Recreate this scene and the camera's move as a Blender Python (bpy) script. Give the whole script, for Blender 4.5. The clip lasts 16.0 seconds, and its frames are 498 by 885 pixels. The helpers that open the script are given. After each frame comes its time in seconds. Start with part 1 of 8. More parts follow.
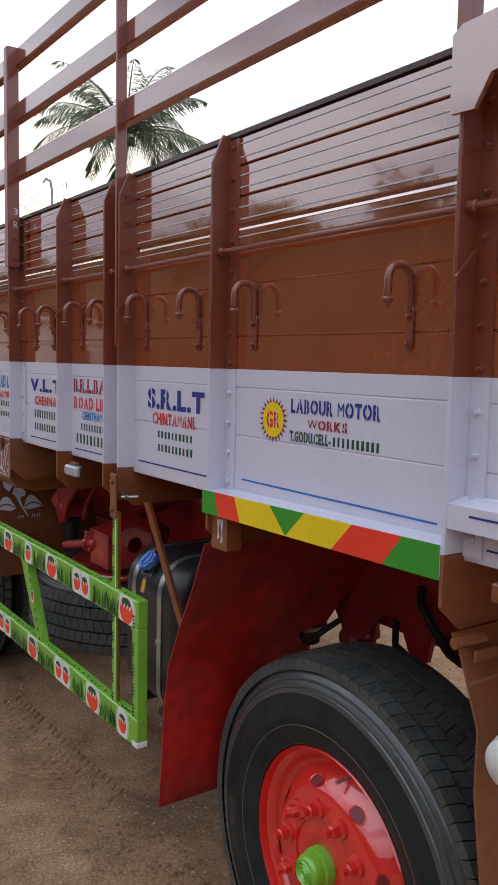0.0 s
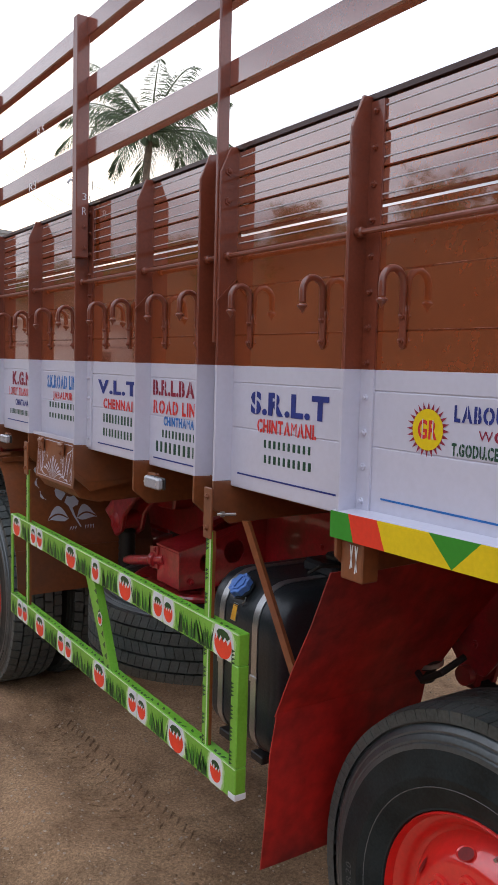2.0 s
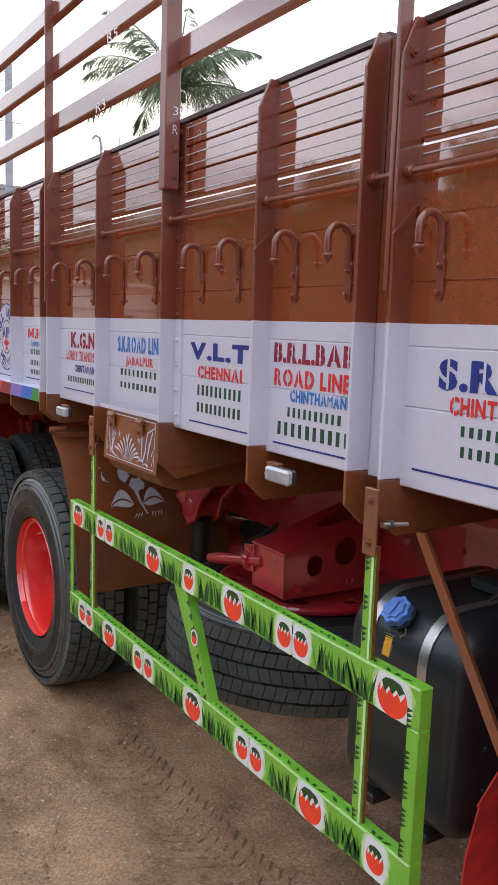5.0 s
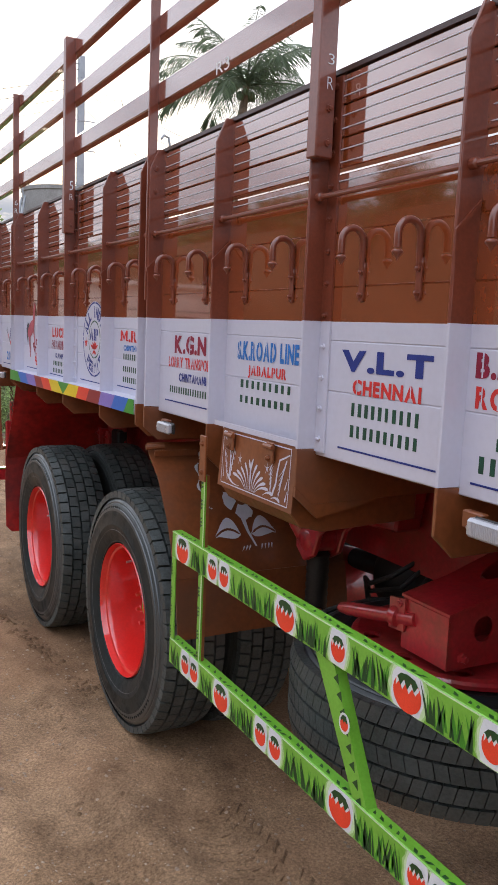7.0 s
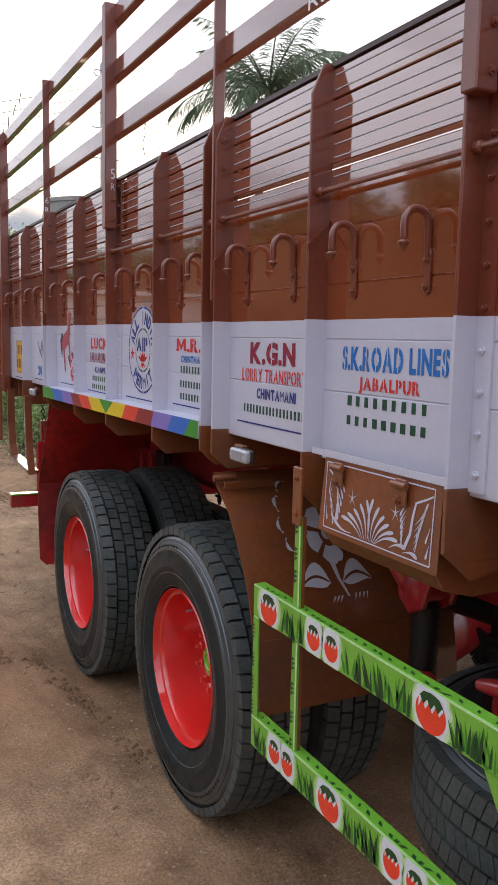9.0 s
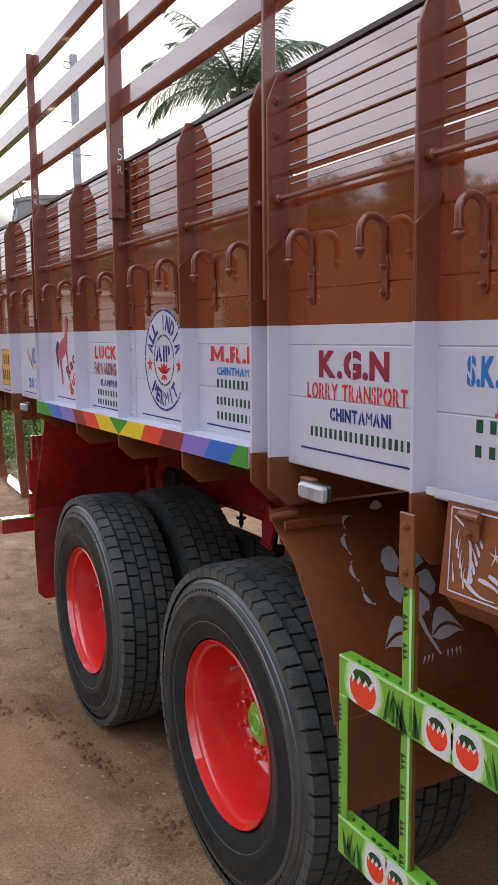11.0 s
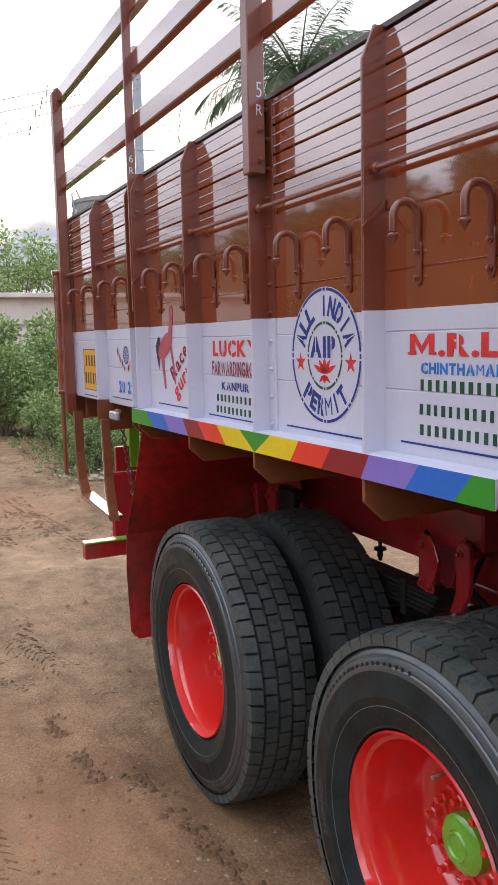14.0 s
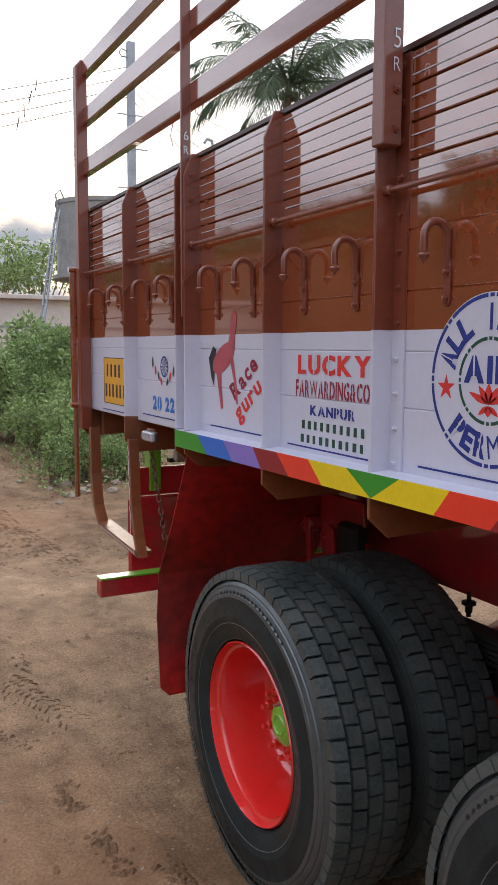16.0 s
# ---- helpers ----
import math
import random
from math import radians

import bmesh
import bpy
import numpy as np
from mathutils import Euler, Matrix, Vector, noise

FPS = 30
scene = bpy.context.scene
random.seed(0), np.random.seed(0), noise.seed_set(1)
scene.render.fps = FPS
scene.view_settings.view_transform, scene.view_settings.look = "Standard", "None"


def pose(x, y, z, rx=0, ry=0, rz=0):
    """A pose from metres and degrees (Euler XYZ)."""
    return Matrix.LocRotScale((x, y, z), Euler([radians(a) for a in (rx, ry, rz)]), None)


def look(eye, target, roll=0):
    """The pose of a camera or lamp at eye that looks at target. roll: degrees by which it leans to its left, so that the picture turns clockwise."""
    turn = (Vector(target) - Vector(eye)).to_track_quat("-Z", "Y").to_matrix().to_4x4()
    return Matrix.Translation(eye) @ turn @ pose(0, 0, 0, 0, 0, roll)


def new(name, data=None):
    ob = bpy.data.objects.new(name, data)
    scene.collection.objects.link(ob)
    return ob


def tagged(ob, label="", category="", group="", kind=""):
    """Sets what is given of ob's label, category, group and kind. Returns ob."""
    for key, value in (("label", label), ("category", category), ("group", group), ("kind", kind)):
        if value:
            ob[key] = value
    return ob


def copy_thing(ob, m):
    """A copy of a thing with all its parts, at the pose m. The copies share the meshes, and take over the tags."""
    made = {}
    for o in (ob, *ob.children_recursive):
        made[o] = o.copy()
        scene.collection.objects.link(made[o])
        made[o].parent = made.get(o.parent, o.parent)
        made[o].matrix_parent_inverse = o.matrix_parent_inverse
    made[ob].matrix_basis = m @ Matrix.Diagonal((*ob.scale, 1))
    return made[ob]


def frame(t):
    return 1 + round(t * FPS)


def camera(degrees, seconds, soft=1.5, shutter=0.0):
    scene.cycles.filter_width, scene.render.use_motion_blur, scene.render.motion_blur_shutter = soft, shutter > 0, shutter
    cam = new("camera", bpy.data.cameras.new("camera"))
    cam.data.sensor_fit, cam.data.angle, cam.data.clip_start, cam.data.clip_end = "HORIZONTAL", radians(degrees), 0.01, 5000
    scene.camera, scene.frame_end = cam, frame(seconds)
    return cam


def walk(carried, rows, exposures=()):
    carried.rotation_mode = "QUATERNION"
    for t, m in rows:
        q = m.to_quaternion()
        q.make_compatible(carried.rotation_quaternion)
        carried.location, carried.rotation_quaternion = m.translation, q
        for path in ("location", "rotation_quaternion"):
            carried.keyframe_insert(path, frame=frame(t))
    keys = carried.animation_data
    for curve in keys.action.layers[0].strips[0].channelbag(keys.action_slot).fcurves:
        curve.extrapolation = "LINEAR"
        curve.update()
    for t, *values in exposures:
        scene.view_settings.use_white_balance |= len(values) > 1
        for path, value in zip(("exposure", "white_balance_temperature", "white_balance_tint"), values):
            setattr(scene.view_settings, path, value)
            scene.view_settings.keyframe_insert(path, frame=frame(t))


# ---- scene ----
cam = camera(33.9, 16.0)
PATH = [
    (0, (0.048, 0.276, 1.756), (1.181, 1.912, 1.56), 1.2),
    (0.5, (0.115, 0.357, 1.752), (1.165, 2.046, 1.545), 0.2),
    (1, (0.1, 0.46, 1.739), (1.152, 2.149, 1.539), 0.4),
    (1.5, (0.034, 0.59, 1.742), (1.115, 2.263, 1.551), 1.3),
    (2, (-0.006, 0.689, 1.74), (1.098, 2.346, 1.551), 1.6),
    (2.5, (0.026, 0.809, 1.719), (1.131, 2.464, 1.518), 1.7),
    (3, (0.082, 0.946, 1.72), (1.17, 2.611, 1.512), 1.5),
    (3.2, (0.102, 0.975, 1.718), (1.168, 2.654, 1.508), 1.6),
    (5.3, (0.036, 1.462, 1.711), (1.101, 3.132, 1.431), 2.0),
    (5.5, (0.067, 1.524, 1.705), (1.106, 3.21, 1.426), 1.9),
    (6, (0.121, 1.642, 1.694), (1.088, 3.369, 1.411), 1.3),
    (6.5, (0.125, 1.759, 1.686), (1.063, 3.503, 1.41), 1.6),
    (7, (0.082, 1.933, 1.708), (1.029, 3.673, 1.435), 2.4),
    (7.5, (0.04, 2.057, 1.713), (0.996, 3.793, 1.443), 2.6),
    (8, (0.09, 2.226, 1.698), (1.024, 3.974, 1.428), 1.9),
    (8.5, (0.158, 2.371, 1.69), (1.054, 4.142, 1.442), 1.2),
    (9, (0.154, 2.504, 1.685), (1.054, 4.273, 1.435), 1.2),
    (9.2, (0.146, 2.566, 1.687), (1.041, 4.338, 1.443), 1.4),
    (11.3, (0.17, 3.073, 1.713), (1.126, 4.811, 1.454), -0.6),
    (11.5, (0.157, 3.104, 1.698), (1.109, 4.844, 1.445), -0.2),
    (12, (0.106, 3.286, 1.706), (1.055, 5.027, 1.45), -0.1),
    (12.5, (0.068, 3.427, 1.712), (1.042, 5.154, 1.454), 0.4),
    (13, (0.087, 3.543, 1.694), (1.054, 5.274, 1.431), 0.4),
    (13.5, (0.153, 3.681, 1.691), (1.062, 5.444, 1.437), -1.1),
    (14, (0.183, 3.772, 1.682), (1.024, 5.568, 1.43), -1.3),
    (14.5, (0.145, 3.91, 1.687), (0.988, 5.706, 1.436), -0.6),
    (15, (0.1, 4.067, 1.707), (1.02, 5.826, 1.463), -0.1),
    (15.5, (0.078, 4.192, 1.703), (1.014, 5.942, 1.455), 1.0),
    (16, (0.102, 4.367, 1.699), (1.01, 6.133, 1.466), 0.3),
]
EXPOSURE = [(t, stops, 6250, 8.0) for t, stops in ((0, -0.20), (0.5, -0.13), (1.5, -0.10), (3.0, 0.02), (5.5, 0.30), (6, 0.22), (7, 0.14), (8.5, -0.02), (9, -0.06), (11.5, 0.13), (12.5, 0.35), (13, 0.38), (13.5, 0.27), (14.5, 0.24), (15, 0.15), (15.5, 0.07), (16, -0.10))]
walk(cam, [(t, look(eye, target, roll)) for t, eye, target, roll in PATH], EXPOSURE)

# ---- world and sun ----
SUN_AZ, SUN_EL = 14.0, 11.6      # degrees from +y towards +x, and above the horizon
scene.view_settings.exposure = 0.0
world = bpy.data.worlds.new("overcast_evening")
scene.world = world
world.use_nodes = True
wn, wl = world.node_tree.nodes, world.node_tree.links
wn.clear()
w_out, w_bg = wn.new("ShaderNodeOutputWorld"), wn.new("ShaderNodeBackground")
sky = wn.new("ShaderNodeTexSky")
sky.sky_type, sky.sun_disc = "NISHITA", False
sky.sun_elevation, sky.sun_rotation = radians(SUN_EL), radians(SUN_AZ)
sky.air_density, sky.dust_density, sky.ozone_density = 1.0, 4.0, 1.0
w_co = wn.new("ShaderNodeTexCoord")
w_map = wn.new("ShaderNodeMapping")
w_map.inputs["Scale"].default_value = (1.0, 1.0, 3.2)
w_noise = wn.new("ShaderNodeTexNoise")
w_noise.inputs["Scale"].default_value, w_noise.inputs["Detail"].default_value = 2.6, 7.0
w_ramp = wn.new("ShaderNodeValToRGB")
w_ramp.color_ramp.elements[0].position, w_ramp.color_ramp.elements[0].color = 0.36, (3.9, 4.2, 5.1, 1)
w_ramp.color_ramp.elements[1].position, w_ramp.color_ramp.elements[1].color = 0.56, (10.0, 10.1, 11.2, 1)
w_mix = wn.new("ShaderNodeMix")
w_mix.data_type = "RGBA"
w_mix.inputs["Factor"].default_value = 0.86
wl.new(w_co.outputs["Generated"], w_map.inputs["Vector"])
wl.new(w_map.outputs["Vector"], w_noise.inputs["Vector"])
wl.new(w_noise.outputs["Fac"], w_ramp.inputs["Fac"])
wl.new(sky.outputs["Color"], w_mix.inputs[6])
wl.new(w_ramp.outputs["Color"], w_mix.inputs[7])
w_sep, w_el, w_gain = wn.new("ShaderNodeSeparateXYZ"), wn.new("ShaderNodeMapRange"), wn.new("ShaderNodeVectorMath")
w_el.inputs["From Min"].default_value, w_el.inputs["From Max"].default_value = 0.05, 1.0
w_el.inputs["To Min"].default_value, w_el.inputs["To Max"].default_value = 0.90, 2.3
w_gain.operation = "SCALE"
wl.new(w_co.outputs["Generated"], w_sep.inputs["Vector"])
wl.new(w_sep.outputs["Z"], w_el.inputs["Value"])
wl.new(w_mix.outputs[2], w_gain.inputs[0])
wl.new(w_el.outputs["Result"], w_gain.inputs["Scale"])
# a broken grey cloud bank low over the horizon, thin where the sun shines through
def w_range(src, a, b, lo, hi):
    r = wn.new("ShaderNodeMapRange")
    r.interpolation_type = "SMOOTHSTEP"
    for key, v in (("From Min", a), ("From Max", b), ("To Min", lo), ("To Max", hi)):
        r.inputs[key].default_value = v
    wl.new(src, r.inputs["Value"])
    return r.outputs["Result"]


def w_times(a, b):
    m = wn.new("ShaderNodeMath")
    m.operation = "MULTIPLY"
    wl.new(a, m.inputs[0])
    wl.new(b, m.inputs[1])
    return m.outputs[0]


w_map2, w_noise2, w_dot, w_cloud = wn.new("ShaderNodeMapping"), wn.new("ShaderNodeTexNoise"), wn.new("ShaderNodeVectorMath"), wn.new("ShaderNodeMix")
w_map2.inputs["Scale"].default_value = (1.0, 1.0, 2.6)
w_noise2.inputs["Scale"].default_value, w_noise2.inputs["Detail"].default_value, w_noise2.inputs["Roughness"].default_value = 7.0, 6.0, 0.58
w_dot.operation = "DOT_PRODUCT"
w_dot.inputs[1].default_value = (math.sin(radians(SUN_AZ)) * math.cos(radians(SUN_EL)), math.cos(radians(SUN_AZ)) * math.cos(radians(SUN_EL)), math.sin(radians(SUN_EL)))
wl.new(w_co.outputs["Generated"], w_map2.inputs["Vector"])
wl.new(w_map2.outputs["Vector"], w_noise2.inputs["Vector"])
wl.new(w_co.outputs["Generated"], w_dot.inputs[0])
w_bank = w_times(w_range(w_sep.outputs["Z"], 0.20, 0.12, 0.0, 1.0), w_range(w_noise2.outputs["Fac"], 0.40, 0.58, 0.0, 1.0))
w_bank = w_times(w_bank, w_range(w_dot.outputs["Value"], math.cos(radians(4.5)), math.cos(radians(1.5)), 1.0, 0.0))
w_cloud.data_type = "RGBA"
w_cloud.inputs[7].default_value = (4.0, 4.1, 4.6, 1)
wl.new(w_bank, w_cloud.inputs["Factor"])
wl.new(w_gain.outputs["Vector"], w_cloud.inputs[6])
wl.new(w_cloud.outputs[2], w_bg.inputs["Color"])
w_bg.inputs["Strength"].default_value = 0.12
wl.new(w_bg.outputs["Background"], w_out.inputs["Surface"])
sun = new("sun", bpy.data.lights.new("sun", "SUN"))
sun.data.energy, sun.data.angle, sun.data.color = 1.3, radians(12), (1.0, 0.86, 0.68)
sun_dir = Vector((math.sin(radians(SUN_AZ)) * math.cos(radians(SUN_EL)), math.cos(radians(SUN_AZ)) * math.cos(radians(SUN_EL)), math.sin(radians(SUN_EL))))
sun.matrix_world = look(sun_dir * 50, (0, 0, 0))


# ---- materials ----
def material(name, colour, rough=0.5, metal=0.0, vary=0.15, scale=6.0, bump=0.0, bump_scale=60.0, coat=0.0, second=None, blotch=0.0, random=0.0, alpha_dirt=None):
    """A painted, rubber, metal or plastic surface with variation at two scales, bump and wear."""
    m = bpy.data.materials.new(name)
    m.use_nodes = True
    n, l = m.node_tree.nodes, m.node_tree.links
    p = n["Principled BSDF"]
    p.inputs["Roughness"].default_value, p.inputs["Metallic"].default_value = rough, metal
    p.inputs["Coat IOR"].default_value = 2.75
    p.inputs["Coat Weight"].default_value, p.inputs["Coat Roughness"].default_value = coat, 0.04
    co = n.new("ShaderNodeTexCoord")
    big, fine = n.new("ShaderNodeTexNoise"), n.new("ShaderNodeTexNoise")
    big.inputs["Scale"].default_value, big.inputs["Detail"].default_value = scale, 6.0
    fine.inputs["Scale"].default_value, fine.inputs["Detail"].default_value = scale * 14, 4.0
    for t in (big, fine):
        l.new(co.outputs["Object"], t.inputs["Vector"])
    add = n.new("ShaderNodeMath")
    add.operation = "ADD"
    l.new(big.outputs["Fac"], add.inputs[0])
    l.new(fine.outputs["Fac"], add.inputs[1])
    ramp = n.new("ShaderNodeValToRGB")
    dark = tuple(c * (1 - vary) for c in colour) if second is None else second
    light = tuple(min(1, c * (1 + vary)) for c in colour)
    ramp.color_ramp.elements[0].position, ramp.color_ramp.elements[0].color = 0.36, (*dark, 1)
    ramp.color_ramp.elements[1].position, ramp.color_ramp.elements[1].color = 0.62, (*light, 1)
    half = n.new("ShaderNodeMath")
    half.operation, half.inputs[1].default_value = "MULTIPLY", 0.5
    l.new(add.outputs[0], half.inputs[0])
    l.new(half.outputs[0], ramp.inputs["Fac"])
    out = ramp.outputs["Color"]
    if random:
        info, hsv = n.new("ShaderNodeObjectInfo"), n.new("ShaderNodeHueSaturation")
        rng = n.new("ShaderNodeMapRange")
        rng.inputs["To Min"].default_value, rng.inputs["To Max"].default_value = 1 - random, 1 + random
        l.new(info.outputs["Random"], rng.inputs["Value"])
        l.new(rng.outputs["Result"], hsv.inputs["Value"])
        l.new(out, hsv.inputs["Color"])
        out = hsv.outputs["Color"]
    if alpha_dirt:
        dn, dr, mx = n.new("ShaderNodeTexNoise"), n.new("ShaderNodeValToRGB"), n.new("ShaderNodeMix")
        dn.inputs["Scale"].default_value, dn.inputs["Detail"].default_value, dn.inputs["Roughness"].default_value = scale * 0.9, 9.0, 0.68
        dr.color_ramp.elements[0].position, dr.color_ramp.elements[1].position = 0.48, 0.72
        mx.data_type = "RGBA"
        l.new(co.outputs["Object"], dn.inputs["Vector"])
        l.new(dn.outputs["Fac"], dr.inputs["Fac"])
        l.new(dr.outputs["Color"], mx.inputs["Factor"])
        l.new(out, mx.inputs[6])
        mx.inputs[7].default_value = (*alpha_dirt, 1)
        out = mx.outputs[2]
        rr = n.new("ShaderNodeMapRange")
        rr.inputs["To Min"].default_value, rr.inputs["To Max"].default_value = rough, min(1, rough + 0.35)
        l.new(dr.outputs["Color"], rr.inputs["Value"])
        l.new(rr.outputs["Result"], p.inputs["Roughness"])
    l.new(out, p.inputs["Base Color"])
    if bump:
        bn, b = n.new("ShaderNodeTexNoise"), n.new("ShaderNodeBump")
        bn.inputs["Scale"].default_value, bn.inputs["Detail"].default_value = bump_scale, 3.0
        b.inputs["Strength"].default_value, b.inputs["Distance"].default_value = bump, 0.01
        l.new(co.outputs["Object"], bn.inputs["Vector"])
        l.new(bn.outputs["Fac"], b.inputs["Height"])
        l.new(b.outputs["Normal"], p.inputs["Normal"])
    return m


BROWN = material("brown_enamel", (0.265, 0.060, 0.017), 0.10, vary=0.10, scale=3, bump=0.04, bump_scale=7, coat=1.0)
BROWN_RAIL = material("brown_enamel_rail", (0.215, 0.052, 0.027), 0.16, vary=0.12, scale=5, bump=0.05, bump_scale=12, coat=0.75)
BROWN_SATIN = material("brown_enamel_satin", (0.180, 0.043, 0.021), 0.34, vary=0.15, scale=9, bump=0.05, bump_scale=40, coat=0.15)
BROWN_DULL = material("brown_enamel_dull", (0.205, 0.062, 0.020), 0.38, vary=0.18, scale=4, bump=0.06, bump_scale=25, coat=0.15, alpha_dirt=(0.16, 0.062, 0.030))
WHITE = material("white_enamel", (0.58, 0.58, 0.68), 0.34, vary=0.03, scale=5, bump=0.05, bump_scale=14, coat=0.15)
SILVER_LINE = material("pale_blue_line", (0.56, 0.56, 0.62), 0.4, vary=0.06, scale=30)
# near-black brown for the top edge, darker than the boards
EDGE_DARK = material("blackish_brown_paint", (0.055, 0.024, 0.018), 0.35, vary=0.2, scale=8, bump=0.05)
MAROON = material("maroon_enamel", (0.45, 0.020, 0.028), 0.3, vary=0.2, scale=5, bump=0.08, bump_scale=30, coat=0.25, alpha_dirt=(0.20, 0.05, 0.03))
RED_FLAP = material("red_flap_paint", (0.40, 0.015, 0.012), 0.42, vary=0.4, scale=1.6, bump=0.06, bump_scale=18, coat=0.08, alpha_dirt=(0.075, 0.012, 0.011))
RED = material("red_wheel_paint", (0.68, 0.020, 0.016), 0.28, vary=0.08, scale=6, bump=0.04, bump_scale=30, coat=0.3)
HUB_GREEN = material("leaf_green_enamel", (0.16, 0.46, 0.03), 0.33, vary=0.12, scale=12, bump=0.05, bump_scale=60, coat=0.2)
RUBBER = material("tyre_rubber", (0.055, 0.066, 0.064), 0.46, vary=0.4, scale=8, bump=0.16, bump_scale=120, alpha_dirt=(0.100, 0.096, 0.088))
RUBBER_SIDE = material("tyre_sidewall", (0.013, 0.020, 0.022), 0.36, vary=0.4, scale=12, bump=0.06, bump_scale=50, alpha_dirt=(0.022, 0.027, 0.027))
RUBBER_SIDE.node_tree.nodes["Principled BSDF"].inputs["Specular IOR Level"].default_value = 0.22
RUBBER_MATTE = material("undressed_tyre_rubber", (0.034, 0.042, 0.040), 0.75, vary=0.4, scale=9, bump=0.10, bump_scale=60, alpha_dirt=(0.060, 0.058, 0.052))
# shoulder rubber lightened and blued, so its colour carries part of the sheen
RUBBER_SHINE = material("tyre_shoulder", (0.040, 0.052, 0.056), 0.30, vary=0.3, scale=7, bump=0.05, bump_scale=40, alpha_dirt=(0.034, 0.040, 0.041))
RUBBER_SHINE.node_tree.nodes["Principled BSDF"].inputs["Specular IOR Level"].default_value = 1.0
RUBBER_MARK = material("worn_tyre_lettering", (0.09, 0.095, 0.095), 0.6, vary=0.3, scale=40)
PLASTIC = material("black_plastic", (0.020, 0.025, 0.029), 0.33, vary=0.2, scale=8, bump=0.1, bump_scale=120)
DARK = material("black_grease", (0.016, 0.014, 0.013), 0.55, vary=0.3, scale=9, bump=0.2, bump_scale=50)
STEEL = material("bare_steel_strap", (0.50, 0.50, 0.50), 0.35, metal=0.9, vary=0.12, scale=12, bump=0.05, bump_scale=60)
RUST = material("rusty_iron", (0.13, 0.070, 0.045), 0.7, metal=0.2, vary=0.35, scale=30, bump=0.2, bump_scale=90)
BLUE_CAP = material("blue_plastic", (0.10, 0.23, 0.62), 0.42, vary=0.1, scale=20, bump=0.05)
GUARD = material("guard_green_spray", (0.19, 0.48, 0.045), 0.38, vary=0.0, scale=9, bump=0.03, coat=0.15, second=(0.15, 0.40, 0.03))
GUARD_MID = material("mid_green_brush_paint", (0.055, 0.24, 0.018), 0.42, vary=0.2, scale=30)
GUARD_SOFT = material("guard_soft_spray", (0.36, 0.60, 0.20), 0.38, vary=0.12, scale=12, coat=0.15)
GUARD_PALE = material("guard_pale_spray", (0.56, 0.74, 0.42), 0.38, vary=0.08, scale=12, coat=0.15)
# wheel red darkened by hand, for the shade inside the hand holes
SHADED_RED = material("dull_red_primer", (0.16, 0.012, 0.012), 0.5, vary=0.2, scale=14)
GUARD_WHITE = material("guard_white_spray", (0.70, 0.72, 0.74), 0.4, vary=0.05, scale=14)
GRASS_PAINT = material("dark_green_brush_paint", (0.012, 0.06, 0.014), 0.42, vary=0.3, scale=30)
TOMATO = material("tomato_red_paint", (0.80, 0.055, 0.02), 0.4, vary=0.1, scale=18)
P_BLUE = material("royal_blue_paint", (0.012, 0.026, 0.20), 0.6, vary=0.25, scale=30)
P_SKY = material("azure_paint", (0.015, 0.15, 0.48), 0.6, vary=0.2, scale=30)
P_RED = material("vermilion_paint", (0.60, 0.026, 0.022), 0.6, vary=0.18, scale=30)
P_CRIMSON = material("crimson_paint", (0.25, 0.008, 0.035), 0.6, vary=0.2, scale=30)
P_GREEN = material("bottle_green_paint", (0.010, 0.065, 0.035), 0.45, vary=0.25, scale=30)
P_BLACK = material("black_paint", (0.02, 0.02, 0.025), 0.45, vary=0.2, scale=30)
S_GREEN = material("strip_green_paint", (0.035, 0.27, 0.022), 0.35, vary=0.06, scale=8, coat=0.0)
S_RED = material("strip_red_paint", (0.74, 0.042, 0.018), 0.35, vary=0.06, scale=8, coat=0.0)
S_YELLOW = material("strip_yellow_paint", (0.76, 0.56, 0.006), 0.35, vary=0.06, scale=8, coat=0.0)
S_BLUE = material("strip_blue_paint", (0.020, 0.14, 0.56), 0.35, vary=0.06, scale=8, coat=0.0)
S_VIOLET = material("strip_violet_paint", (0.22, 0.16, 0.52), 0.35, vary=0.06, scale=8, coat=0.0)
S_MAROON = material("strip_maroon_paint", (0.26, 0.012, 0.02), 0.35, vary=0.06, scale=8, coat=0.0)
PLATE_YELLOW = material("plate_yellow_paint", (0.72, 0.36, 0.03), 0.42, vary=0.06, scale=12)
LAMP_CLEAR = material("clear_lamp_lens", (0.42, 0.42, 0.45), 0.18, vary=0.05, scale=30, bump=0.15, bump_scale=220, coat=0.4)
WHITE_LAMP = material("white_lamp_shell", (0.62, 0.63, 0.62), 0.3, vary=0.06, scale=14, coat=0.3)
HORSE_PINK = material("dusty_pink_paint", (0.40, 0.07, 0.09), 0.45, vary=0.25, scale=14)
CONCRETE = material("grey_concrete", (0.33, 0.32, 0.31), 0.85, vary=0.2, scale=2.2, bump=0.25, bump_scale=20, alpha_dirt=(0.20, 0.19, 0.18))
UNSEEN_WALL = material("earth_plaster", (0.096, 0.053, 0.024), 0.9, vary=0.25, scale=0.5, bump=0.12, bump_scale=20, alpha_dirt=(0.066, 0.037, 0.018))
WALL_PAINT = material("pale_wall_plaster", (0.70, 0.63, 0.57), 0.85, vary=0.1, scale=1.2, bump=0.12, bump_scale=30, alpha_dirt=(0.58, 0.51, 0.46))
GALV = material("galvanised_steel", (0.34, 0.36, 0.39), 0.5, metal=0.5, vary=0.15, scale=8)
WIRE = material("dark_cable", (0.05, 0.05, 0.055), 0.6, vary=0.2, scale=8)
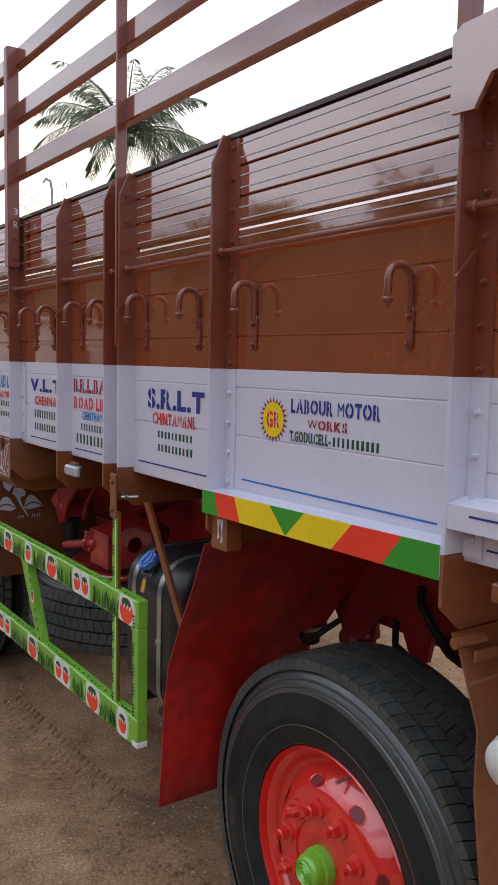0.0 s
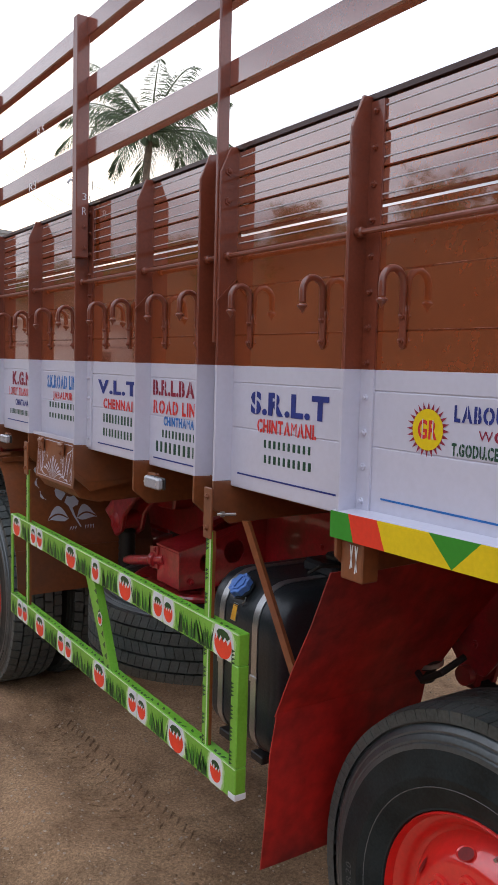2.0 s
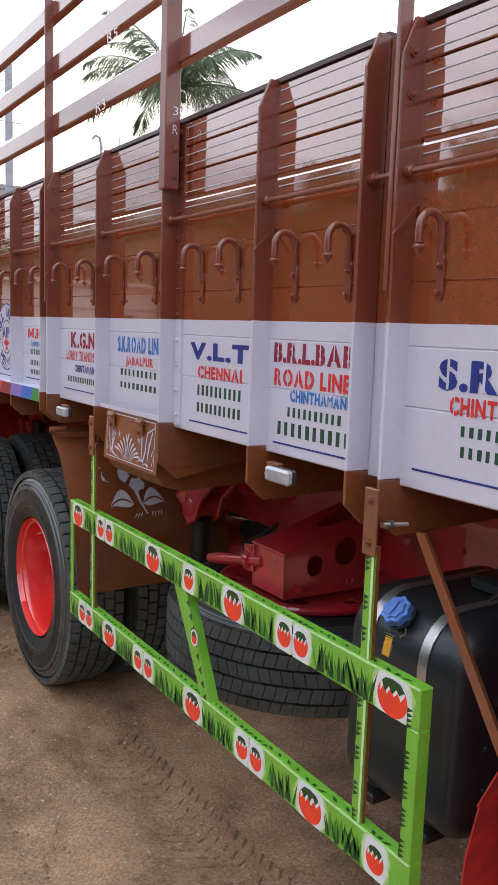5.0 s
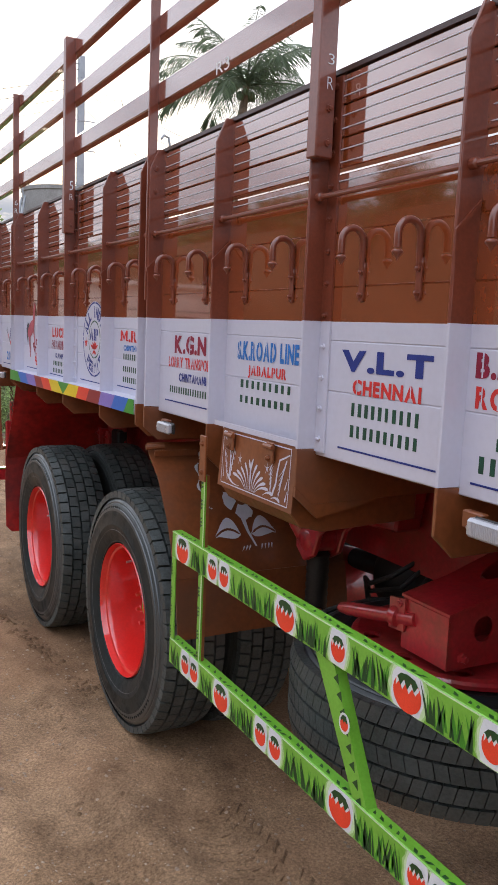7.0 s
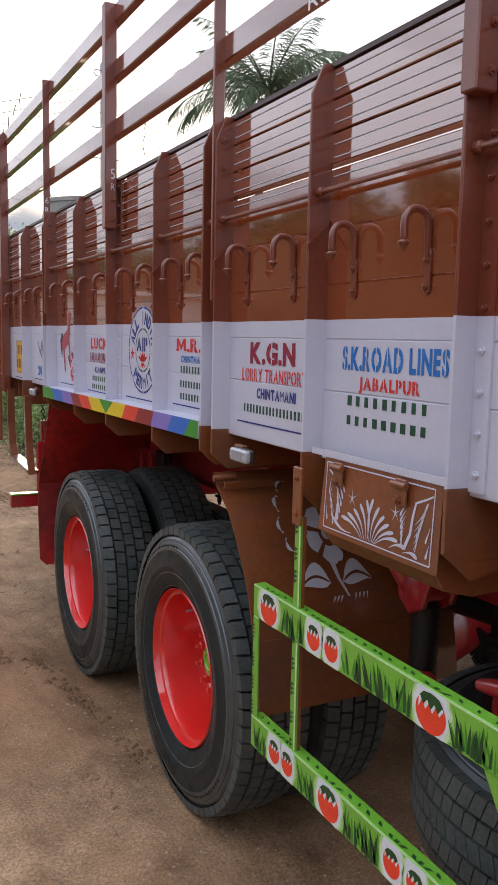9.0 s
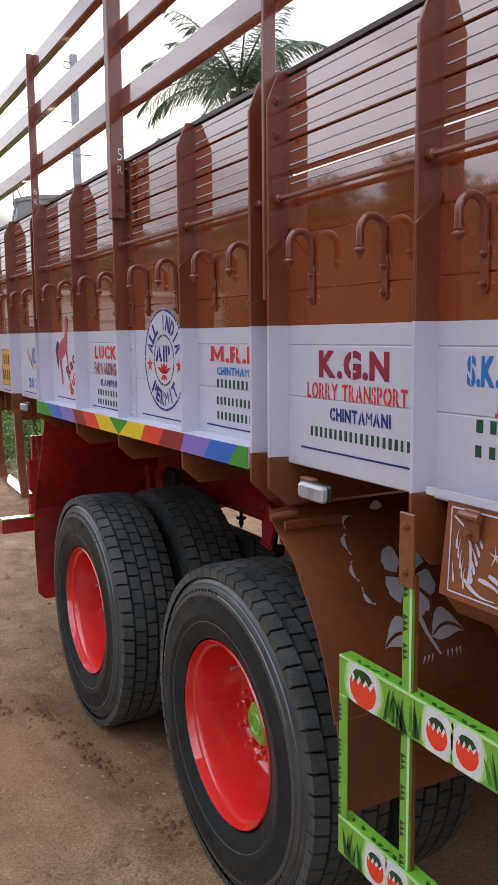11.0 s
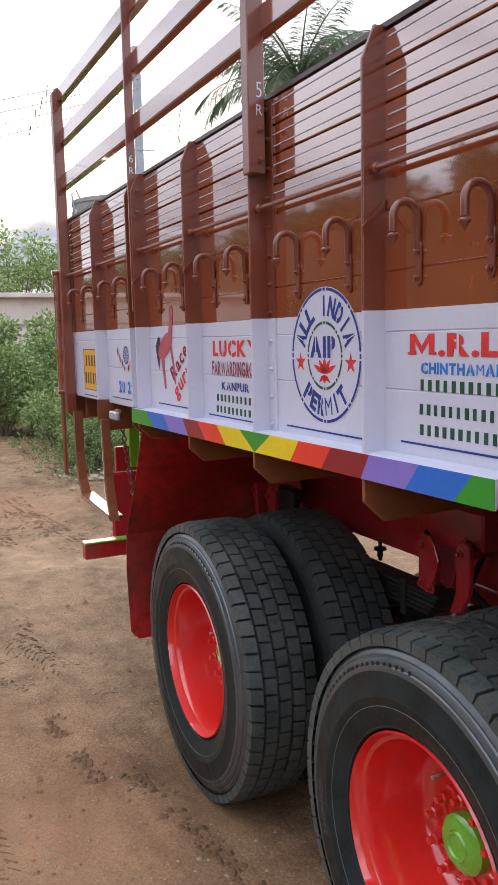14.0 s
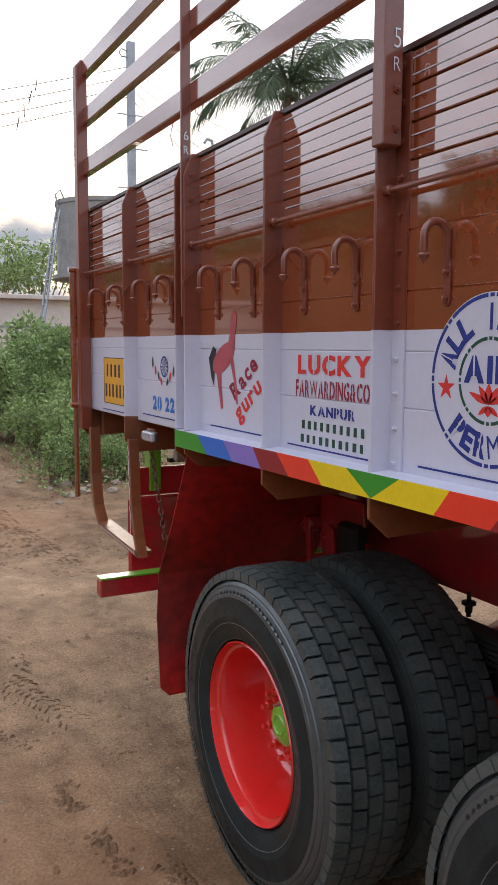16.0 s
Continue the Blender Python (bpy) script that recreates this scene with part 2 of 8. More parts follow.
BARK = material("palm_bark", (0.16, 0.12, 0.085), 0.9, vary=0.35, scale=9, bump=0.5, bump_scale=30)
FROND = material("palm_frond", (0.105, 0.145, 0.08), 0.5, vary=0.35, scale=3)
LEAF = material("shrub_leaf", (0.23, 0.31, 0.115), 0.55, vary=0.4, scale=2.5)
LEAF_B = material("tree_leaf", (0.06, 0.105, 0.03), 0.55, vary=0.4, scale=1.2)
STONE = material("field_stone", (0.28, 0.22, 0.17), 0.9, vary=0.25, scale=9, bump=0.4, bump_scale=30)
PALE_PEBBLE = material("pale_gravel", (0.36, 0.28, 0.205), 0.9, vary=0.35, scale=14)
PEBBLE = material("gravel", (0.30, 0.22, 0.155), 0.9, vary=0.3, scale=12)
for leafy in (FROND, LEAF, LEAF_B):
    leafy.node_tree.nodes["Principled BSDF"].inputs["Subsurface Weight"].default_value = 0.0
    nn, ll = leafy.node_tree.nodes, leafy.node_tree.links
    geo, hsv = nn.new("ShaderNodeNewGeometry"), nn.new("ShaderNodeHueSaturation")
    rng = nn.new("ShaderNodeMapRange")
    rng.inputs["To Min"].default_value, rng.inputs["To Max"].default_value = 0.6, 1.5
    ll.new(geo.outputs["Random Per Island"], rng.inputs["Value"])
    ll.new(rng.outputs["Result"], hsv.inputs["Value"])
    old = nn["Principled BSDF"].inputs["Base Color"].links[0].from_socket
    ll.new(old, hsv.inputs["Color"])
    ll.new(hsv.outputs["Color"], nn["Principled BSDF"].inputs["Base Color"])
    tr, mixs = nn.new("ShaderNodeBsdfTranslucent"), nn.new("ShaderNodeMixShader")
    ll.new(hsv.outputs["Color"], tr.inputs["Color"])
    mixs.inputs["Fac"].default_value = 0.35
    ll.new(nn["Principled BSDF"].outputs[0], mixs.inputs[1])
    ll.new(tr.outputs[0], mixs.inputs[2])
    ll.new(mixs.outputs[0], nn["Material Output"].inputs["Surface"])


def dirt_material(name="trodden_earth", k=1.0):
    """Trodden tan earth with pale dust, damp patches, fine grit and clods."""
    m = bpy.data.materials.new(name)
    m.use_nodes = True
    n, l = m.node_tree.nodes, m.node_tree.links
    p = n["Principled BSDF"]
    co = n.new("ShaderNodeTexCoord")

    def noise_tex(scale, detail=8.0, rough=0.6):
        t = n.new("ShaderNodeTexNoise")
        t.inputs["Scale"].default_value, t.inputs["Detail"].default_value, t.inputs["Roughness"].default_value = scale, detail, rough
        l.new(co.outputs["Object"], t.inputs["Vector"])
        return t.outputs["Fac"]

    def ramp(src, p0, c0, p1, c1):
        r = n.new("ShaderNodeValToRGB")
        r.color_ramp.elements[0].position, r.color_ramp.elements[0].color = p0, (*c0, 1)
        r.color_ramp.elements[1].position, r.color_ramp.elements[1].color = p1, (*c1, 1)
        l.new(src, r.inputs["Fac"])
        return r.outputs["Color"]

    def mix(fac, a, b, mode="MIX"):
        x = n.new("ShaderNodeMix")
        x.data_type, x.blend_type = "RGBA", mode
        if isinstance(fac, float):
            x.inputs["Factor"].default_value = fac
        else:
            l.new(fac, x.inputs["Factor"])
        l.new(a, x.inputs[6])
        l.new(b, x.inputs[7])
        return x.outputs[2]

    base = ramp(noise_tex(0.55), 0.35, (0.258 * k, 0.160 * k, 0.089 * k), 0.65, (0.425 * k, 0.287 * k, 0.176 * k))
    mid = ramp(noise_tex(5.5), 0.3, (0.62, 0.60, 0.58), 0.7, (1.2, 1.2, 1.2))
    grit = ramp(noise_tex(90, 3.0, 0.7), 0.35, (0.48, 0.46, 0.44), 0.68, (1.55, 1.52, 1.48))
    speck = ramp(noise_tex(300, 2.0, 0.6), 0.36, (0.62, 0.60, 0.58), 0.66, (1.4, 1.38, 1.36))
    c = mix(1.0, base, mid, "MULTIPLY")
    c = mix(0.7, c, grit, "MULTIPLY")
    c = mix(0.4, c, speck, "MULTIPLY")
    red = ramp(noise_tex(0.22, 4.0), 0.5, (0, 0, 0), 0.66, (0.7, 0.7, 0.7))
    tint = n.new("ShaderNodeRGB")
    tint.outputs[0].default_value = (0.36 * k, 0.185 * k, 0.095 * k, 1)
    c = mix(red, c, tint.outputs[0])
    stretch = n.new("ShaderNodeMapping")
    stretch.inputs["Scale"].default_value = (1.0, 0.45, 1.0)
    patchy = n.new("ShaderNodeTexNoise")
    for key, v in (("Scale", 1.1), ("Detail", 7.0), ("Roughness", 0.66), ("Distortion", 0.6)):
        patchy.inputs[key].default_value = v
    l.new(co.outputs["Object"], stretch.inputs["Vector"])
    l.new(stretch.outputs["Vector"], patchy.inputs["Vector"])
    damp = ramp(patchy.outputs["Fac"], 0.50, (1.06, 1.06, 1.06), 0.68, (0.52, 0.49, 0.46))
    c = mix(1.0, c, damp, "MULTIPLY")
    # the earth is darker towards the back of the yard
    place, back_tone = n.new("ShaderNodeSeparateXYZ"), n.new("ShaderNodeMapRange")
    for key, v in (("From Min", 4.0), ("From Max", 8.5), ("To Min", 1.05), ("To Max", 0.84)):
        back_tone.inputs[key].default_value = v
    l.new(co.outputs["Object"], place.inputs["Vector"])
    l.new(place.outputs["Y"], back_tone.inputs["Value"])
    c = mix(1.0, c, back_tone.outputs["Result"], "MULTIPLY")
    l.new(c, p.inputs["Base Color"])
    p.inputs["Roughness"].default_value = 0.92
    p.inputs["Specular IOR Level"].default_value = 0.25
    b1, b2, b3 = n.new("ShaderNodeBump"), n.new("ShaderNodeBump"), n.new("ShaderNodeBump")
    for b, sc, st, di in ((b1, 12, 0.6, 0.03), (b2, 55, 0.6, 0.012), (b3, 230, 0.3, 0.003)):
        b.inputs["Strength"].default_value, b.inputs["Distance"].default_value = st, di
        l.new(noise_tex(sc, 6.0, 0.65), b.inputs["Height"])
    l.new(b1.outputs["Normal"], b2.inputs["Normal"])
    l.new(b2.outputs["Normal"], b3.inputs["Normal"])
    l.new(b3.outputs["Normal"], p.inputs["Normal"])
    return m


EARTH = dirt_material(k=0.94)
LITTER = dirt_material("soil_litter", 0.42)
DAMP = dirt_material("damp_churned_earth", 0.68)


# ---- building helpers ----
def part(name, bm, mat, parent=None, label="", smooth=False):
    """Link a bmesh as one mesh object under a thing or a part."""
    me = bpy.data.meshes.new(name)
    bm.normal_update()
    bm.to_mesh(me)
    bm.free()
    for m in (mat if isinstance(mat, (list, tuple)) else (mat,)):
        me.materials.append(m)
    if smooth:
        me.polygons.foreach_set("use_smooth", [True] * len(me.polygons))
        me.set_sharp_from_angle(angle=radians(35))
    ob = new(name, me)
    ob.parent = parent
    if label:
        ob["label"] = label
    return ob


def again(ob, m=None, parent=None):
    """One more object on the same mesh, at the pose m."""
    o = new(ob.name.split(".")[0], ob.data)
    o.parent = parent if parent else ob.parent
    if m is not None:
        o.matrix_basis = m
    if "label" in ob:
        o["label"] = ob["label"]
    return o


def empty(name, parent=None, m=None, **tags):
    e = new(name)
    e.empty_display_size = 0.2
    e.parent = parent
    if m is not None:
        e.matrix_basis = m
    return tagged(e, **tags)


def box(bm, x0, x1, y0, y1, z0, z1, bevel=0.0, mi=0):
    vs = [bm.verts.new((x, y, z)) for x in (x0, x1) for y in (y0, y1) for z in (z0, z1)]
    fs = [bm.faces.new([vs[i] for i in f]) for f in ((0, 1, 3, 2), (4, 6, 7, 5), (0, 4, 5, 1), (2, 3, 7, 6), (0, 2, 6, 4), (1, 5, 7, 3))]
    for f in fs:
        f.material_index = mi
    if bevel:
        es = list({e for f in fs for e in f.edges})
        bmesh.ops.bevel(bm, geom=es, offset=bevel, segments=1, profile=0.5, affect="EDGES")
    return vs


def prism(bm, poly, axis, a, b, mi=0, bevel=0.0):
    """Extrude a polygon of the two other coordinates along axis ('x', 'y' or 'z') from a to b."""
    def at(p, v):
        return {"x": (v, p[0], p[1]), "y": (p[0], v, p[1]), "z": (p[0], p[1], v)}[axis]
    lo, hi = [bm.verts.new(at(p, a)) for p in poly], [bm.verts.new(at(p, b)) for p in poly]
    fs = [bm.faces.new(lo), bm.faces.new(hi[::-1])]
    k = len(poly)
    for i in range(k):
        fs.append(bm.faces.new((lo[i], hi[i], hi[(i + 1) % k], lo[(i + 1) % k])))
    for f in fs:
        f.material_index = mi
    bmesh.ops.recalc_face_normals(bm, faces=fs)
    if bevel:
        bmesh.ops.bevel(bm, geom=list({e for f in fs for e in f.edges}), offset=bevel, segments=1, profile=0.5, affect="EDGES")
    return fs


def tube(bm, pts, r, n=8, mi=0, caps=True):
    """A round tube along a line of points; r may be one radius or one for each point."""
    pts = [Vector(p) for p in pts]
    rs = r if isinstance(r, (list, tuple)) else [r] * len(pts)
    rings, up = [], Vector((0.31, 0.2, 0.93))
    for i, p in enumerate(pts):
        d = (pts[min(i + 1, len(pts) - 1)] - pts[max(i - 1, 0)]).normalized()
        if abs(d.dot(up)) > 0.95:
            up = Vector((1, 0.1, 0))
        u = d.cross(up).normalized()
        v = d.cross(u).normalized()
        up = -v if v.dot(up) < 0 else v
        u = d.cross(up).normalized()
        v = d.cross(u).normalized()
        rings.append([bm.verts.new(p + rs[i] * (math.cos(2 * math.pi * k / n) * u + math.sin(2 * math.pi * k / n) * v)) for k in range(n)])
    for a, b in zip(rings, rings[1:]):
        for k in range(n):
            f = bm.faces.new((a[k], a[(k + 1) % n], b[(k + 1) % n], b[k]))
            f.material_index = mi
    if caps:
        for ring in (rings[0], rings[-1][::-1]):
            bm.faces.new(ring).material_index = mi
    return rings


def lathe(bm, profile, n, mi=0, axis="x", centre=(0, 0, 0), closed=False):
    """Turn a profile of (radius, place along the axis) round the axis."""
    c = Vector(centre)
    rings = []
    for r, h in profile:
        ring = []
        for k in range(n):
            a = 2 * math.pi * k / n
            p = (h, r * math.cos(a), r * math.sin(a)) if axis == "x" else (r * math.cos(a), r * math.sin(a), h) if axis == "z" else (r * math.sin(a), h, r * math.cos(a))
            ring.append(bm.verts.new(c + Vector(p)))
        rings.append(ring)
    pairs = list(zip(rings, rings[1:])) + ([(rings[-1], rings[0])] if closed else [])
    fs = []
    for a, b in pairs:
        for k in range(n):
            fs.append(bm.faces.new((a[k], a[(k + 1) % n], b[(k + 1) % n], b[k])))
    if not closed:
        for ring, h in ((rings[0], 0), (rings[-1], 1)):
            if profile[-h][0] > 0.0005:
                fs.append(bm.faces.new(ring[::-1] if h else ring))
    for f in fs:
        f.material_index = mi
    bmesh.ops.recalc_face_normals(bm, faces=fs)
    return rings


def slab(bm, rows, thick, mi=0):
    """A bent sheet: rows of points, given thickness along -normal by offsetting each row by a vector."""
    a = [[bm.verts.new(p) for p in row] for row in rows]
    b = [[bm.verts.new(Vector(p) + Vector(thick)) for p in row] for row in rows]
    fs = []
    R, C = len(rows), len(rows[0])
    for i in range(R - 1):
        for j in range(C - 1):
            fs.append(bm.faces.new((a[i][j], a[i][j + 1], a[i + 1][j + 1], a[i + 1][j])))
            fs.append(bm.faces.new((b[i][j], b[i + 1][j], b[i + 1][j + 1], b[i][j + 1])))
    for i in range(R - 1):
        for j in (0, C - 1):
            fs.append(bm.faces.new((a[i][j], a[i + 1][j], b[i + 1][j], b[i][j])))
    for j in range(C - 1):
        for i in (0, R - 1):
            fs.append(bm.faces.new((a[i][j], a[i][j + 1], b[i][j + 1], b[i][j])))
    for f in fs:
        f.material_index = mi
    bmesh.ops.recalc_face_normals(bm, faces=fs)


def pierced(bm, outline, holes, place, depth):
    """A flat plate with holes through it: loops of (u, v), put in space by place(u, v), depth a vector."""
    loops = [list(outline)] + [list(h) for h in holes]
    tops = [[bm.verts.new(place(*p)) for p in lp] for lp in loops]
    edges = [bm.edges.new((lp[k], lp[(k + 1) % len(lp)])) for lp in tops for k in range(len(lp))]
    made = [g for g in bmesh.ops.triangle_fill(bm, use_beauty=True, use_dissolve=False, edges=edges)["geom"] if isinstance(g, bmesh.types.BMFace)]
    back = {v: bm.verts.new(v.co + Vector(depth)) for lp in tops for v in lp}
    fs = made + [bm.faces.new([back[v] for v in reversed(f.verts)]) for f in made]
    for lp in tops:
        for k in range(len(lp)):
            a, b = lp[k], lp[(k + 1) % len(lp)]
            fs.append(bm.faces.new((a, b, back[b], back[a])))
    bmesh.ops.recalc_face_normals(bm, faces=fs)


def round_loop(u, v, r, n=24, rv=None):
    return [(u + r * math.cos(2 * math.pi * k / n), v + (rv or r) * math.sin(2 * math.pi * k / n)) for k in range(n)]


def flat(bm, pts, x, mi=0):
    """A thin flat shape on the side of the truck from (y, z) points, facing -x."""
    f = bm.faces.new([bm.verts.new((x, y, z)) for y, z in pts])
    f.material_index = mi
    f.normal_update()
    if f.normal.x > 0:
        f.normal_flip()
    return f


# ---- the ground ----
def ground_height(x, y):
    """Gentle unevenness, wheel ruts behind the truck and a churned wet patch."""
    h = 0.022 * noise.noise((x * 0.5, y * 0.5, 0)) + 0.014 * noise.noise((x * 1.7, y * 1.7, 3)) + 0.010 * noise.noise((x * 4.3, y * 4.3, 7)) + 0.0045 * noise.noise((x * 11, y * 11, 11))
    for cx, wid, dep in ((0.62, 0.15, 0.030), (1.08, 0.12, 0.020), (-0.7, 0.2, 0.026), (2.1, 0.2, 0.02)):
        track = cx + 0.25 * math.sin(y * 0.23 + cx)
        d = (x - track) / wid
        h += dep * (math.exp(-(abs(d) - 1.25) ** 2 * 7) - math.exp(-d * d * 1.6)) * (0.55 + 0.45 * noise.noise((y * 0.6, cx, 5)))
    d2 = (x - 0.9) ** 2 / 2.4 + (y - 12.6) ** 2 / 4.5
    if d2 < 4:
        h += math.exp(-d2 * 1.2) * (0.05 * noise.noise((x * 2.6, y * 1.4, 2)) - 0.02)
    flat_w = max(math.exp(-((x - 1.4) ** 2 / 0.2 + (y - yy) ** 2 / 0.18)) for yy in (1.775, 5.222, 6.602))
    return h * (1 - 0.85 * flat_w) - 0.056


def build_ground():
    xs = [-1500, -300, -80, -30, -14, -8, -5] + [-3.6 + 0.05 * i for i in range(165)] + [4.7, 5, 5.6, 6.5, 8, 10, 13, 18, 30, 80, 300, 1500]
    ys = [-1500, -300, -60, -20, -8, -4, -2] + [-1 + 0.05 * i for i in range(330)] + [15.6, 16, 16.6, 17.4, 18.5, 20, 22, 25, 30, 40, 60, 120, 400, 1500]
    verts = []
    for y in ys:
        for x in xs:
            far = max(0.0, max(abs(x) - 6, y - 24, -y - 6)) / 20
            verts.append((x, y, (ground_height(x, y) + 0.056) * max(0.0, 1 - far) - 0.056))
    w = len(xs)
    faces = [(j * w + i, j * w + i + 1, (j + 1) * w + i + 1, (j + 1) * w + i) for j in range(len(ys) - 1) for i in range(w - 1)]
    me = bpy.data.meshes.new("ground")
    me.from_pydata(verts, [], faces)
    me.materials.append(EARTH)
    me.polygons.foreach_set("use_smooth", [True] * len(me.polygons))
    return tagged(new("ground", me), "bare tan earth yard with ruts, grit and churned soil", "ground", kind="structure")


ground = build_ground()

# ---- the truck: its side ----
XP, XF = 1.235, 1.178            # faces of the boards and of the posts
XC = 2.43                        # the truck's middle
Z_LOW, Z_WB, Z_WT, Z_TOP = 1.395, 1.412, 1.737, 2.328
SMALL = (2.104, 3.165, 4.235, 5.303, 6.386, 7.586)
SINGLE = (1.285, 3.698, 5.871, 8.276)
DOUBLE = ((2.649, 2.759), (4.777, 4.867), (6.950, 7.030))
BAYS = ((1.285, 2.104), (2.104, 2.649), (2.759, 3.165), (3.165, 3.698), (3.698, 4.235), (4.235, 4.777), (4.867, 5.303), (5.303, 5.871), (5.871, 6.386), (6.386, 6.950), (7.030, 7.586), (7.586, 8.276))
PANELS = ((0.10, 2.655), (2.757, 4.785), (4.865, 6.958), (7.028, 8.286))
truck = empty("truck", None, pose(0, 0, 0), label="parked brown lorry with a white band, painted lettering and red wheels", category="truck")


def plank(y0, y1, z0, z1, split=None, b=0.0026, x=XP, low=None, thick=0.03):
    """One long board of the side, with eased edges; below split it is white."""
    bm = bmesh.new()
    zs = [z0 + b] + ([split] if split else []) + [z1 - b]
    poly = [(x, z) for z in zs] + [(x + b, z1), (x + thick, z1), (x + thick, z0), (x + b, z0)]
    lo, hi = [bm.verts.new((p[0], y0, p[1])) for p in poly], [bm.verts.new((p[0], y1, p[1])) for p in poly]
    k = len(poly)
    fs = [bm.faces.new(lo[::-1]), bm.faces.new(hi)]
    for i in range(k):
        fs.append(bm.faces.new((lo[i], lo[(i + 1) % k], hi[(i + 1) % k], hi[i])))
    bmesh.ops.recalc_face_normals(bm, faces=fs)
    edge = split if split else (9 if z1 <= Z_WT else -9)
    for f in fs[2:]:
        f.material_index = 1 if f.calc_center_median().z < edge else 0
    return part("plank", bm, (BROWN, WHITE), side)


side = empty("side_wall", truck)
side["label"] = "boarded side in brown over a white band"
ROWS_Z = ((1.395, 1.5649), (1.5651, 1.6899), (1.6901, 1.8209), (1.8211, 1.9519), (1.9521, 2.044), (2.052, 2.0968), (2.0992, 2.1748), (2.1774, 2.2518), (2.2544, 2.322))
for y0, y1 in PANELS:
    for z0, z1 in ROWS_Z:
        if y0 < 3:
            z0, z1 = (0.005 + z0 if z0 == 2.0992 else z0), (z1 - 0.006 if z1 == 2.0968 else z1)
        plank(y0, y1, z0, z1, Z_WT if z0 < Z_WT < z1 else None)
    bm = bmesh.new()
    box(bm, XP + 0.026, XP + 0.034, y0 + 0.02, y1 - 0.02, 1.40, 2.05)
    part("inner_lining", bm, BROWN_DULL, side)
    bm = bmesh.new()
    if y0 < 3:
        box(bm, XP + 0.031, XP + 0.036, y0 + 0.02, y1 - 0.02, 2.060, 2.092)
        box(bm, XP + 0.031, XP + 0.036, y0 + 0.02, y1 - 0.02, 2.116, 2.320)
    else:
        box(bm, XP + 0.031, XP + 0.036, y0 + 0.02, y1 - 0.02, 2.060, 2.320)
    part("inner_lining", bm, BROWN_DULL, side)
    bm = bmesh.new()
    prism(bm, ((XP - 0.004, 2.326), (XP - 0.004, 2.338), (XP + 0.004, 2.342), (XP + 0.05, 2.342), (XP + 0.05, 2.326)), "y", y0, y1)
    part("top_rail", bm, EDGE_DARK, side)

# pale lines on the upper boards, a set in each bay
for lo, hi in BAYS:
    for z in (2.306, 2.272, 2.227, 2.197, 2.148, 2.118, 2.074):
        bm = bmesh.new()
        a, e, h = lo + 0.045 + random.uniform(-0.008, 0.008), hi - 0.02 + random.uniform(-0.006, 0.006), 0.0013
        prism(bm, ((a, z), (a + 0.006, z - h), (e - 0.006, z - h), (e, z), (e - 0.006, z + h), (a + 0.006, z + h)), "x", XP - 0.0022, XP - 0.0002)
        part("painted_line", bm, SILVER_LINE, side)


# posts: fins across the boards, painted white in the band
def fin(y, bottom=1.262, chamfer=True, thick=0.009, x0=XF, x1=XP + 0.004, name="post"):
    """A flat post standing out from the boards, white in the band, with a bearer end below."""
    zt = Z_TOP + 0.004
    rows = ([(zt, x0 + 0.03)] if chamfer else [(zt, x0)]) + ([(2.262, x0)] if chamfer else []) + [(Z_WT, x0), (Z_WB, x0)]
    bm = bmesh.new()
    loops = []
    for z, xa in rows:
        loops.append([bm.verts.new(p) for p in ((xa, y - thick, z), (x1, y - thick, z), (x1, y, z), (xa, y, z))])
    fs = [bm.faces.new(loops[0]), bm.faces.new(loops[-1][::-1])]
    for i, (a, b) in enumerate(zip(loops, loops[1:])):
        for k in range(4):
            f = bm.faces.new((a[k], a[(k + 1) % 4], b[(k + 1) % 4], b[k]))
            f.material_index = 1 if i == len(rows) - 2 else 0
            fs.append(f)
    bmesh.ops.recalc_face_normals(bm, faces=fs)
    bmesh.ops.bevel(bm, geom=[e for e in bm.edges if abs(e.verts[0].co.x - e.verts[1].co.x) < 0.04 and abs(e.verts[0].co.z - e.verts[1].co.z) > 0.03 and e.verts[0].co.x < x1 - 0.01], offset=0.0022, segments=2, profile=0.5, affect="EDGES")
    for f in bm.faces:
        f.material_index = 1 if Z_WB < f.calc_center_median().z < Z_WT else 0
    post = part(name, bm, (BROWN_SATIN, WHITE), truck)
    bm = bmesh.new()
    prism(bm, ((x0 - 0.001, Z_WB), (x0 + 0.62, Z_WB - 0.028), (x0 + 0.62, bottom + 0.012), (x0 + 0.055, bottom), (x0 - 0.001, bottom + 0.05)), "y", y - thick, y, 0, 0.002)
    part("bearer_end", bm, BROWN_DULL, truck)
    return post


def bolt(bm, x, y, z, r=0.008, mi=0):
    lathe(bm, ((0.0, -0.010), (r * 0.55, -0.009), (r * 0.6, -0.005), (r, -0.005), (r, 0.0)), 6, mi, "x", (x, y, z))


BOLT = {}


def bolt_part(x, y, z, mat, parent, axis="x", r=0.008, name="bolt"):
    """A hexagon bolt with its own object, on a shared mesh."""
    key = (mat.name, axis, r)
    if key not in BOLT:
        bm = bmesh.new()
        lathe(bm, ((0.0, -0.010), (r * 0.55, -0.009), (r * 0.6, -0.005), (r, -0.005), (r, 0.0)), 6, 0, axis)
        BOLT[key] = part(name, bm, mat, parent)
        BOLT[key].matrix_basis = pose(x, y, z)
        return BOLT[key]
    return again(BOLT[key], pose(x, y, z), parent)


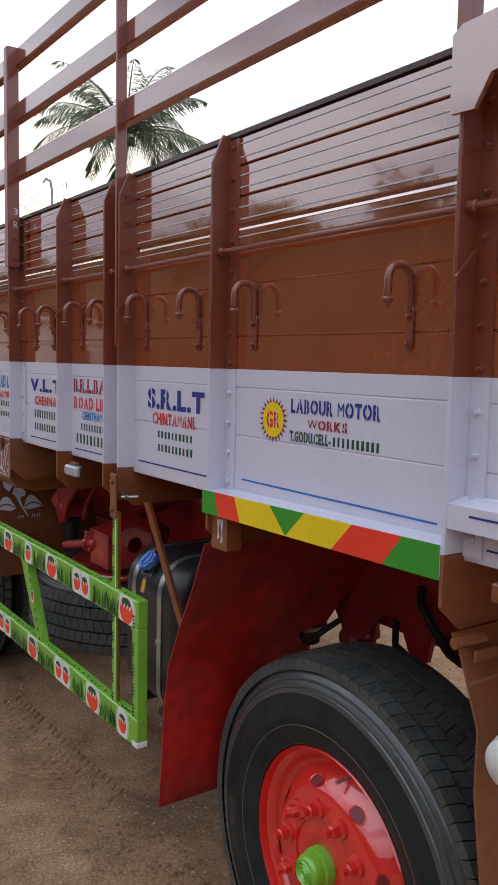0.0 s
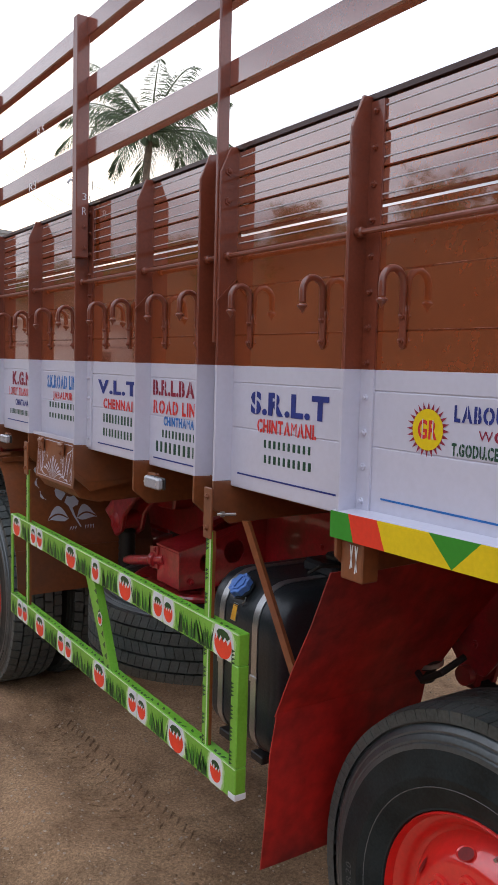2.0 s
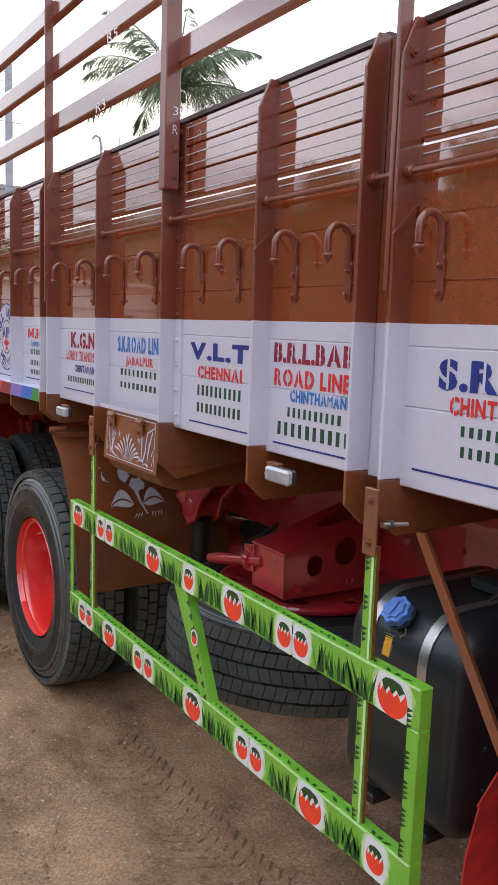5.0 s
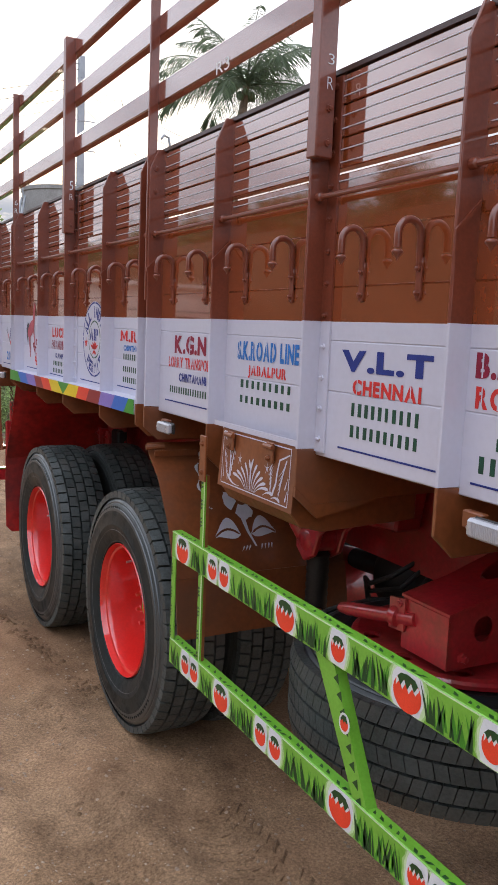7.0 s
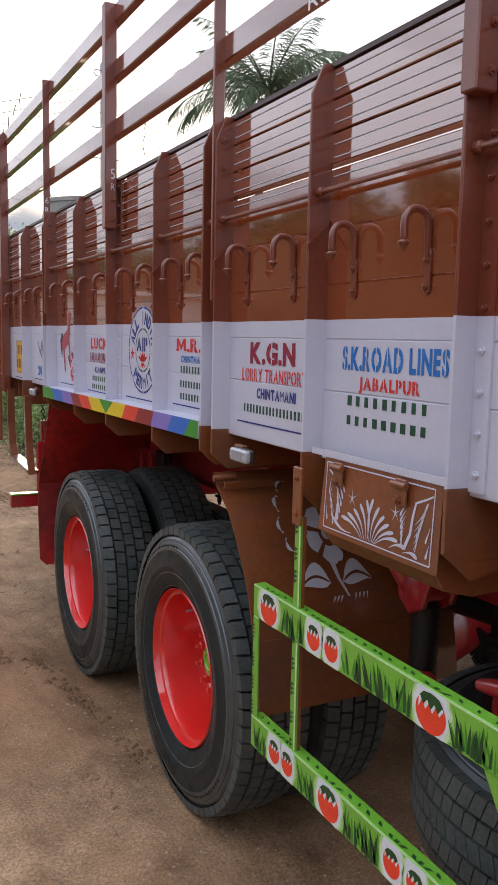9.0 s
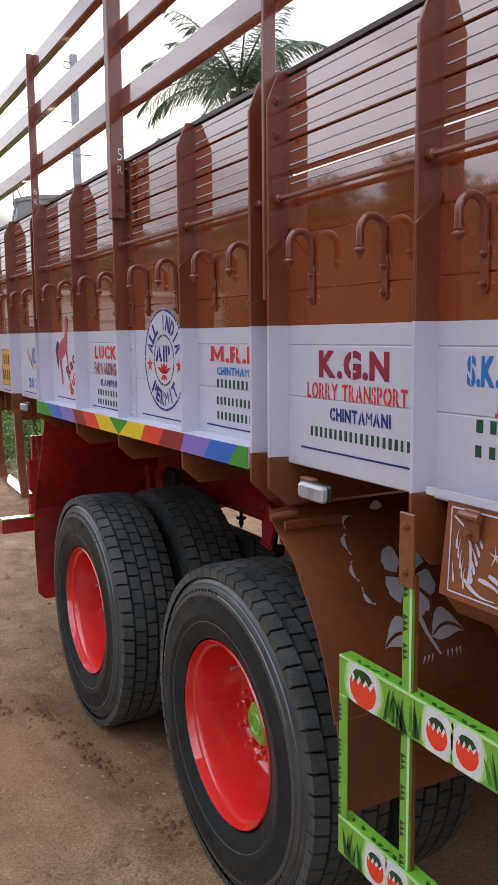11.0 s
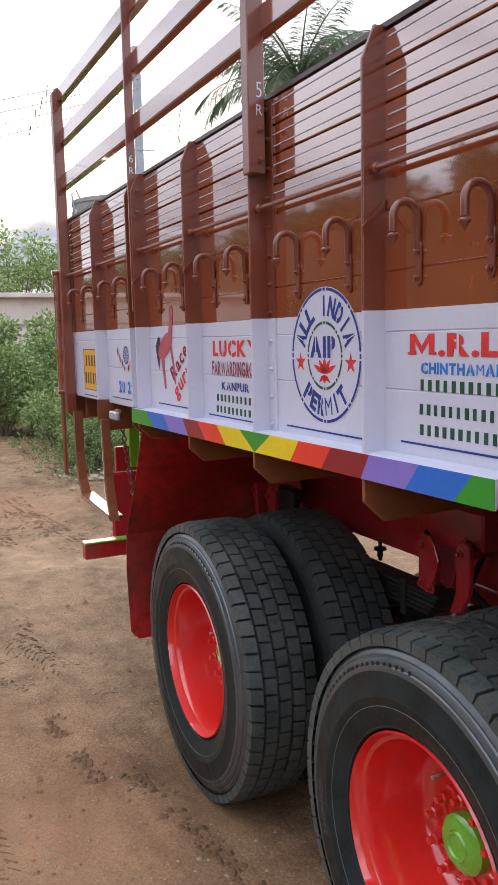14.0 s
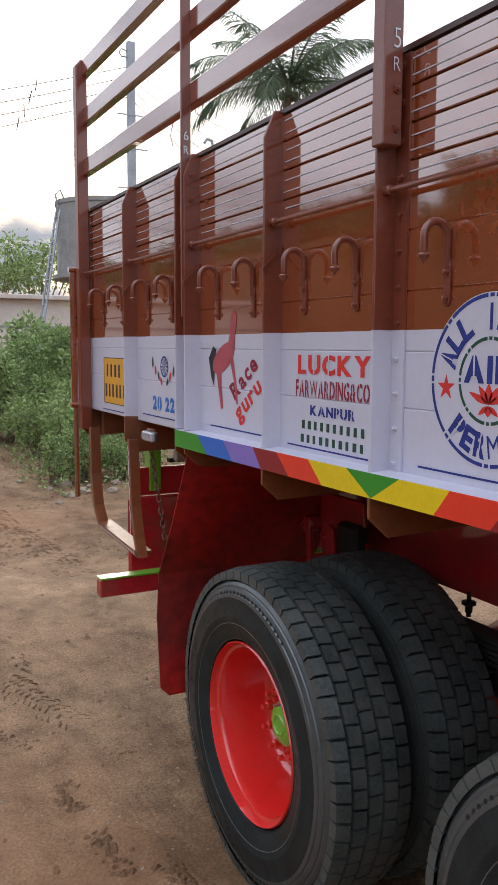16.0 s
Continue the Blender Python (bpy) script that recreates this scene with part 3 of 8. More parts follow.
def flange(y, width=0.052):
    """Bolted foot of a post on the boards, on its forward side."""
    bm = bmesh.new()
    loops = [[bm.verts.new(p) for p in ((XP - 0.006, y - width, z), (XP - 0.0005, y - width, z), (XP - 0.0005, y - 0.0095, z), (XP - 0.006, y - 0.0095, z))] for z in (2.32, Z_WT, 1.405)]
    fs = [bm.faces.new(loops[0]), bm.faces.new(loops[-1][::-1])]
    for i, (a, b) in enumerate(zip(loops, loops[1:])):
        for k in range(4):
            f = bm.faces.new((a[k], a[(k + 1) % 4], b[(k + 1) % 4], b[k]))
            f.material_index = i
            fs.append(f)
    bmesh.ops.recalc_face_normals(bm, faces=fs)
    part("post_flange", bm, (BROWN_SATIN, WHITE), truck)
    for k in range(12):
        z = 1.44 + 0.078 * k
        bolt_part(XP - 0.006, y - width * 0.55, z, WHITE if z < Z_WT else BROWN_SATIN, truck)


for y in SMALL:
    fin(y)
flange(2.104)
for y in SINGLE:
    fin(y, 1.262, chamfer=False)
    flange(y)
for ya, yb in DOUBLE:
    fin(ya, 1.285, name="double_post")
    fin(yb, 1.285, name="double_post")
    for z0, z1, m in ((1.400, Z_WT, WHITE), (Z_WT + 0.0005, 2.326, BROWN)):
        bm = bmesh.new()
        box(bm, XP + 0.006, XP + 0.024, ya + 0.0065, yb - 0.0025, z0, z1)
        part("gap_plate", bm, m, truck)

# diagonal straps on the posts
for y in (2.649, 3.165, 4.235, 4.777, 5.303, 6.386, 6.950, 7.586, 1.285):
    bm = bmesh.new()
    slab(bm, [[(XF - 0.006, y - 0.0095, 1.902), (XP - 0.004, y - 0.0095, 1.962)], [(XF - 0.006, y - 0.0095, 1.914), (XP - 0.004, y - 0.0095, 1.974)]], (0, -0.006, 0))
    part("strap", bm, BROWN_SATIN, truck)

# tie rod along the side
bm = bmesh.new()
tube(bm, [(1.203, 0.1, 2.037), (1.203, 8.28, 2.037)], 0.0068, 10)
part("tie_rod", bm, BROWN_SATIN, truck, smooth=True)
for y in [s for s in SMALL] + [a for d in DOUBLE for a in d] + list(SINGLE):
    bm = bmesh.new()
    lathe(bm, ((0.0072, y - 0.028), (0.0115, y - 0.025), (0.0115, y - 0.010), (0.0072, y - 0.0095)), 10, 0, "y", (1.203, 0, 2.037))
    part("tie_rod_collar", bm, BROWN_SATIN, truck, smooth=True)


# rope hooks
def rope_hook(y):
    """A round bar bent over, with a flared tip and a flattened, bolted shank on the boards."""
    e = empty("rope_hook", truck, pose(XP, y, 1.86))
    bm = bmesh.new()
    pts = [(-0.0065, 0, -0.012), (-0.0065, 0, 0.02), (-0.0065, 0, 0.060)]
    for k in range(1, 12):
        a = math.pi * k / 12
        pts.append((-0.0065 - 0.030 * (1 - math.cos(a)), 0, 0.060 + 0.030 * math.sin(a)))
    pts += [(-0.0665, 0, 0.060), (-0.0665, 0, 0.030)]
    tube(bm, pts, [0.0062, 0.0078] + [0.0082] * (len(pts) - 2), 12)
    lathe(bm, ((0.0, 0.002), (0.005, 0.012), (0.0125, 0.0205), (0.0125, 0.023), (0.0084, 0.027)), 12, 0, "z", (-0.0665, 0, 0))
    part("hook", bm, BROWN_SATIN, e, smooth=True)
    bm = bmesh.new()
    prism(bm, ((-0.0095, -0.066), (-0.0065, -0.074), (0.0, -0.077), (0.0065, -0.074), (0.0095, -0.066), (0.0095, 0.004), (0.0055, 0.018), (-0.0055, 0.018), (-0.0095, 0.004)), "x", -0.0065, -0.0005, 0, 0.0012)
    part("hook_strap", bm, BROWN_SATIN, e)
    for z in (-0.008, -0.060):
        bm = bmesh.new()
        bolt(bm, -0.006, 0, z, 0.0085)
        part("hook_bolt", bm, BROWN_SATIN, e)
    return e


HOOKS = (1.436, 1.970, 2.242, 2.557, 2.842, 3.052, 3.320, 3.525, 3.842, 4.105, 4.385, 4.655, 4.953, 5.170, 5.436, 5.685, 6.008, 6.248, 6.542, 6.790, 7.190, 7.433, 7.746, 8.020)
first_hook = rope_hook(HOOKS[0])
for y in HOOKS[1:]:
    copy_thing(first_hook, pose(XP, y, 1.86))

# tall stakes and the three rails on them
for y, kind in ((1.262, 1), (2.649, 2), (3.676, 1), (4.777, 2), (5.849, 1), (6.950, 2), (8.262, 3)):
    bm = bmesh.new()
    if kind == 3:
        prism(bm, ((XF - 0.002, 1.30), (XF + 0.05, 1.30), (XF + 0.05, 3.002), (XF + 0.022, 3.002), (XF - 0.002, 2.975)), "y", y - 0.05, y + 0.004, 0, 0.004)
    elif kind == 2:
        box(bm, XF - 0.004, XF + 0.030, y + 0.0006, y + 0.013, 1.80, 3.0, 0.002)
    elif y < 2:
        box(bm, XF - 0.002, XF + 0.026, 1.262, 1.300, 2.24, 3.0, 0.003)
    else:
        box(bm, XF - 0.014, XF + 0.036, y - 0.024, y + 0.018, 2.125, 3.0, 0.003)
    part("stake", bm, BROWN_SATIN, truck)
    if kind == 1 and y > 2:
        for z in (2.16, 2.24):
            bolt_part(XF + 0.020, y - 0.0235, z, BROWN_SATIN, truck, "y", 0.010, "stake_bolt")
    if kind == 2:
        for z in (2.185, 2.265):
            bolt_part(XF + 0.026, y - 0.0088, z, BROWN_SATIN, truck, "y", 0.012, "stake_bolt")
for z0, z1 in ((2.487, 2.560), (2.713, 2.785), (2.928, 2.998)):
    bm = bmesh.new()
    box(bm, XF + 0.026, XF + 0.064, 0.1, 8.25, z0, z1, 0.004)
    part("top_bar", bm, BROWN_RAIL, truck)

# ---- load bed, far side and ends ----
bm = bmesh.new()
box(bm, XP + 0.035, 2 * XC - XP - 0.035, 0.1, 8.28, 1.385, 1.41)
part("load_bed", bm, BROWN_DULL, truck)
bm = bmesh.new()
box(bm, 2 * XC - XP - 0.03, 2 * XC - XP, 0.1, 8.28, 1.39, 2.33, 0.004)
part("far_side_wall", bm, BROWN_DULL, truck)
bm = bmesh.new()
box(bm, XP + 0.04, 2 * XC - XP - 0.04, 0.1, 0.14, 1.40, 2.7, 0.004)
part("head_board", bm, BROWN_DULL, truck)
bm = bmesh.new()
box(bm, XP + 0.03, 2 * XC - XP - 0.03, 8.245, 8.30, 1.40, 2.30, 0.004)
part("tailgate", bm, BROWN_DULL, truck)
# cross bearers below the bed
for y in (0.75, 1.30, 2.12, 2.70, 3.18, 3.71, 4.25, 4.82, 5.32, 5.89, 6.40, 6.98, 7.60, 8.2):
    bm = bmesh.new()
    box(bm, XF + 0.10, 2 * XC - XF - 0.10, y, y + 0.045, 1.275, 1.384, 0.003)
    part("cross_bearer", bm, BROWN_DULL, truck)
for x in (1.95, 2.86):
    bm = bmesh.new()
    prism(bm, ((x, 0.886), (x + 0.075, 0.886), (x + 0.075, 0.896), (x + 0.008, 0.896), (x + 0.008, 1.262), (x + 0.075, 1.262), (x + 0.075, 1.272), (x, 1.272)), "y", 0.1, 8.05)
    part("chassis_rail", bm, MAROON, truck)

# coloured skirts over the wheels
def skirt(y0, y1, lows, highs, cuts, mats):
    """White ledge with a painted strip below, rising a little to the front; cuts are (bottom y, top y) of the joints, front to back."""
    x = XF - 0.003

    def low(y):
        return lows[0] + (lows[1] - lows[0]) * (y - y0) / (y1 - y0)

    def high(y):
        return highs[0] + (highs[1] - highs[0]) * (y - y0) / (y1 - y0)

    bm = bmesh.new()
    ends = []
    for y in (y0, y1):
        a, b = low(y), high(y)
        ends.append([bm.verts.new(p) for p in ((x, y, b), (XP - 0.0003, y, b + 0.003), (XP, y, a + 0.004), (x + 0.004, y, a + 0.004), (x + 0.004, y, a), (x, y, a))])
    fs = [bm.faces.new(ends[0]), bm.faces.new(ends[1][::-1])]
    for k in range(6):
        fs.append(bm.faces.new((ends[0][k], ends[1][k], ends[1][(k + 1) % 6], ends[0][(k + 1) % 6])))
    bmesh.ops.recalc_face_normals(bm, faces=fs)
    part("skirt", bm, WHITE, truck)
    edges = [(y0, y0)] + list(cuts) + [(y1, y1)]
    for (b0, t0), (b1, t1), m in zip(edges, edges[1:], mats):
        bm = bmesh.new()
        pts = [(b0, low(b0)), (b1, low(b1)), (t1, high(t1)), (t0, high(t0))]
        pts = [p for i, p in enumerate(pts) if p != pts[i - 1]]
        prism(bm, pts, "x", x - 0.0015, x - 0.0002)
        part("colour_strip", bm, m, truck)


skirt(1.283, 2.116, (1.364, 1.355), (1.430, 1.416), ((1.430, 1.378), (1.586, 1.522), (1.748, 1.680), (1.748, 1.812), (1.935, 1.962), (2.035, 2.055)), (S_GREEN, S_RED, S_YELLOW, S_GREEN, S_YELLOW, S_RED, S_GREEN))
skirt(4.872, 7.022, (1.369, 1.351), (1.426, 1.409), ((4.984, 4.930), (5.137, 5.089), (5.302, 5.268), (5.478, 5.430), (5.637, 5.590), (5.852, 5.751), (5.852, 5.953), (6.058, 6.125), (6.221, 6.290), (6.377, 6.429), (6.562, 6.629), (6.748, 6.825)), (S_GREEN, S_BLUE, S_VIOLET, S_MAROON, S_RED, S_YELLOW, S_GREEN, S_YELLOW, S_RED, S_MAROON, S_VIOLET, S_BLUE, S_GREEN))


# ---- wheels ----
def lug(verts, faces, x0, x1, a0, a1, r0, r1, skew=0.0, steps=2, ease=0.0014):
    """A curved tread block between two angles."""
    base = len(verts)
    for k in range(steps + 1):
        a = a0 + (a1 - a0) * k / steps
        for x, s in ((x0, -skew), (x1, skew)):
            for r, inset in ((r0, 0), (r1, 1)):
                xx = x + (ease if x == x0 else -ease) * inset
                aa = a + s + ((0.002 + ease) if k == 0 else -(0.002 + ease) if k == steps else 0) * inset
                drop = 0.55 * max(0.0, abs(xx) - 0.085) ** 1.5 * 2.2
                verts.append((xx, (r - drop) * math.cos(aa), (r - drop) * math.sin(aa)))
    for k in range(steps):
        b, c = base + 4 * k, base + 4 * (k + 1)
        faces += [(b + 1, b + 3, c + 3, c + 1), (b, b + 1, c + 1, c), (b + 2, c + 2, c + 3, b + 3)]
    e = base + 4 * steps
    faces += [(base, base + 2, base + 3, base + 1), (e, e + 1, e + 3, e + 2)]


def tyre_mesh(kind, R=0.520, W=0.292):
    """A radial lorry tyre about the x axis: 'block' drive tread or 'rib' steer tread."""
    h = W / 2
    rim = 0.262
    prof = [(rim + 0.014, -0.098), (rim + 0.026, -0.116), (rim + 0.031, -0.127), (rim + 0.036, -0.1265), (rim + 0.062, -h + 0.008), (rim + 0.10, -h), (rim + 0.104, -h - 0.0015), (rim + 0.108, -h - 0.0015), (rim + 0.112, -h), (rim + 0.15, -h + 0.001)]
    # sloping rounded shoulder with fine moulded grooves
    for k in range(19):
        u = k / 18
        dip = 0.0022 if k in (4, 9, 14) else 0.0
        prof.append((R - 0.092 + 0.068 * u - dip * 0.5, -h + 0.003 + 0.038 * u ** 1.6 + dip))
    groove = 0.013
    prof += [(R - groove - 0.011, -h + 0.046), (R - groove - 0.006, -0.07), (R - groove - 0.004, 0.0)]
    prof = prof + [(r, -x) for r, x in prof[-2::-1]]
    n = 72
    bm = bmesh.new()
    lathe(bm, prof, n, 1, "x", closed=True)
    for f in bm.faces:
        c = f.calc_center_median()
        rad = math.hypot(c.y, c.z)
        if rad > R - 0.027:
            f.material_index = 0
        elif rad > R - 0.094:
            f.material_index = 2
    me = bpy.data.meshes.new("tyre")
    bm.to_mesh(me)
    bm.free()
    verts, faces = [], []
    if kind == "block":
        rows = ((-0.1265, -0.080, 58, 0.0), (-0.0745, -0.0285, 58, 0.5), (-0.0225, 0.0225, 58, 0.0), (0.0285, 0.0745, 58, 0.5), (0.080, 0.1265, 58, 0.0))
        for x0, x1, cnt, off in rows:
            for k in range(cnt):
                a = 2 * math.pi * (k + off) / cnt
                g = (0.075 if abs(x0 + x1) > 0.15 else 0.055) * 2 * math.pi / cnt
                lug(verts, faces, x0, x1, a + g / 2, a + 2 * math.pi / cnt - g / 2, R - groove - 0.014, R, 0.005 if x0 < -0.025 or x0 > 0.025 else 0.0, 3, 0.0022)
    else:
        rows = ((-0.124, -0.082), (-0.075, -0.030), (-0.023, 0.023), (0.030, 0.075), (0.082, 0.124))
        for i, (x0, x1) in enumerate(rows):
            cnt = 88
            for k in range(cnt):
                a = 2 * math.pi * (k + 0.5 * (i % 2)) / cnt
                g = 0.014 * 2 * math.pi / cnt
                lug(verts, faces, x0, x1, a + g / 2, a + 2 * math.pi / cnt - g / 2, R - groove - 0.014, R, 0.010 if i != 2 else -0.010, 2, 0.0005)
    tread = bpy.data.meshes.new("tread")
    tread.from_pydata(verts, [], faces)
    me.polygons.foreach_set("use_smooth", [True] * len(me.polygons))
    bm = bmesh.new()
    bm.from_mesh(tread)
    bmesh.ops.recalc_face_normals(bm, faces=bm.faces[:])
    bm.to_mesh(tread)
    bm.free()
    for m in (RUBBER, RUBBER_SIDE, RUBBER_SHINE):
        me.materials.append(m)
    me.set_sharp_from_angle(angle=radians(28))
    tread.materials.append(RUBBER)
    return me, tread


def wheel_meshes(kind):
    """Meshes of a disc wheel, outer side towards -x, about its own middle."""
    out = {}
    bm = bmesh.new()
    if kind == "rear":      # deep dish seen from outside
        prof = [(0.282, -0.128), (0.286, -0.122), (0.284, -0.112), (0.274, -0.104), (0.262, -0.100), (0.256, -0.080), (0.252, -0.02), (0.240, 0.03), (0.233, 0.060), (0.222, 0.082), (0.205, 0.092), (0.175, 0.096), (0.110, 0.096), (0.110, 0.104), (0.205, 0.106), (0.250, 0.09), (0.268, 0.02), (0.268, -0.09), (0.282, -0.128)]
        lathe(bm, prof, 64, 0, "x", closed=True)
        face, hole_r, hole_x, nut_r, nut_x = 0.095, 0.196, 0.0925, 0.106, 0.034
    else:                   # bulged disc with the studs standing out
        prof = [(0.286, -0.128), (0.290, -0.122), (0.288, -0.112), (0.274, -0.104), (0.262, -0.098), (0.256, -0.085), (0.246, -0.072), (0.238, -0.070), (0.222, -0.088), (0.205, -0.112), (0.190, -0.126), (0.176, -0.132), (0.110, -0.133), (0.110, -0.120), (0.176, -0.118), (0.215, -0.085), (0.236, -0.055), (0.262, -0.05), (0.268, 0.1), (0.276, 0.1), (0.276, -0.1)]
        lathe(bm, prof, 64, 0, "x", closed=True)
        face, hole_r, hole_x, nut_r, nut_x = -0.133, 0.203, -0.1145, 0.1425, -0.133
    me = bpy.data.meshes.new("rim")
    bm.normal_update()
    bm.to_mesh(me)
    bm.free()
    me.materials.append(RED)
    me.polygons.foreach_set("use_smooth", [True] * len(me.polygons))
    me.set_sharp_from_angle(angle=radians(40))
    out["rim"] = me
    # hand holes: dark red ovals below a pressed lip, coloured as the shade inside
    hb = bmesh.new()
    slope = Vector((-0.62 if kind == "front" else -0.85, 0.78 if kind == "front" else -0.5, 0)).normalized()
    lip = []
    for r_s, dx in ((1.16, 0.002), (1.0, 0.0005), (1.0, 0.0)):
        lip.append([(r_s * math.cos(2 * math.pi * k / 20) * 0.016, r_s * math.sin(2 * math.pi * k / 20) * 0.022, dx) for k in range(20)])
    tang = Vector((0, 0, 1))
    rad = slope.cross(tang).normalized()
    origin = Vector((hole_x, hole_r, 0))
    rings = [[hb.verts.new(origin + rad * u + tang * v + slope * (d + 0.001)) for u, v, d in ring] for ring in lip]
    for k in range(20):
        hb.faces.new((rings[0][k], rings[0][(k + 1) % 20], rings[1][(k + 1) % 20], rings[1][k]))
    f = hb.faces.new(rings[2])
    f.material_index = 1
    hm = bpy.data.meshes.new("hand_hole")
    bmesh.ops.recalc_face_normals(hb, faces=hb.faces[:])
    hb.to_mesh(hm)
    hb.free()
    hm.materials.append(RED)
    hm.materials.append(SHADED_RED)
    out["hand_hole"] = hm
    nb = bmesh.new()
    lathe(nb, ((0.0, -0.052), (0.0085, -0.051), (0.0095, -0.047), (0.0095, -0.030)), 10, 0, "x")
    lathe(nb, ((0.011, -0.034), (0.0155, -0.031), (0.0165, -0.009)), 6, 0, "x")
    lathe(nb, ((0.018, -0.010), (0.025, -0.008), (0.027, 0.002)), 20, 0, "x")
    nm = bpy.data.meshes.new("wheel_nut")
    nb.to_mesh(nm)
    nb.free()
    nm.materials.append(RED)
    out["wheel_nut"] = nm
    hb = bmesh.new()
    if kind == "rear":
        lathe(hb, ((0.0, -0.010), (0.040, -0.009), (0.060, -0.004), (0.070, 0.006), (0.073, 0.098)), 40, 0, "x")
        lathe(hb, ((0.026, -0.0095), (0.029, -0.014), (0.034, -0.014), (0.038, -0.009)), 32, 0, "x", closed=False)
        lathe(hb, ((0.073, 0.033), (0.128, 0.036), (0.133, 0.045), (0.134, 0.098)), 40, 1, "x")
    else:
        lathe(hb, ((0.0, -0.196), (0.030, -0.195), (0.037, -0.191), (0.041, -0.184), (0.043, -0.172), (0.043, -0.160), (0.049, -0.157), (0.051, -0.13)), 40, 0, "x")
        lathe(hb, ((0.052, -0.134), (0.060, -0.138), (0.085, -0.136), (0.112, -0.128), (0.114, -0.10)), 40, 1, "x")
        for r in (0.007, 0.016, 0.025):
            lathe(hb, ((r, -0.1955), (r + 0.0025, -0.199), (r + 0.005, -0.1955)), 32, 0, "x")
    hm = bpy.data.meshes.new("hub")
    hb.normal_update()
    hb.to_mesh(hm)
    hb.free()
    hm.materials.append(HUB_GREEN)
    hm.materials.append(RED)
    hm.polygons.foreach_set("use_smooth", [True] * len(hm.polygons))
    hm.set_sharp_from_angle(angle=radians(35))
    out["hub"] = hm
    out["spec"] = (nut_r, nut_x, 10, 8)
    return out


TYRE_BLOCK, TYRE_RIB = tyre_mesh("block"), tyre_mesh("rib")
# the inner tyre of each pair is matte on its sides and shoulders
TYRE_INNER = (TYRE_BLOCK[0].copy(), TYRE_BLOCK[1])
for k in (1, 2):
    TYRE_INNER[0].materials[k] = RUBBER_MATTE
REAR, FRONT = wheel_meshes("rear"), wheel_meshes("front")


WHEELS = []


def wheel(x, y, z, meshes, tyre, turn=0.0, flip=False, nuts=True, R=1.0, name="wheel"):
    w = empty(name, truck, pose(x, y, z, turn, 0, 180 if flip else 0) @ Matrix.Diagonal((1.0, R, R, 1.0)))
    WHEELS.append((w, name, x))
    t = new("tyre", tyre[0])
    t.parent, t["label"] = w, "black lorry tyre dusty at the tread"
    t = new("tread", tyre[1])
    t.parent = w
    tagged(t, "worn black tread blocks with dust", kind="stuff")
    for key in ("rim", "hub"):
        if key == "hub" and not nuts:
            continue
        o = new(key, meshes[key])
        o.parent = w
    new_nut_r, nut_x, count, holes = meshes["spec"]
    if nuts:
        for k in range(count):
            a = 360 * k / count
            o = new("wheel_nut", meshes["wheel_nut"])
            o.parent = w
            o.matrix_basis = pose(0, 0, 0, a) @ pose(nut_x, new_nut_r, 0)
        for k in range(holes):
            o = new("hand_hole", meshes["hand_hole"])
            o.parent = w
            o.matrix_basis = pose(0, 0, 0, 22 + 360 * k / holes)
    return w


WZ, RY1, RY2, FY, FX = 0.460, 5.222, 6.602, 1.775, 1.484
for y, t in ((RY1, 13), (RY2, 47)):
    wheel(1.376 if y > 6 else 1.388, y if y > 6 else y - 0.012, WZ if y > 6 else WZ + 0.010, REAR, TYRE_BLOCK, t, R=1.02)
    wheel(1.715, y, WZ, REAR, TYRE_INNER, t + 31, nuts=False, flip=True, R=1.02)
    wheel(2 * XC - 1.376, y, WZ, REAR, TYRE_BLOCK, t, flip=True)
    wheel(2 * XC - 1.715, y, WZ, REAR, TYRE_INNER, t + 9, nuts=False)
wheel(FX, FY + 0.010, WZ + 0.014, FRONT, TYRE_RIB, 8, R=1.018)
wheel(2 * XC - FX, FY + 0.010, WZ + 0.014, FRONT, TYRE_RIB, 20, flip=True, R=1.018)
for y in (RY1, RY2):
    bm = bmesh.new()
    tube(bm, [(1.52, y, WZ), (1.9, y, WZ), (2.15, y, WZ), (2.25, y, WZ), (2.43, y, WZ), (2.61, y, WZ), (2.71, y, WZ), (2.96, y, WZ), (3.34, y, WZ)], [0.075, 0.08, 0.085, 0.15, 0.2, 0.15, 0.085, 0.08, 0.075], 16)
    part("axle", bm, MAROON, truck, smooth=True)
bm = bmesh.new()
box(bm, FX + 0.1, 2 * XC - FX - 0.1, FY - 0.05, FY + 0.05, 0.40, 0.52, 0.01)
part("front_axle", bm, MAROON, truck)


# ---- under the bed ----
def sheet(name, profile, x0, x1, mat, thick=(0, 0.004, 0.0), cols=6, label="", inset=(), outset=()):
    """A bent mudguard sheet: (y, z) profile swept across the truck."""
    bm = bmesh.new()
    rows = []
    for i, (y, z) in enumerate(profile):
        a = x0 + (inset[i] if inset else 0)
        e = x1 + (outset[i] if outset else 0)
        rows.append([(a + (e - a) * j / cols, y + 0.004 * noise.noise((y * 3, j, 1)), z) for j in range(cols + 1)])
    slab(bm, rows, thick)
    return part(name, bm, mat, truck, label, smooth=True)


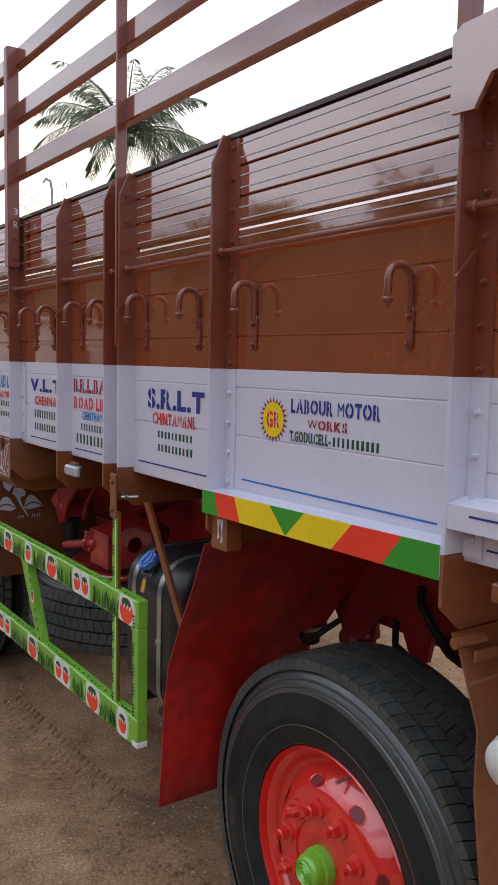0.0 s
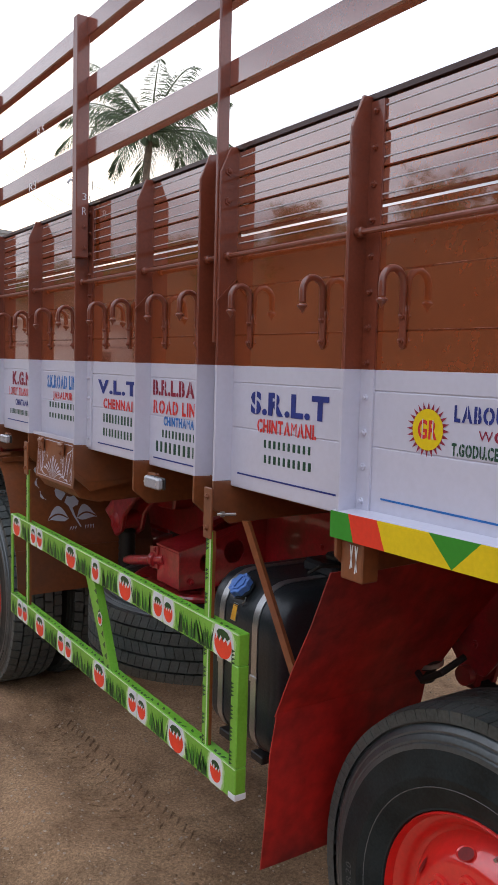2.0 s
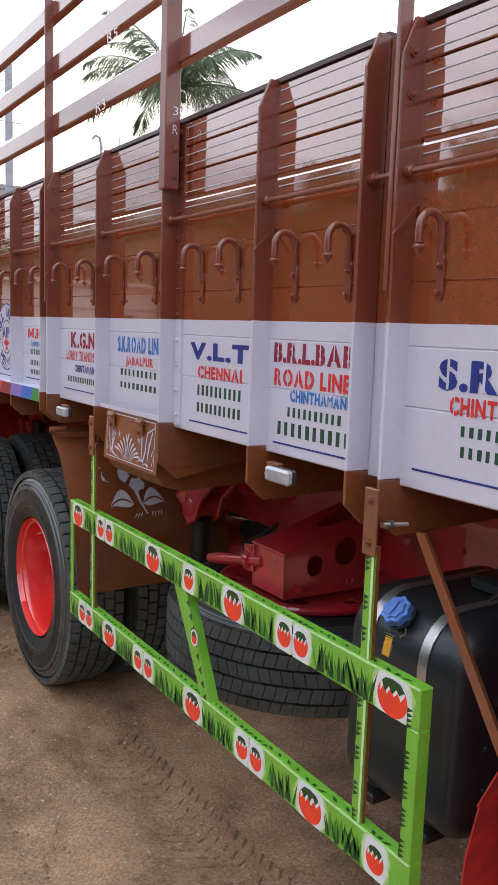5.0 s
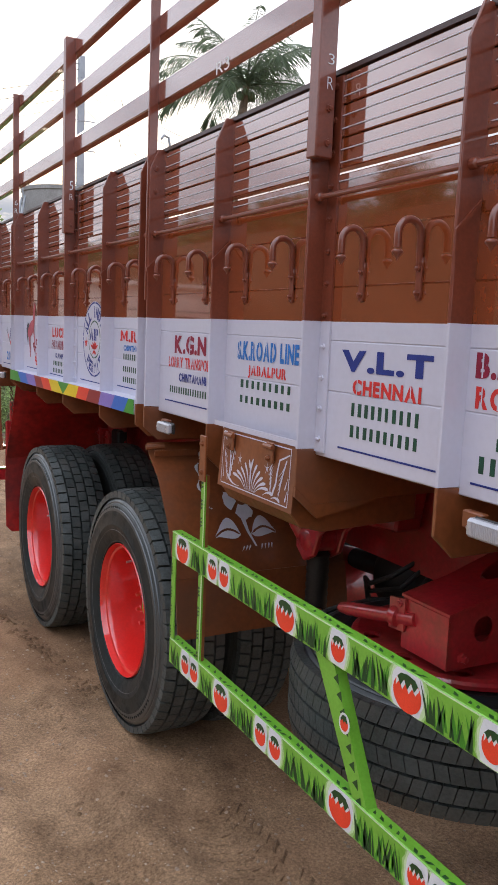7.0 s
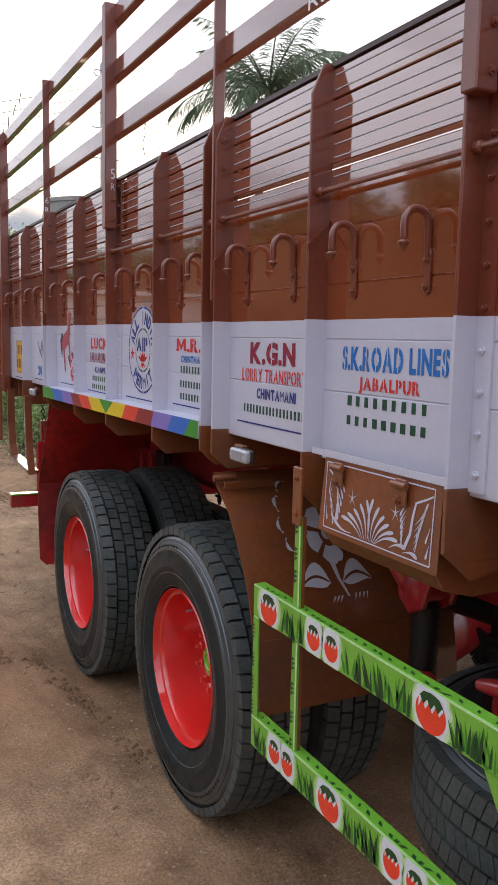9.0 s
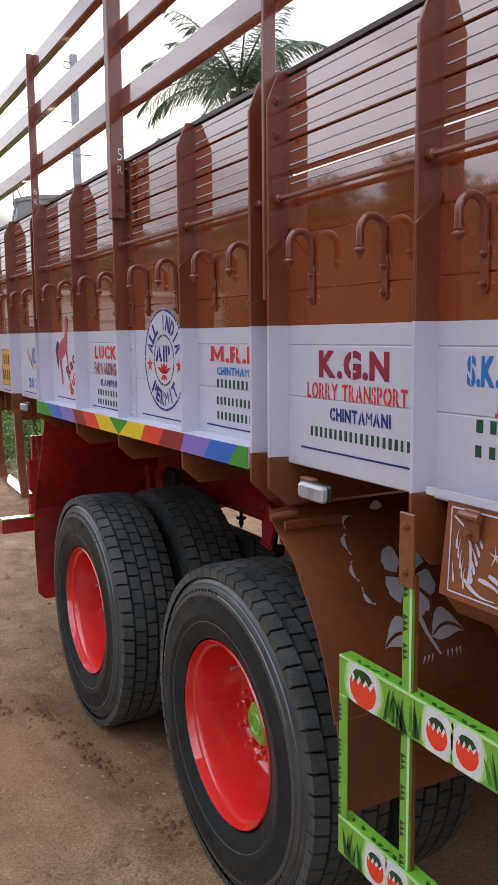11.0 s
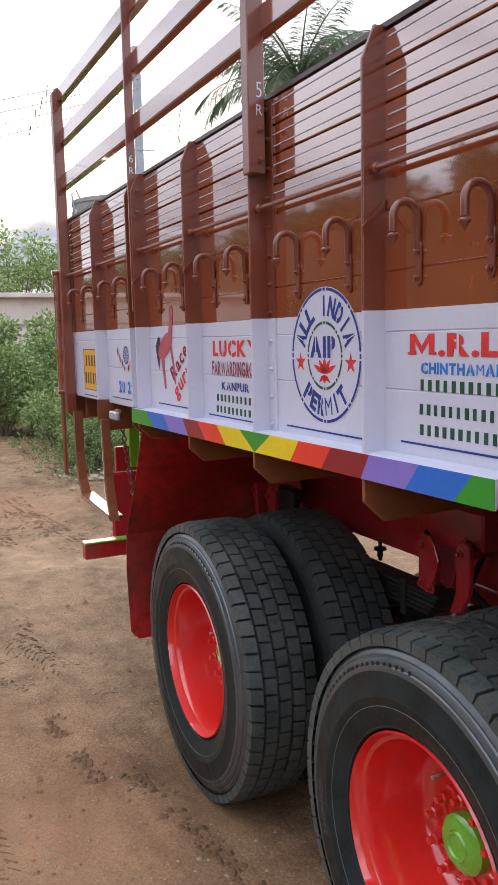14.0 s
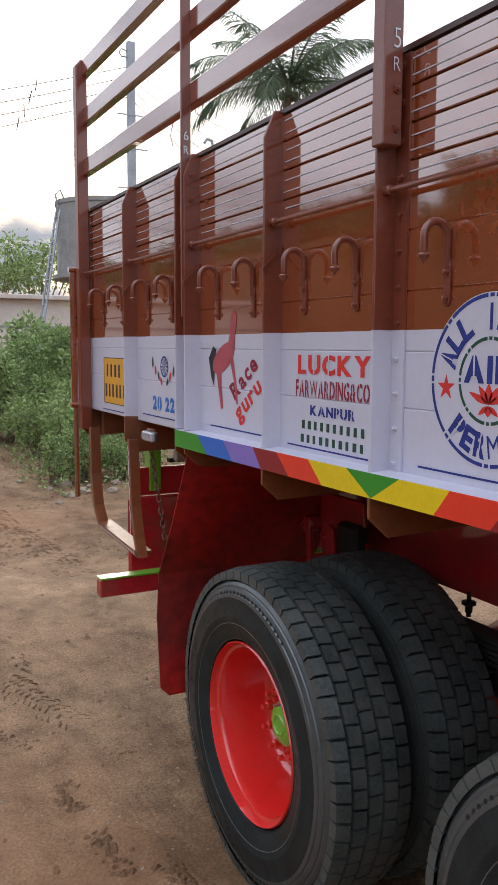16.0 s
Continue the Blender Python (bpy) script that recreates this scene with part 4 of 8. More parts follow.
sheet("mudflap", ((2.135, 1.262), (2.20, 1.115), (2.265, 0.99), (2.335, 0.835)), 1.196, 1.86, RED_FLAP, label="red sheet-metal mudflap behind the wheel", outset=(0.05, 0.02, -0.04, -0.10))
sheet("mudflap_apron", ((2.330, 0.845), (2.355, 0.72), (2.368, 0.55), (2.388, 0.385)), 1.198, 1.74, RED_FLAP, label="red rubberised apron riveted below the mudflap", inset=(0, 0, 0.002, 0.004))
sheet("mudflap", ((6.95, 1.345), (7.0, 1.25), (7.105, 1.06), (7.256, 0.815)), 1.196, 1.9, RED_FLAP, label="red sheet-metal mudflap behind the wheel")
sheet("mudflap_apron", ((7.250, 0.825), (7.272, 0.65), (7.240, 0.375), (7.237, 0.338)), 1.196, 1.9, RED_FLAP, label="red rubberised apron riveted below the mudflap", inset=(0, 0, 0.0, 0.035))
sheet("front_mudguard", ((4.83, 1.265), (4.80, 1.22), (4.71, 1.155), (4.612, 1.017), (4.566, 0.924), (4.53, 0.803)), 1.215, 1.95, BROWN_DULL, thick=(0, 0.005, 0), label="brown sheet mudguard with a painted flower")
sheet("mudguard_apron", ((4.522, 0.812), (4.50, 0.70), (4.485, 0.60)), 1.215, 1.95, BROWN_DULL, thick=(0, 0.005, 0))
sheet("front_mudguard", ((1.27, 1.262), (1.25, 1.235), (1.20, 1.10), (1.20, 0.98), (1.16, 0.7), (1.14, 0.35)), 1.205, 1.9, BROWN_DULL, thick=(0, 0.005, 0))
# hinge straps where the mudguards hang
for y, z in ((4.80, 1.252), (1.262, 1.245)):
    bm = bmesh.new()
    tube(bm, [(1.20, y, z), (1.27, y - 0.012, z + 0.004)], 0.011, 10)
    part("hinge_pin", bm, BROWN_DULL, truck, smooth=True)
    bm = bmesh.new()
    box(bm, 1.222, 1.40, y - 0.034, y - 0.028, z - 0.032, z - 0.008, 0.002)
    part("hinge_strap", bm, BROWN_DULL, truck)
# bare bracket with chalked strokes under the skirt
bm = bmesh.new()
box(bm, 1.19, 1.24, 2.020, 2.094, 1.262, 1.352, 0.003)
part("skirt_bracket", bm, BROWN_DULL, truck)
bm = bmesh.new()
for k in range(4):
    y = 2.035 + 0.008 * k
    prism(bm, ((y, 1.345), (y + 0.003, 1.345), (y + 0.007 * (-1) ** k + 0.003, 1.282 + 0.004 * k), (y + 0.007 * (-1) ** k, 1.282 + 0.004 * k)), "x", 1.1885, 1.1895)
part("chalk_mark", bm, GUARD_WHITE, truck)

# painted flower on the mudguard
def guard_y(z):
    pts = ((0.803, 4.53), (0.924, 4.566), (1.017, 4.612), (1.155, 4.71), (1.22, 4.80))
    for (z0, y0), (z1, y1) in zip(pts, pts[1:]):
        if z <= z1:
            return y0 + (y1 - y0) * (z - z0) / (z1 - z0)
    return pts[-1][1]


def petal(bm, cx, cz, r0, r1, a0, a1, n=10, rough=0.06):
    ring = []
    for k in range(n + 1):
        a = a0 + (a1 - a0) * k / n
        rr = r1 * (1 + rough * random.uniform(-1, 1)) * (0.86 + 0.14 * math.sin(math.pi * k / n))
        ring.append((cx + rr * math.cos(a), cz + rr * math.sin(a)))
    inner = [(cx + r0 * math.cos(a0 + (a1 - a0) * k / n), cz + r0 * math.sin(a0 + (a1 - a0) * k / n)) for k in range(n, -1, -1)]
    for i in range(n):
        q = (ring[i], ring[i + 1], inner[n - 1 - i], inner[n - i])
        f = bm.faces.new([bm.verts.new((x, guard_y(z) - 0.005, z)) for x, z in q])
        f.normal_update()
        if f.normal.y > 0:
            f.normal_flip()


bm = bmesh.new()
for cx, cz, a0, a1, r in ((1.53, 1.085, 0.35, 1.45, 0.085), (1.53, 1.085, 1.75, 2.80, 0.080), (1.53, 1.080, -0.75, 0.2, 0.080), (1.53, 1.080, 2.95, 3.9, 0.080), (1.53, 1.075, 4.1, 5.35, 0.078)):
    petal(bm, cx, cz, 0.030, r, a0, a1, 9, 0.05)
petal(bm, 1.53, 1.082, 0.003, 0.020, 0, 2 * math.pi, 14, 0.03)
# two broad leaves with a vein, a stalk and short dashes
for s, cx in ((1, 1.545), (-1, 1.50)):
    for up in (0, 1):
        for k in range(8):
            u0, u1 = k / 8, (k + 1) / 8
            def edge(u):
                return 0.040 * math.sin(math.pi * u ** 0.8) * (1 if up else -0.8) + 0.022 * math.sin(math.pi * u)
            def vein(u):
                return 0.022 * math.sin(math.pi * u) + (0.004 if up else -0.004)
            q = [(cx + s * 0.105 * u0, 0.945 + vein(u0)), (cx + s * 0.105 * u1, 0.945 + vein(u1)), (cx + s * 0.105 * u1, 0.945 + edge(u1)), (cx + s * 0.105 * u0, 0.945 + edge(u0))]
            f = bm.faces.new([bm.verts.new((x, guard_y(z) - 0.005, z)) for x, z in q])
            f.normal_update()
            if f.normal.y > 0:
                f.normal_flip()
for x0, z0, x1, z1, w in ((1.520, 1.000, 1.532, 0.955, 0.009), (1.532, 0.955, 1.56, 0.900, 0.006)):
    f = bm.faces.new([bm.verts.new((x, guard_y(z) - 0.005, z)) for x, z in ((x0 - w, z0), (x0 + w, z0), (x1 + w * 0.6, z1), (x1 - w * 0.6, z1))])
    f.normal_update()
    if f.normal.y > 0:
        f.normal_flip()
for x in (1.497, 1.511, 1.525, 1.580, 1.595, 1.611, 1.625):
    petal(bm, x, 0.885, 0.002, 0.024, 1.0 + 4 * (x - 1.545), 1.35 + 4 * (x - 1.545), 3, 0.0)
for k in range(4):
    petal(bm, 1.50, 1.115, 0.128, 0.140, 2.0 + 0.48 * k, 2.36 + 0.48 * k, 6, 0.0)
petal(bm, 1.53, 1.235, 0.002, 0.026, 0.3, 2.8, 7, 0.1)
tagged(part("painted_flower", bm, SILVER_LINE, truck, "pale stencilled flower"), kind="stuff")

# marker lamps
def side_lamp(y, z=1.357):
    e = empty("marker_lamp", truck, pose(1.176, y, z))
    bm = bmesh.new()
    box(bm, 0.012, 0.022, -0.054, 0.050, -0.019, 0.019, 0.004)
    part("housing", bm, DARK, e)
    bm = bmesh.new()
    box(bm, -0.010, 0.0118, -0.054, 0.048, -0.0185, 0.0185, 0.006)
    part("lens", bm, LAMP_CLEAR, e, "clear ribbed plastic lens")
    bm = bmesh.new()
    for k in range(15):
        y0 = -0.034 + 0.0045 * k
        box(bm, -0.0112, -0.0102, y0, y0 + 0.0022, -0.0135, 0.0135)
    tagged(part("ribbing", bm, LAMP_CLEAR, e), kind="stuff")
    for s in (-1, 1):
        bm = bmesh.new()
        lathe(bm, ((0.0, -0.0105), (0.004, -0.010), (0.005, -0.0082)), 8, 0, "x", (0, s * 0.041, 0))
        part("screw", bm, STEEL, e)
    bm = bmesh.new()
    box(bm, 0.030, 0.05, 0.045, 0.10, -0.015, 0.02, 0.003)
    part("lamp_bracket", bm, BROWN_DULL, e)
    return e


lamp = side_lamp(3.013)
for y in (4.572, 7.300, 1.09):
    copy_thing(lamp, pose(1.176, y, 1.357))

# ---- side guard ----
guard = empty("side_guard", truck)
guard["label"] = "green square-tube side guard painted with tomatoes and grass"
GX0, GX1, GY0, GY1 = 1.168, 1.205, 2.474, 4.450
GZT, GZB = (0.927, 1.017), (0.546, 0.638)
bm = bmesh.new()
box(bm, GX0, GX1, GY0, GY1, *GZT, 0.003)
part("top_rail", bm, GUARD, guard)
bm = bmesh.new()
box(bm, GX0, GX1, GY0, GY1, *GZB, 0.003)
part("bottom_rail", bm, GUARD, guard)
for y0, y1 in ((GY0, GY0 + 0.034), (GY1 - 0.030, GY1)):
    bm = bmesh.new()
    box(bm, GX0, GX1 if y0 < 3 else GX0 + 0.008, y0, y1, GZB[1], GZT[0], 0.003)
    part("end_post", bm, GUARD, guard)
for y, top in ((2.640, 1.268), (4.215, 1.25)):
    for za, zb in ((GZB[1], GZT[0]), (GZT[1], top)):
        bm = bmesh.new()
        box(bm, GX0 + 0.004, GX0 + 0.010, y - 0.004, y + 0.024, za, zb)
        part("post_face", bm, GUARD, guard)
        bm = bmesh.new()
        flat(bm, [(y + 0.0025, za + 0.002), (y - 0.0035, za + 0.002), (y - 0.0035, zb - 0.002), (y + 0.0045, zb - 0.002)], GX0 + 0.0036)
        part("pale_edge", bm, GUARD_PALE, guard)
        bm = bmesh.new()
        box(bm, GX0 + 0.0102, GX0 + 0.020, y - 0.004, y + 0.024, za, zb)
        part("post", bm, BROWN_DULL, guard)
    bm = bmesh.new()
    box(bm, GX0 - 0.004, GX0 + 0.004, y - 0.012, y + 0.030, top - 0.02, top + 0.125, 0.002)
    for z in (top + 0.01, top + 0.10):
        bolt(bm, GX0 - 0.004, y + 0.009, z, 0.009)
    part("bracket", bm, BROWN_DULL, guard, "brown bolted bracket")
bm = bmesh.new()
slab(bm, [[(GX0 + 0.004, 3.305, GZB[1]), (GX0 + 0.004, 3.360, GZB[1])], [(GX0 + 0.004, 3.465, GZT[0]), (GX0 + 0.004, 3.545, GZT[0])]], (0.03, 0, 0))
part("brace", bm, GUARD, guard)

# paint on the guard: white patches, tomatoes with leaf crowns, tufts of grass
def patch(y0, y1, z0, z1, x, mat=GUARD_WHITE):
    """A sprayed patch with bowed, uneven ends, as high as the rail."""
    bm = bmesh.new()
    c, h, m = (y0 + y1) / 2, (y1 - y0) / 2, (z0 + z1) / 2
    pts = []
    for k in range(24):
        a = 2 * math.pi * k / 24
        r = 1 + 0.07 * random.uniform(-1, 1)
        cu, sv = math.cos(a), math.sin(a)
        z = m + (z1 - z0) / 2 * max(-1.0, min(1.0, 1.35 * sv))
        pts.append((c + h * r * math.copysign(abs(cu) ** 0.75, cu), z))
    flat(bm, pts, x)
    part("white_patch", bm, mat, guard)


def tomato(y, z, r, wide=1.22):
    """A painted tomato with its jagged crown; wide: its breadth over its height."""
    def at(u, v):
        return y + wide * r * u, z + r * v
    bm = bmesh.new()
    flat(bm, [at(math.cos(2 * math.pi * k / 22), -0.08 + 0.92 * math.sin(2 * math.pi * k / 22)) for k in range(22)], GX0 - 0.0012)
    part("painted_tomato", bm, TOMATO, guard)
    bm = bmesh.new()
    crown = [at(-0.85, 0.45)]
    for k in range(7):
        crown.append(at(-0.72 + 0.24 * k, (0.18 if k % 2 else 0.52) + random.uniform(-0.08, 0.08)))
    crown += [at(0.85, 0.45), at(0.5, 0.80), at(0, 0.88), at(-0.5, 0.80)]
    flat(bm, crown, GX0 - 0.0018)
    part("painted_leaf_crown", bm, GRASS_PAINT, guard)
    bm = bmesh.new()
    pts = [at(-0.8 + 0.23 * k, (0.02 if k % 2 else 0.36) + random.uniform(-0.06, 0.06)) for k in range(8)]
    pts += [at(-0.8 + 0.23 * k, 0.5) for k in range(7, -1, -1)]
    flat(bm, pts, GX0 - 0.0015)
    part("painted_highlight", bm, GUARD_WHITE, guard)
    for k in (-1, 0, 1):
        bm = bmesh.new()
        f = bm.faces.new([bm.verts.new(p) for p in ((GX0 + 0.006, y + k * 0.5 * r - 0.006, z1_of(z)), (GX0 + 0.006, y + k * 0.5 * r + 0.006, z1_of(z)), (GX0 + 0.016, y + k * 0.8 * r + 0.005, z1_of(z)), (GX0 + 0.016, y + k * 0.8 * r - 0.007, z1_of(z)))])
        part("painted_leaf", bm, GRASS_PAINT, guard)


def z1_of(z):
    return (GZT[1] if z > 0.8 else GZB[1]) + 0.0009


def tuft(bm, y, z, h, x):
    lean = random.uniform(-0.30, 0.50)
    w = random.uniform(0.006, 0.013)
    flat(bm, [(y - w / 2, z), (y + w / 2, z), (y + w * 0.4 + lean * h * 0.5, z + 0.55 * h), (y + lean * h, z + h), (y - w * 0.4 + lean * h * 0.45, z + 0.5 * h)], x)


def rail_paint(z0, z1, big, small):
    zc = (z0 + z1) / 2
    taken = []
    for y in big:
        patch(y - 0.068, y + 0.068, z0 + 0.001, z1 - 0.001, GX0 - 0.0003, GUARD_SOFT)
        patch(y - 0.061, y + 0.061, z0 + 0.001, z1 - 0.001, GX0 - 0.00045, GUARD_PALE)
        patch(y - 0.053, y + 0.053, z0 + 0.002, z1 - 0.002, GX0 - 0.0006)
        tomato(y, zc - 0.001, 0.0440, 1.04)
        taken.append((y - 0.056, y + 0.056))
    for y in small:
        patch(y - 0.048, y + 0.048, z0 + 0.001, z1 - 0.001, GX0 - 0.00035, GUARD_SOFT)
        patch(y - 0.042, y + 0.042, z0 + 0.001, z1 - 0.001, GX0 - 0.0005, GUARD_PALE)
        patch(y - 0.036, y + 0.036, z0 + 0.003, z1 - 0.002, GX0 - 0.0007)
        tomato(y, zc, 0.0335, 0.86)
        taken.append((y - 0.042, y + 0.042))
    free, y = [], GY0 + 0.03
    for a, b in sorted(taken) + [(GY1 - 0.02, GY1)]:
        if a - y > 0.05:
            free.append((y, a))
        y = max(y, b)
    for a, b in free:
        bm = bmesh.new()
        y = a + 0.012
        while y < b - 0.012:
            tuft(bm, y, z0 + random.uniform(0.002, 0.010), random.uniform(0.042, 0.080), GX0 - 0.0009)
            y += random.choice((0.007, 0.009, 0.012, 0.026))
        tagged(part("painted_grass", bm, GRASS_PAINT, guard), kind="stuff")
        bm = bmesh.new()
        y = a + 0.008
        while y < b - 0.012:
            tuft(bm, y, z0 + random.uniform(0.001, 0.016), random.uniform(0.045, 0.068), GX0 - 0.0006)
            y += random.choice((0.009, 0.012, 0.018))
        tagged(part("painted_grass", bm, GUARD_MID, guard), kind="stuff")
        bm = bmesh.new()
        y = a + 0.012
        while y < b - 0.01:
            s = random.uniform(0.008, 0.016)
            f = bm.faces.new([bm.verts.new(p) for p in ((GX0 + 0.012, y, z1 + 0.0006), (GX0 + 0.012, y + s, z1 + 0.0006), (GX0 + 0.024, y + s * 1.6, z1 + 0.0006), (GX0 + 0.020, y + s * 0.6, z1 + 0.0006))])
            y += random.uniform(0.02, 0.05)
        tagged(part("painted_dab", bm, GRASS_PAINT, guard), kind="stuff")
    bm = bmesh.new()
    flat(bm, [(GY0 + 0.002, z1 - 0.0045), (GY1 - 0.002, z1 - 0.0045), (GY1 - 0.002, z1 - 0.001), (GY0 + 0.002, z1 - 0.001)], GX0 - 0.0002)
    part("edge_highlight", bm, GUARD_PALE, guard)


rail_paint(*GZT, (2.552, 3.19, 3.69, 4.36), (2.875, 2.945, 3.445, 4.05, 4.13))
rail_paint(*GZB, (2.81, 3.40, 4.04), (2.575, 3.05, 3.12, 3.71, 3.79, 4.24, 4.31))
for y in (2.640, 4.215):
    bm = bmesh.new()
    z = 0.63
    while z < 1.24:
        if not (0.95 < z < 1.02):
            for s in range(3):
                flat(bm, [(y + 0.022, z + 0.012 * s), (y + 0.022, z + 0.012 * s + 0.012), (y + 0.006, z + 0.012 * s + 0.010)], GX0 + 0.0034)
        z += random.uniform(0.05, 0.09)
    tagged(part("painted_grass", bm, GRASS_PAINT, guard), kind="stuff")
for y, w in ((GY0, 0.034), (GY1 - 0.030, 0.030)):
    bm = bmesh.new()
    z = 0.64
    while z < 0.93:
        for s in range(4):
            flat(bm, [(y + w * 0.96, z + 0.011 * s), (y + w * 0.96, z + 0.011 * s + 0.011), (y + w * 0.45, z + 0.011 * s + 0.009)], GX0 - 0.0008)
        z += random.uniform(0.06, 0.1)
    tagged(part("painted_grass", bm, GRASS_PAINT, guard), kind="stuff")
bm = bmesh.new()
for k in range(9):
    z = 0.63 + 0.036 * k
    y = 3.312 + 0.165 * (z - 0.606) / 0.36
    flat(bm, [(y, z), (y + 0.006, z + 0.026), (y + 0.024, z + 0.010)], GX0 + 0.0034)
tagged(part("painted_grass", bm, GRASS_PAINT, guard), kind="stuff")
zb = 0.80
bm = bmesh.new()
flat(bm, [(3.40 + 0.022 * math.cos(2 * math.pi * k / 16) + 0.008, zb + 0.026 * math.sin(2 * math.pi * k / 16)) for k in range(16)], GX0 + 0.0032)
part("white_patch", bm, GUARD_WHITE, guard)
bm = bmesh.new()
flat(bm, [(3.408 + 0.016 * math.cos(2 * math.pi * k / 16), zb - 0.002 + 0.017 * math.sin(2 * math.pi * k / 16)) for k in range(16)], GX0 + 0.0028)
part("painted_tomato", bm, TOMATO, guard)
bm = bmesh.new()
flat(bm, [(3.394, zb + 0.006), (3.400, zb + 0.002), (3.404, zb + 0.008), (3.409, zb + 0.001), (3.414, zb + 0.008), (3.42, zb + 0.003), (3.423, zb + 0.008), (3.414, zb + 0.020), (3.402, zb + 0.020)], GX0 + 0.0022)
part("painted_leaf_crown", bm, GRASS_PAINT, guard)
bm = bmesh.new()
box(bm, GX0 - 0.0012, GX1 + 0.0012, GY0 - 0.0012, GY0 + 0.035, GZB[0] - 0.0012, GZB[0] + 0.02, 0.003)
part("white_tip", bm, GUARD_WHITE, guard)

# ---- spare wheel and its carrier ----
spare = wheel(1.81, 3.70, 0.645, FRONT, TYRE_RIB, 0, nuts=False, name="spare_wheel")
spare.matrix_basis = pose(1.81, 3.70, 0.645, 0, 90, 0)
for k in range(8):
    o = new("hand_hole", FRONT["hand_hole"])
    o.parent = spare
    o.matrix_basis = pose(0, 0, 0, 20 + 45 * k)
carrier = empty("spare_carrier", truck, pose(0.087, 0.098, -0.006))
SIDE_LINE = ((1.45, 0.845), (1.45, 0.995), (1.60, 1.030), (2.10, 1.185), (2.10, 0.90), (1.95, 0.84))
for y0 in (3.375, 3.545):
    bm = bmesh.new()
    pierced(bm, SIDE_LINE, (round_loop(1.575, 0.945, 0.036), round_loop(1.705, 0.980, 0.050)), lambda u, v, y=y0: (u, y, v), (0, 0.008, 0))
    part("side_plate", bm, MAROON, carrier)


def lid_place(u, v):
    return (u, v, 0.997 + (u - 1.44) * 0.219 if u < 1.6 else 1.032 + (u - 1.6) * 0.31)


bm = bmesh.new()
pierced(bm, ((1.44, 3.365), (1.44, 3.56), (1.60, 3.56), (1.60, 3.365)), (), lid_place, (0, 0, 0.007))
pierced(bm, ((1.6, 3.365), (1.6, 3.56), (2.10, 3.56), (2.10, 3.365)), (round_loop(1.755, 3.4625, 0.115, 24, 0.045),), lid_place, (0, 0, 0.007))
part("top_plate", bm, MAROON, carrier)
bm = bmesh.new()
box(bm, 1.442, 1.4495, 3.37, 3.555, 0.85, 0.995, 0.002)
part("end_plate", bm, MAROON, carrier)
bm = bmesh.new()
tube(bm, [(1.45, 3.50, 0.945), (1.44, 3.62, 0.920), (1.432, 3.79, 0.884), (1.430, 3.83, 0.876)], [0.021, 0.021, 0.021, 0.015], 14)
lathe(bm, ((0.021, 3.560), (0.030, 3.562), (0.034, 3.575), (0.030, 3.590), (0.021, 3.592)), 14, 0, "y", (1.4425, 0, 0.932))
part("winch_shaft", bm, MAROON, carrier, smooth=True)
bm = bmesh.new()
prism(bm, ((3.535, 0.90), (3.535, 0.995), (3.60, 0.985), (3.60, 0.895)), "x", 1.432, 1.440)
for y, z in ((3.555, 0.978), (3.585, 0.91)):
    bolt(bm, 1.432, y, z, 0.011)
part("shaft_flange", bm, MAROON, carrier)
for x, z in ((1.50, 0.875), (1.72, 0.875), (1.9, 0.885)):
    bm = bmesh.new()
    lathe(bm, ((0.0, 3.352), (0.009, 3.354), (0.010, 3.366), (0.016, 3.367), (0.016, 3.3748)), 6, 0, "y", (x, 0, z))
    part("carrier_bolt", bm, MAROON, carrier)
bm = bmesh.new()
pierced(bm, round_loop(1.723, 3.602, 0.318, 60), [round_loop(1.723 + 0.280 * math.cos(2 * math.pi * k / 10 + 0.2), 3.602 + 0.280 * math.sin(2 * math.pi * k / 10 + 0.2), 0.027, 16) for k in range(10)], lambda u, v: (u, v, 0.822), (0, 0, -0.010))
lathe(bm, ((0.316, 0.8225), (0.332, 0.817), (0.338, 0.809), (0.336, 0.797), (0.328, 0.797), (0.328, 0.806), (0.316, 0.812)), 60, 0, "z", (1.723, 3.602, 0), closed=True)
part("clamp_ring", bm, MAROON, carrier)

# ---- plastic tank with straps ----
tank = empty("tank", truck)
tank["label"] = "black plastic tank with steel straps and a blue cap"


def tank_outline(grow=0.0):
    """(x, z) section of the tank: a broad rounded shoulder above, a smaller round below."""
    pts = []
    for cx, cz, r, a0, a1 in ((1.45, 0.97, 0.12, 90, 180), (1.41, 0.655, 0.08, 180, 270), (1.77, 0.635, 0.06, 270, 360), (1.77, 1.03, 0.06, 0, 90)):
        for k in range(7):
            a = radians(a0 + (a1 - a0) * k / 6)
            pts.append((cx + (r + grow) * math.cos(a), cz + (r + grow) * math.sin(a)))
    return pts


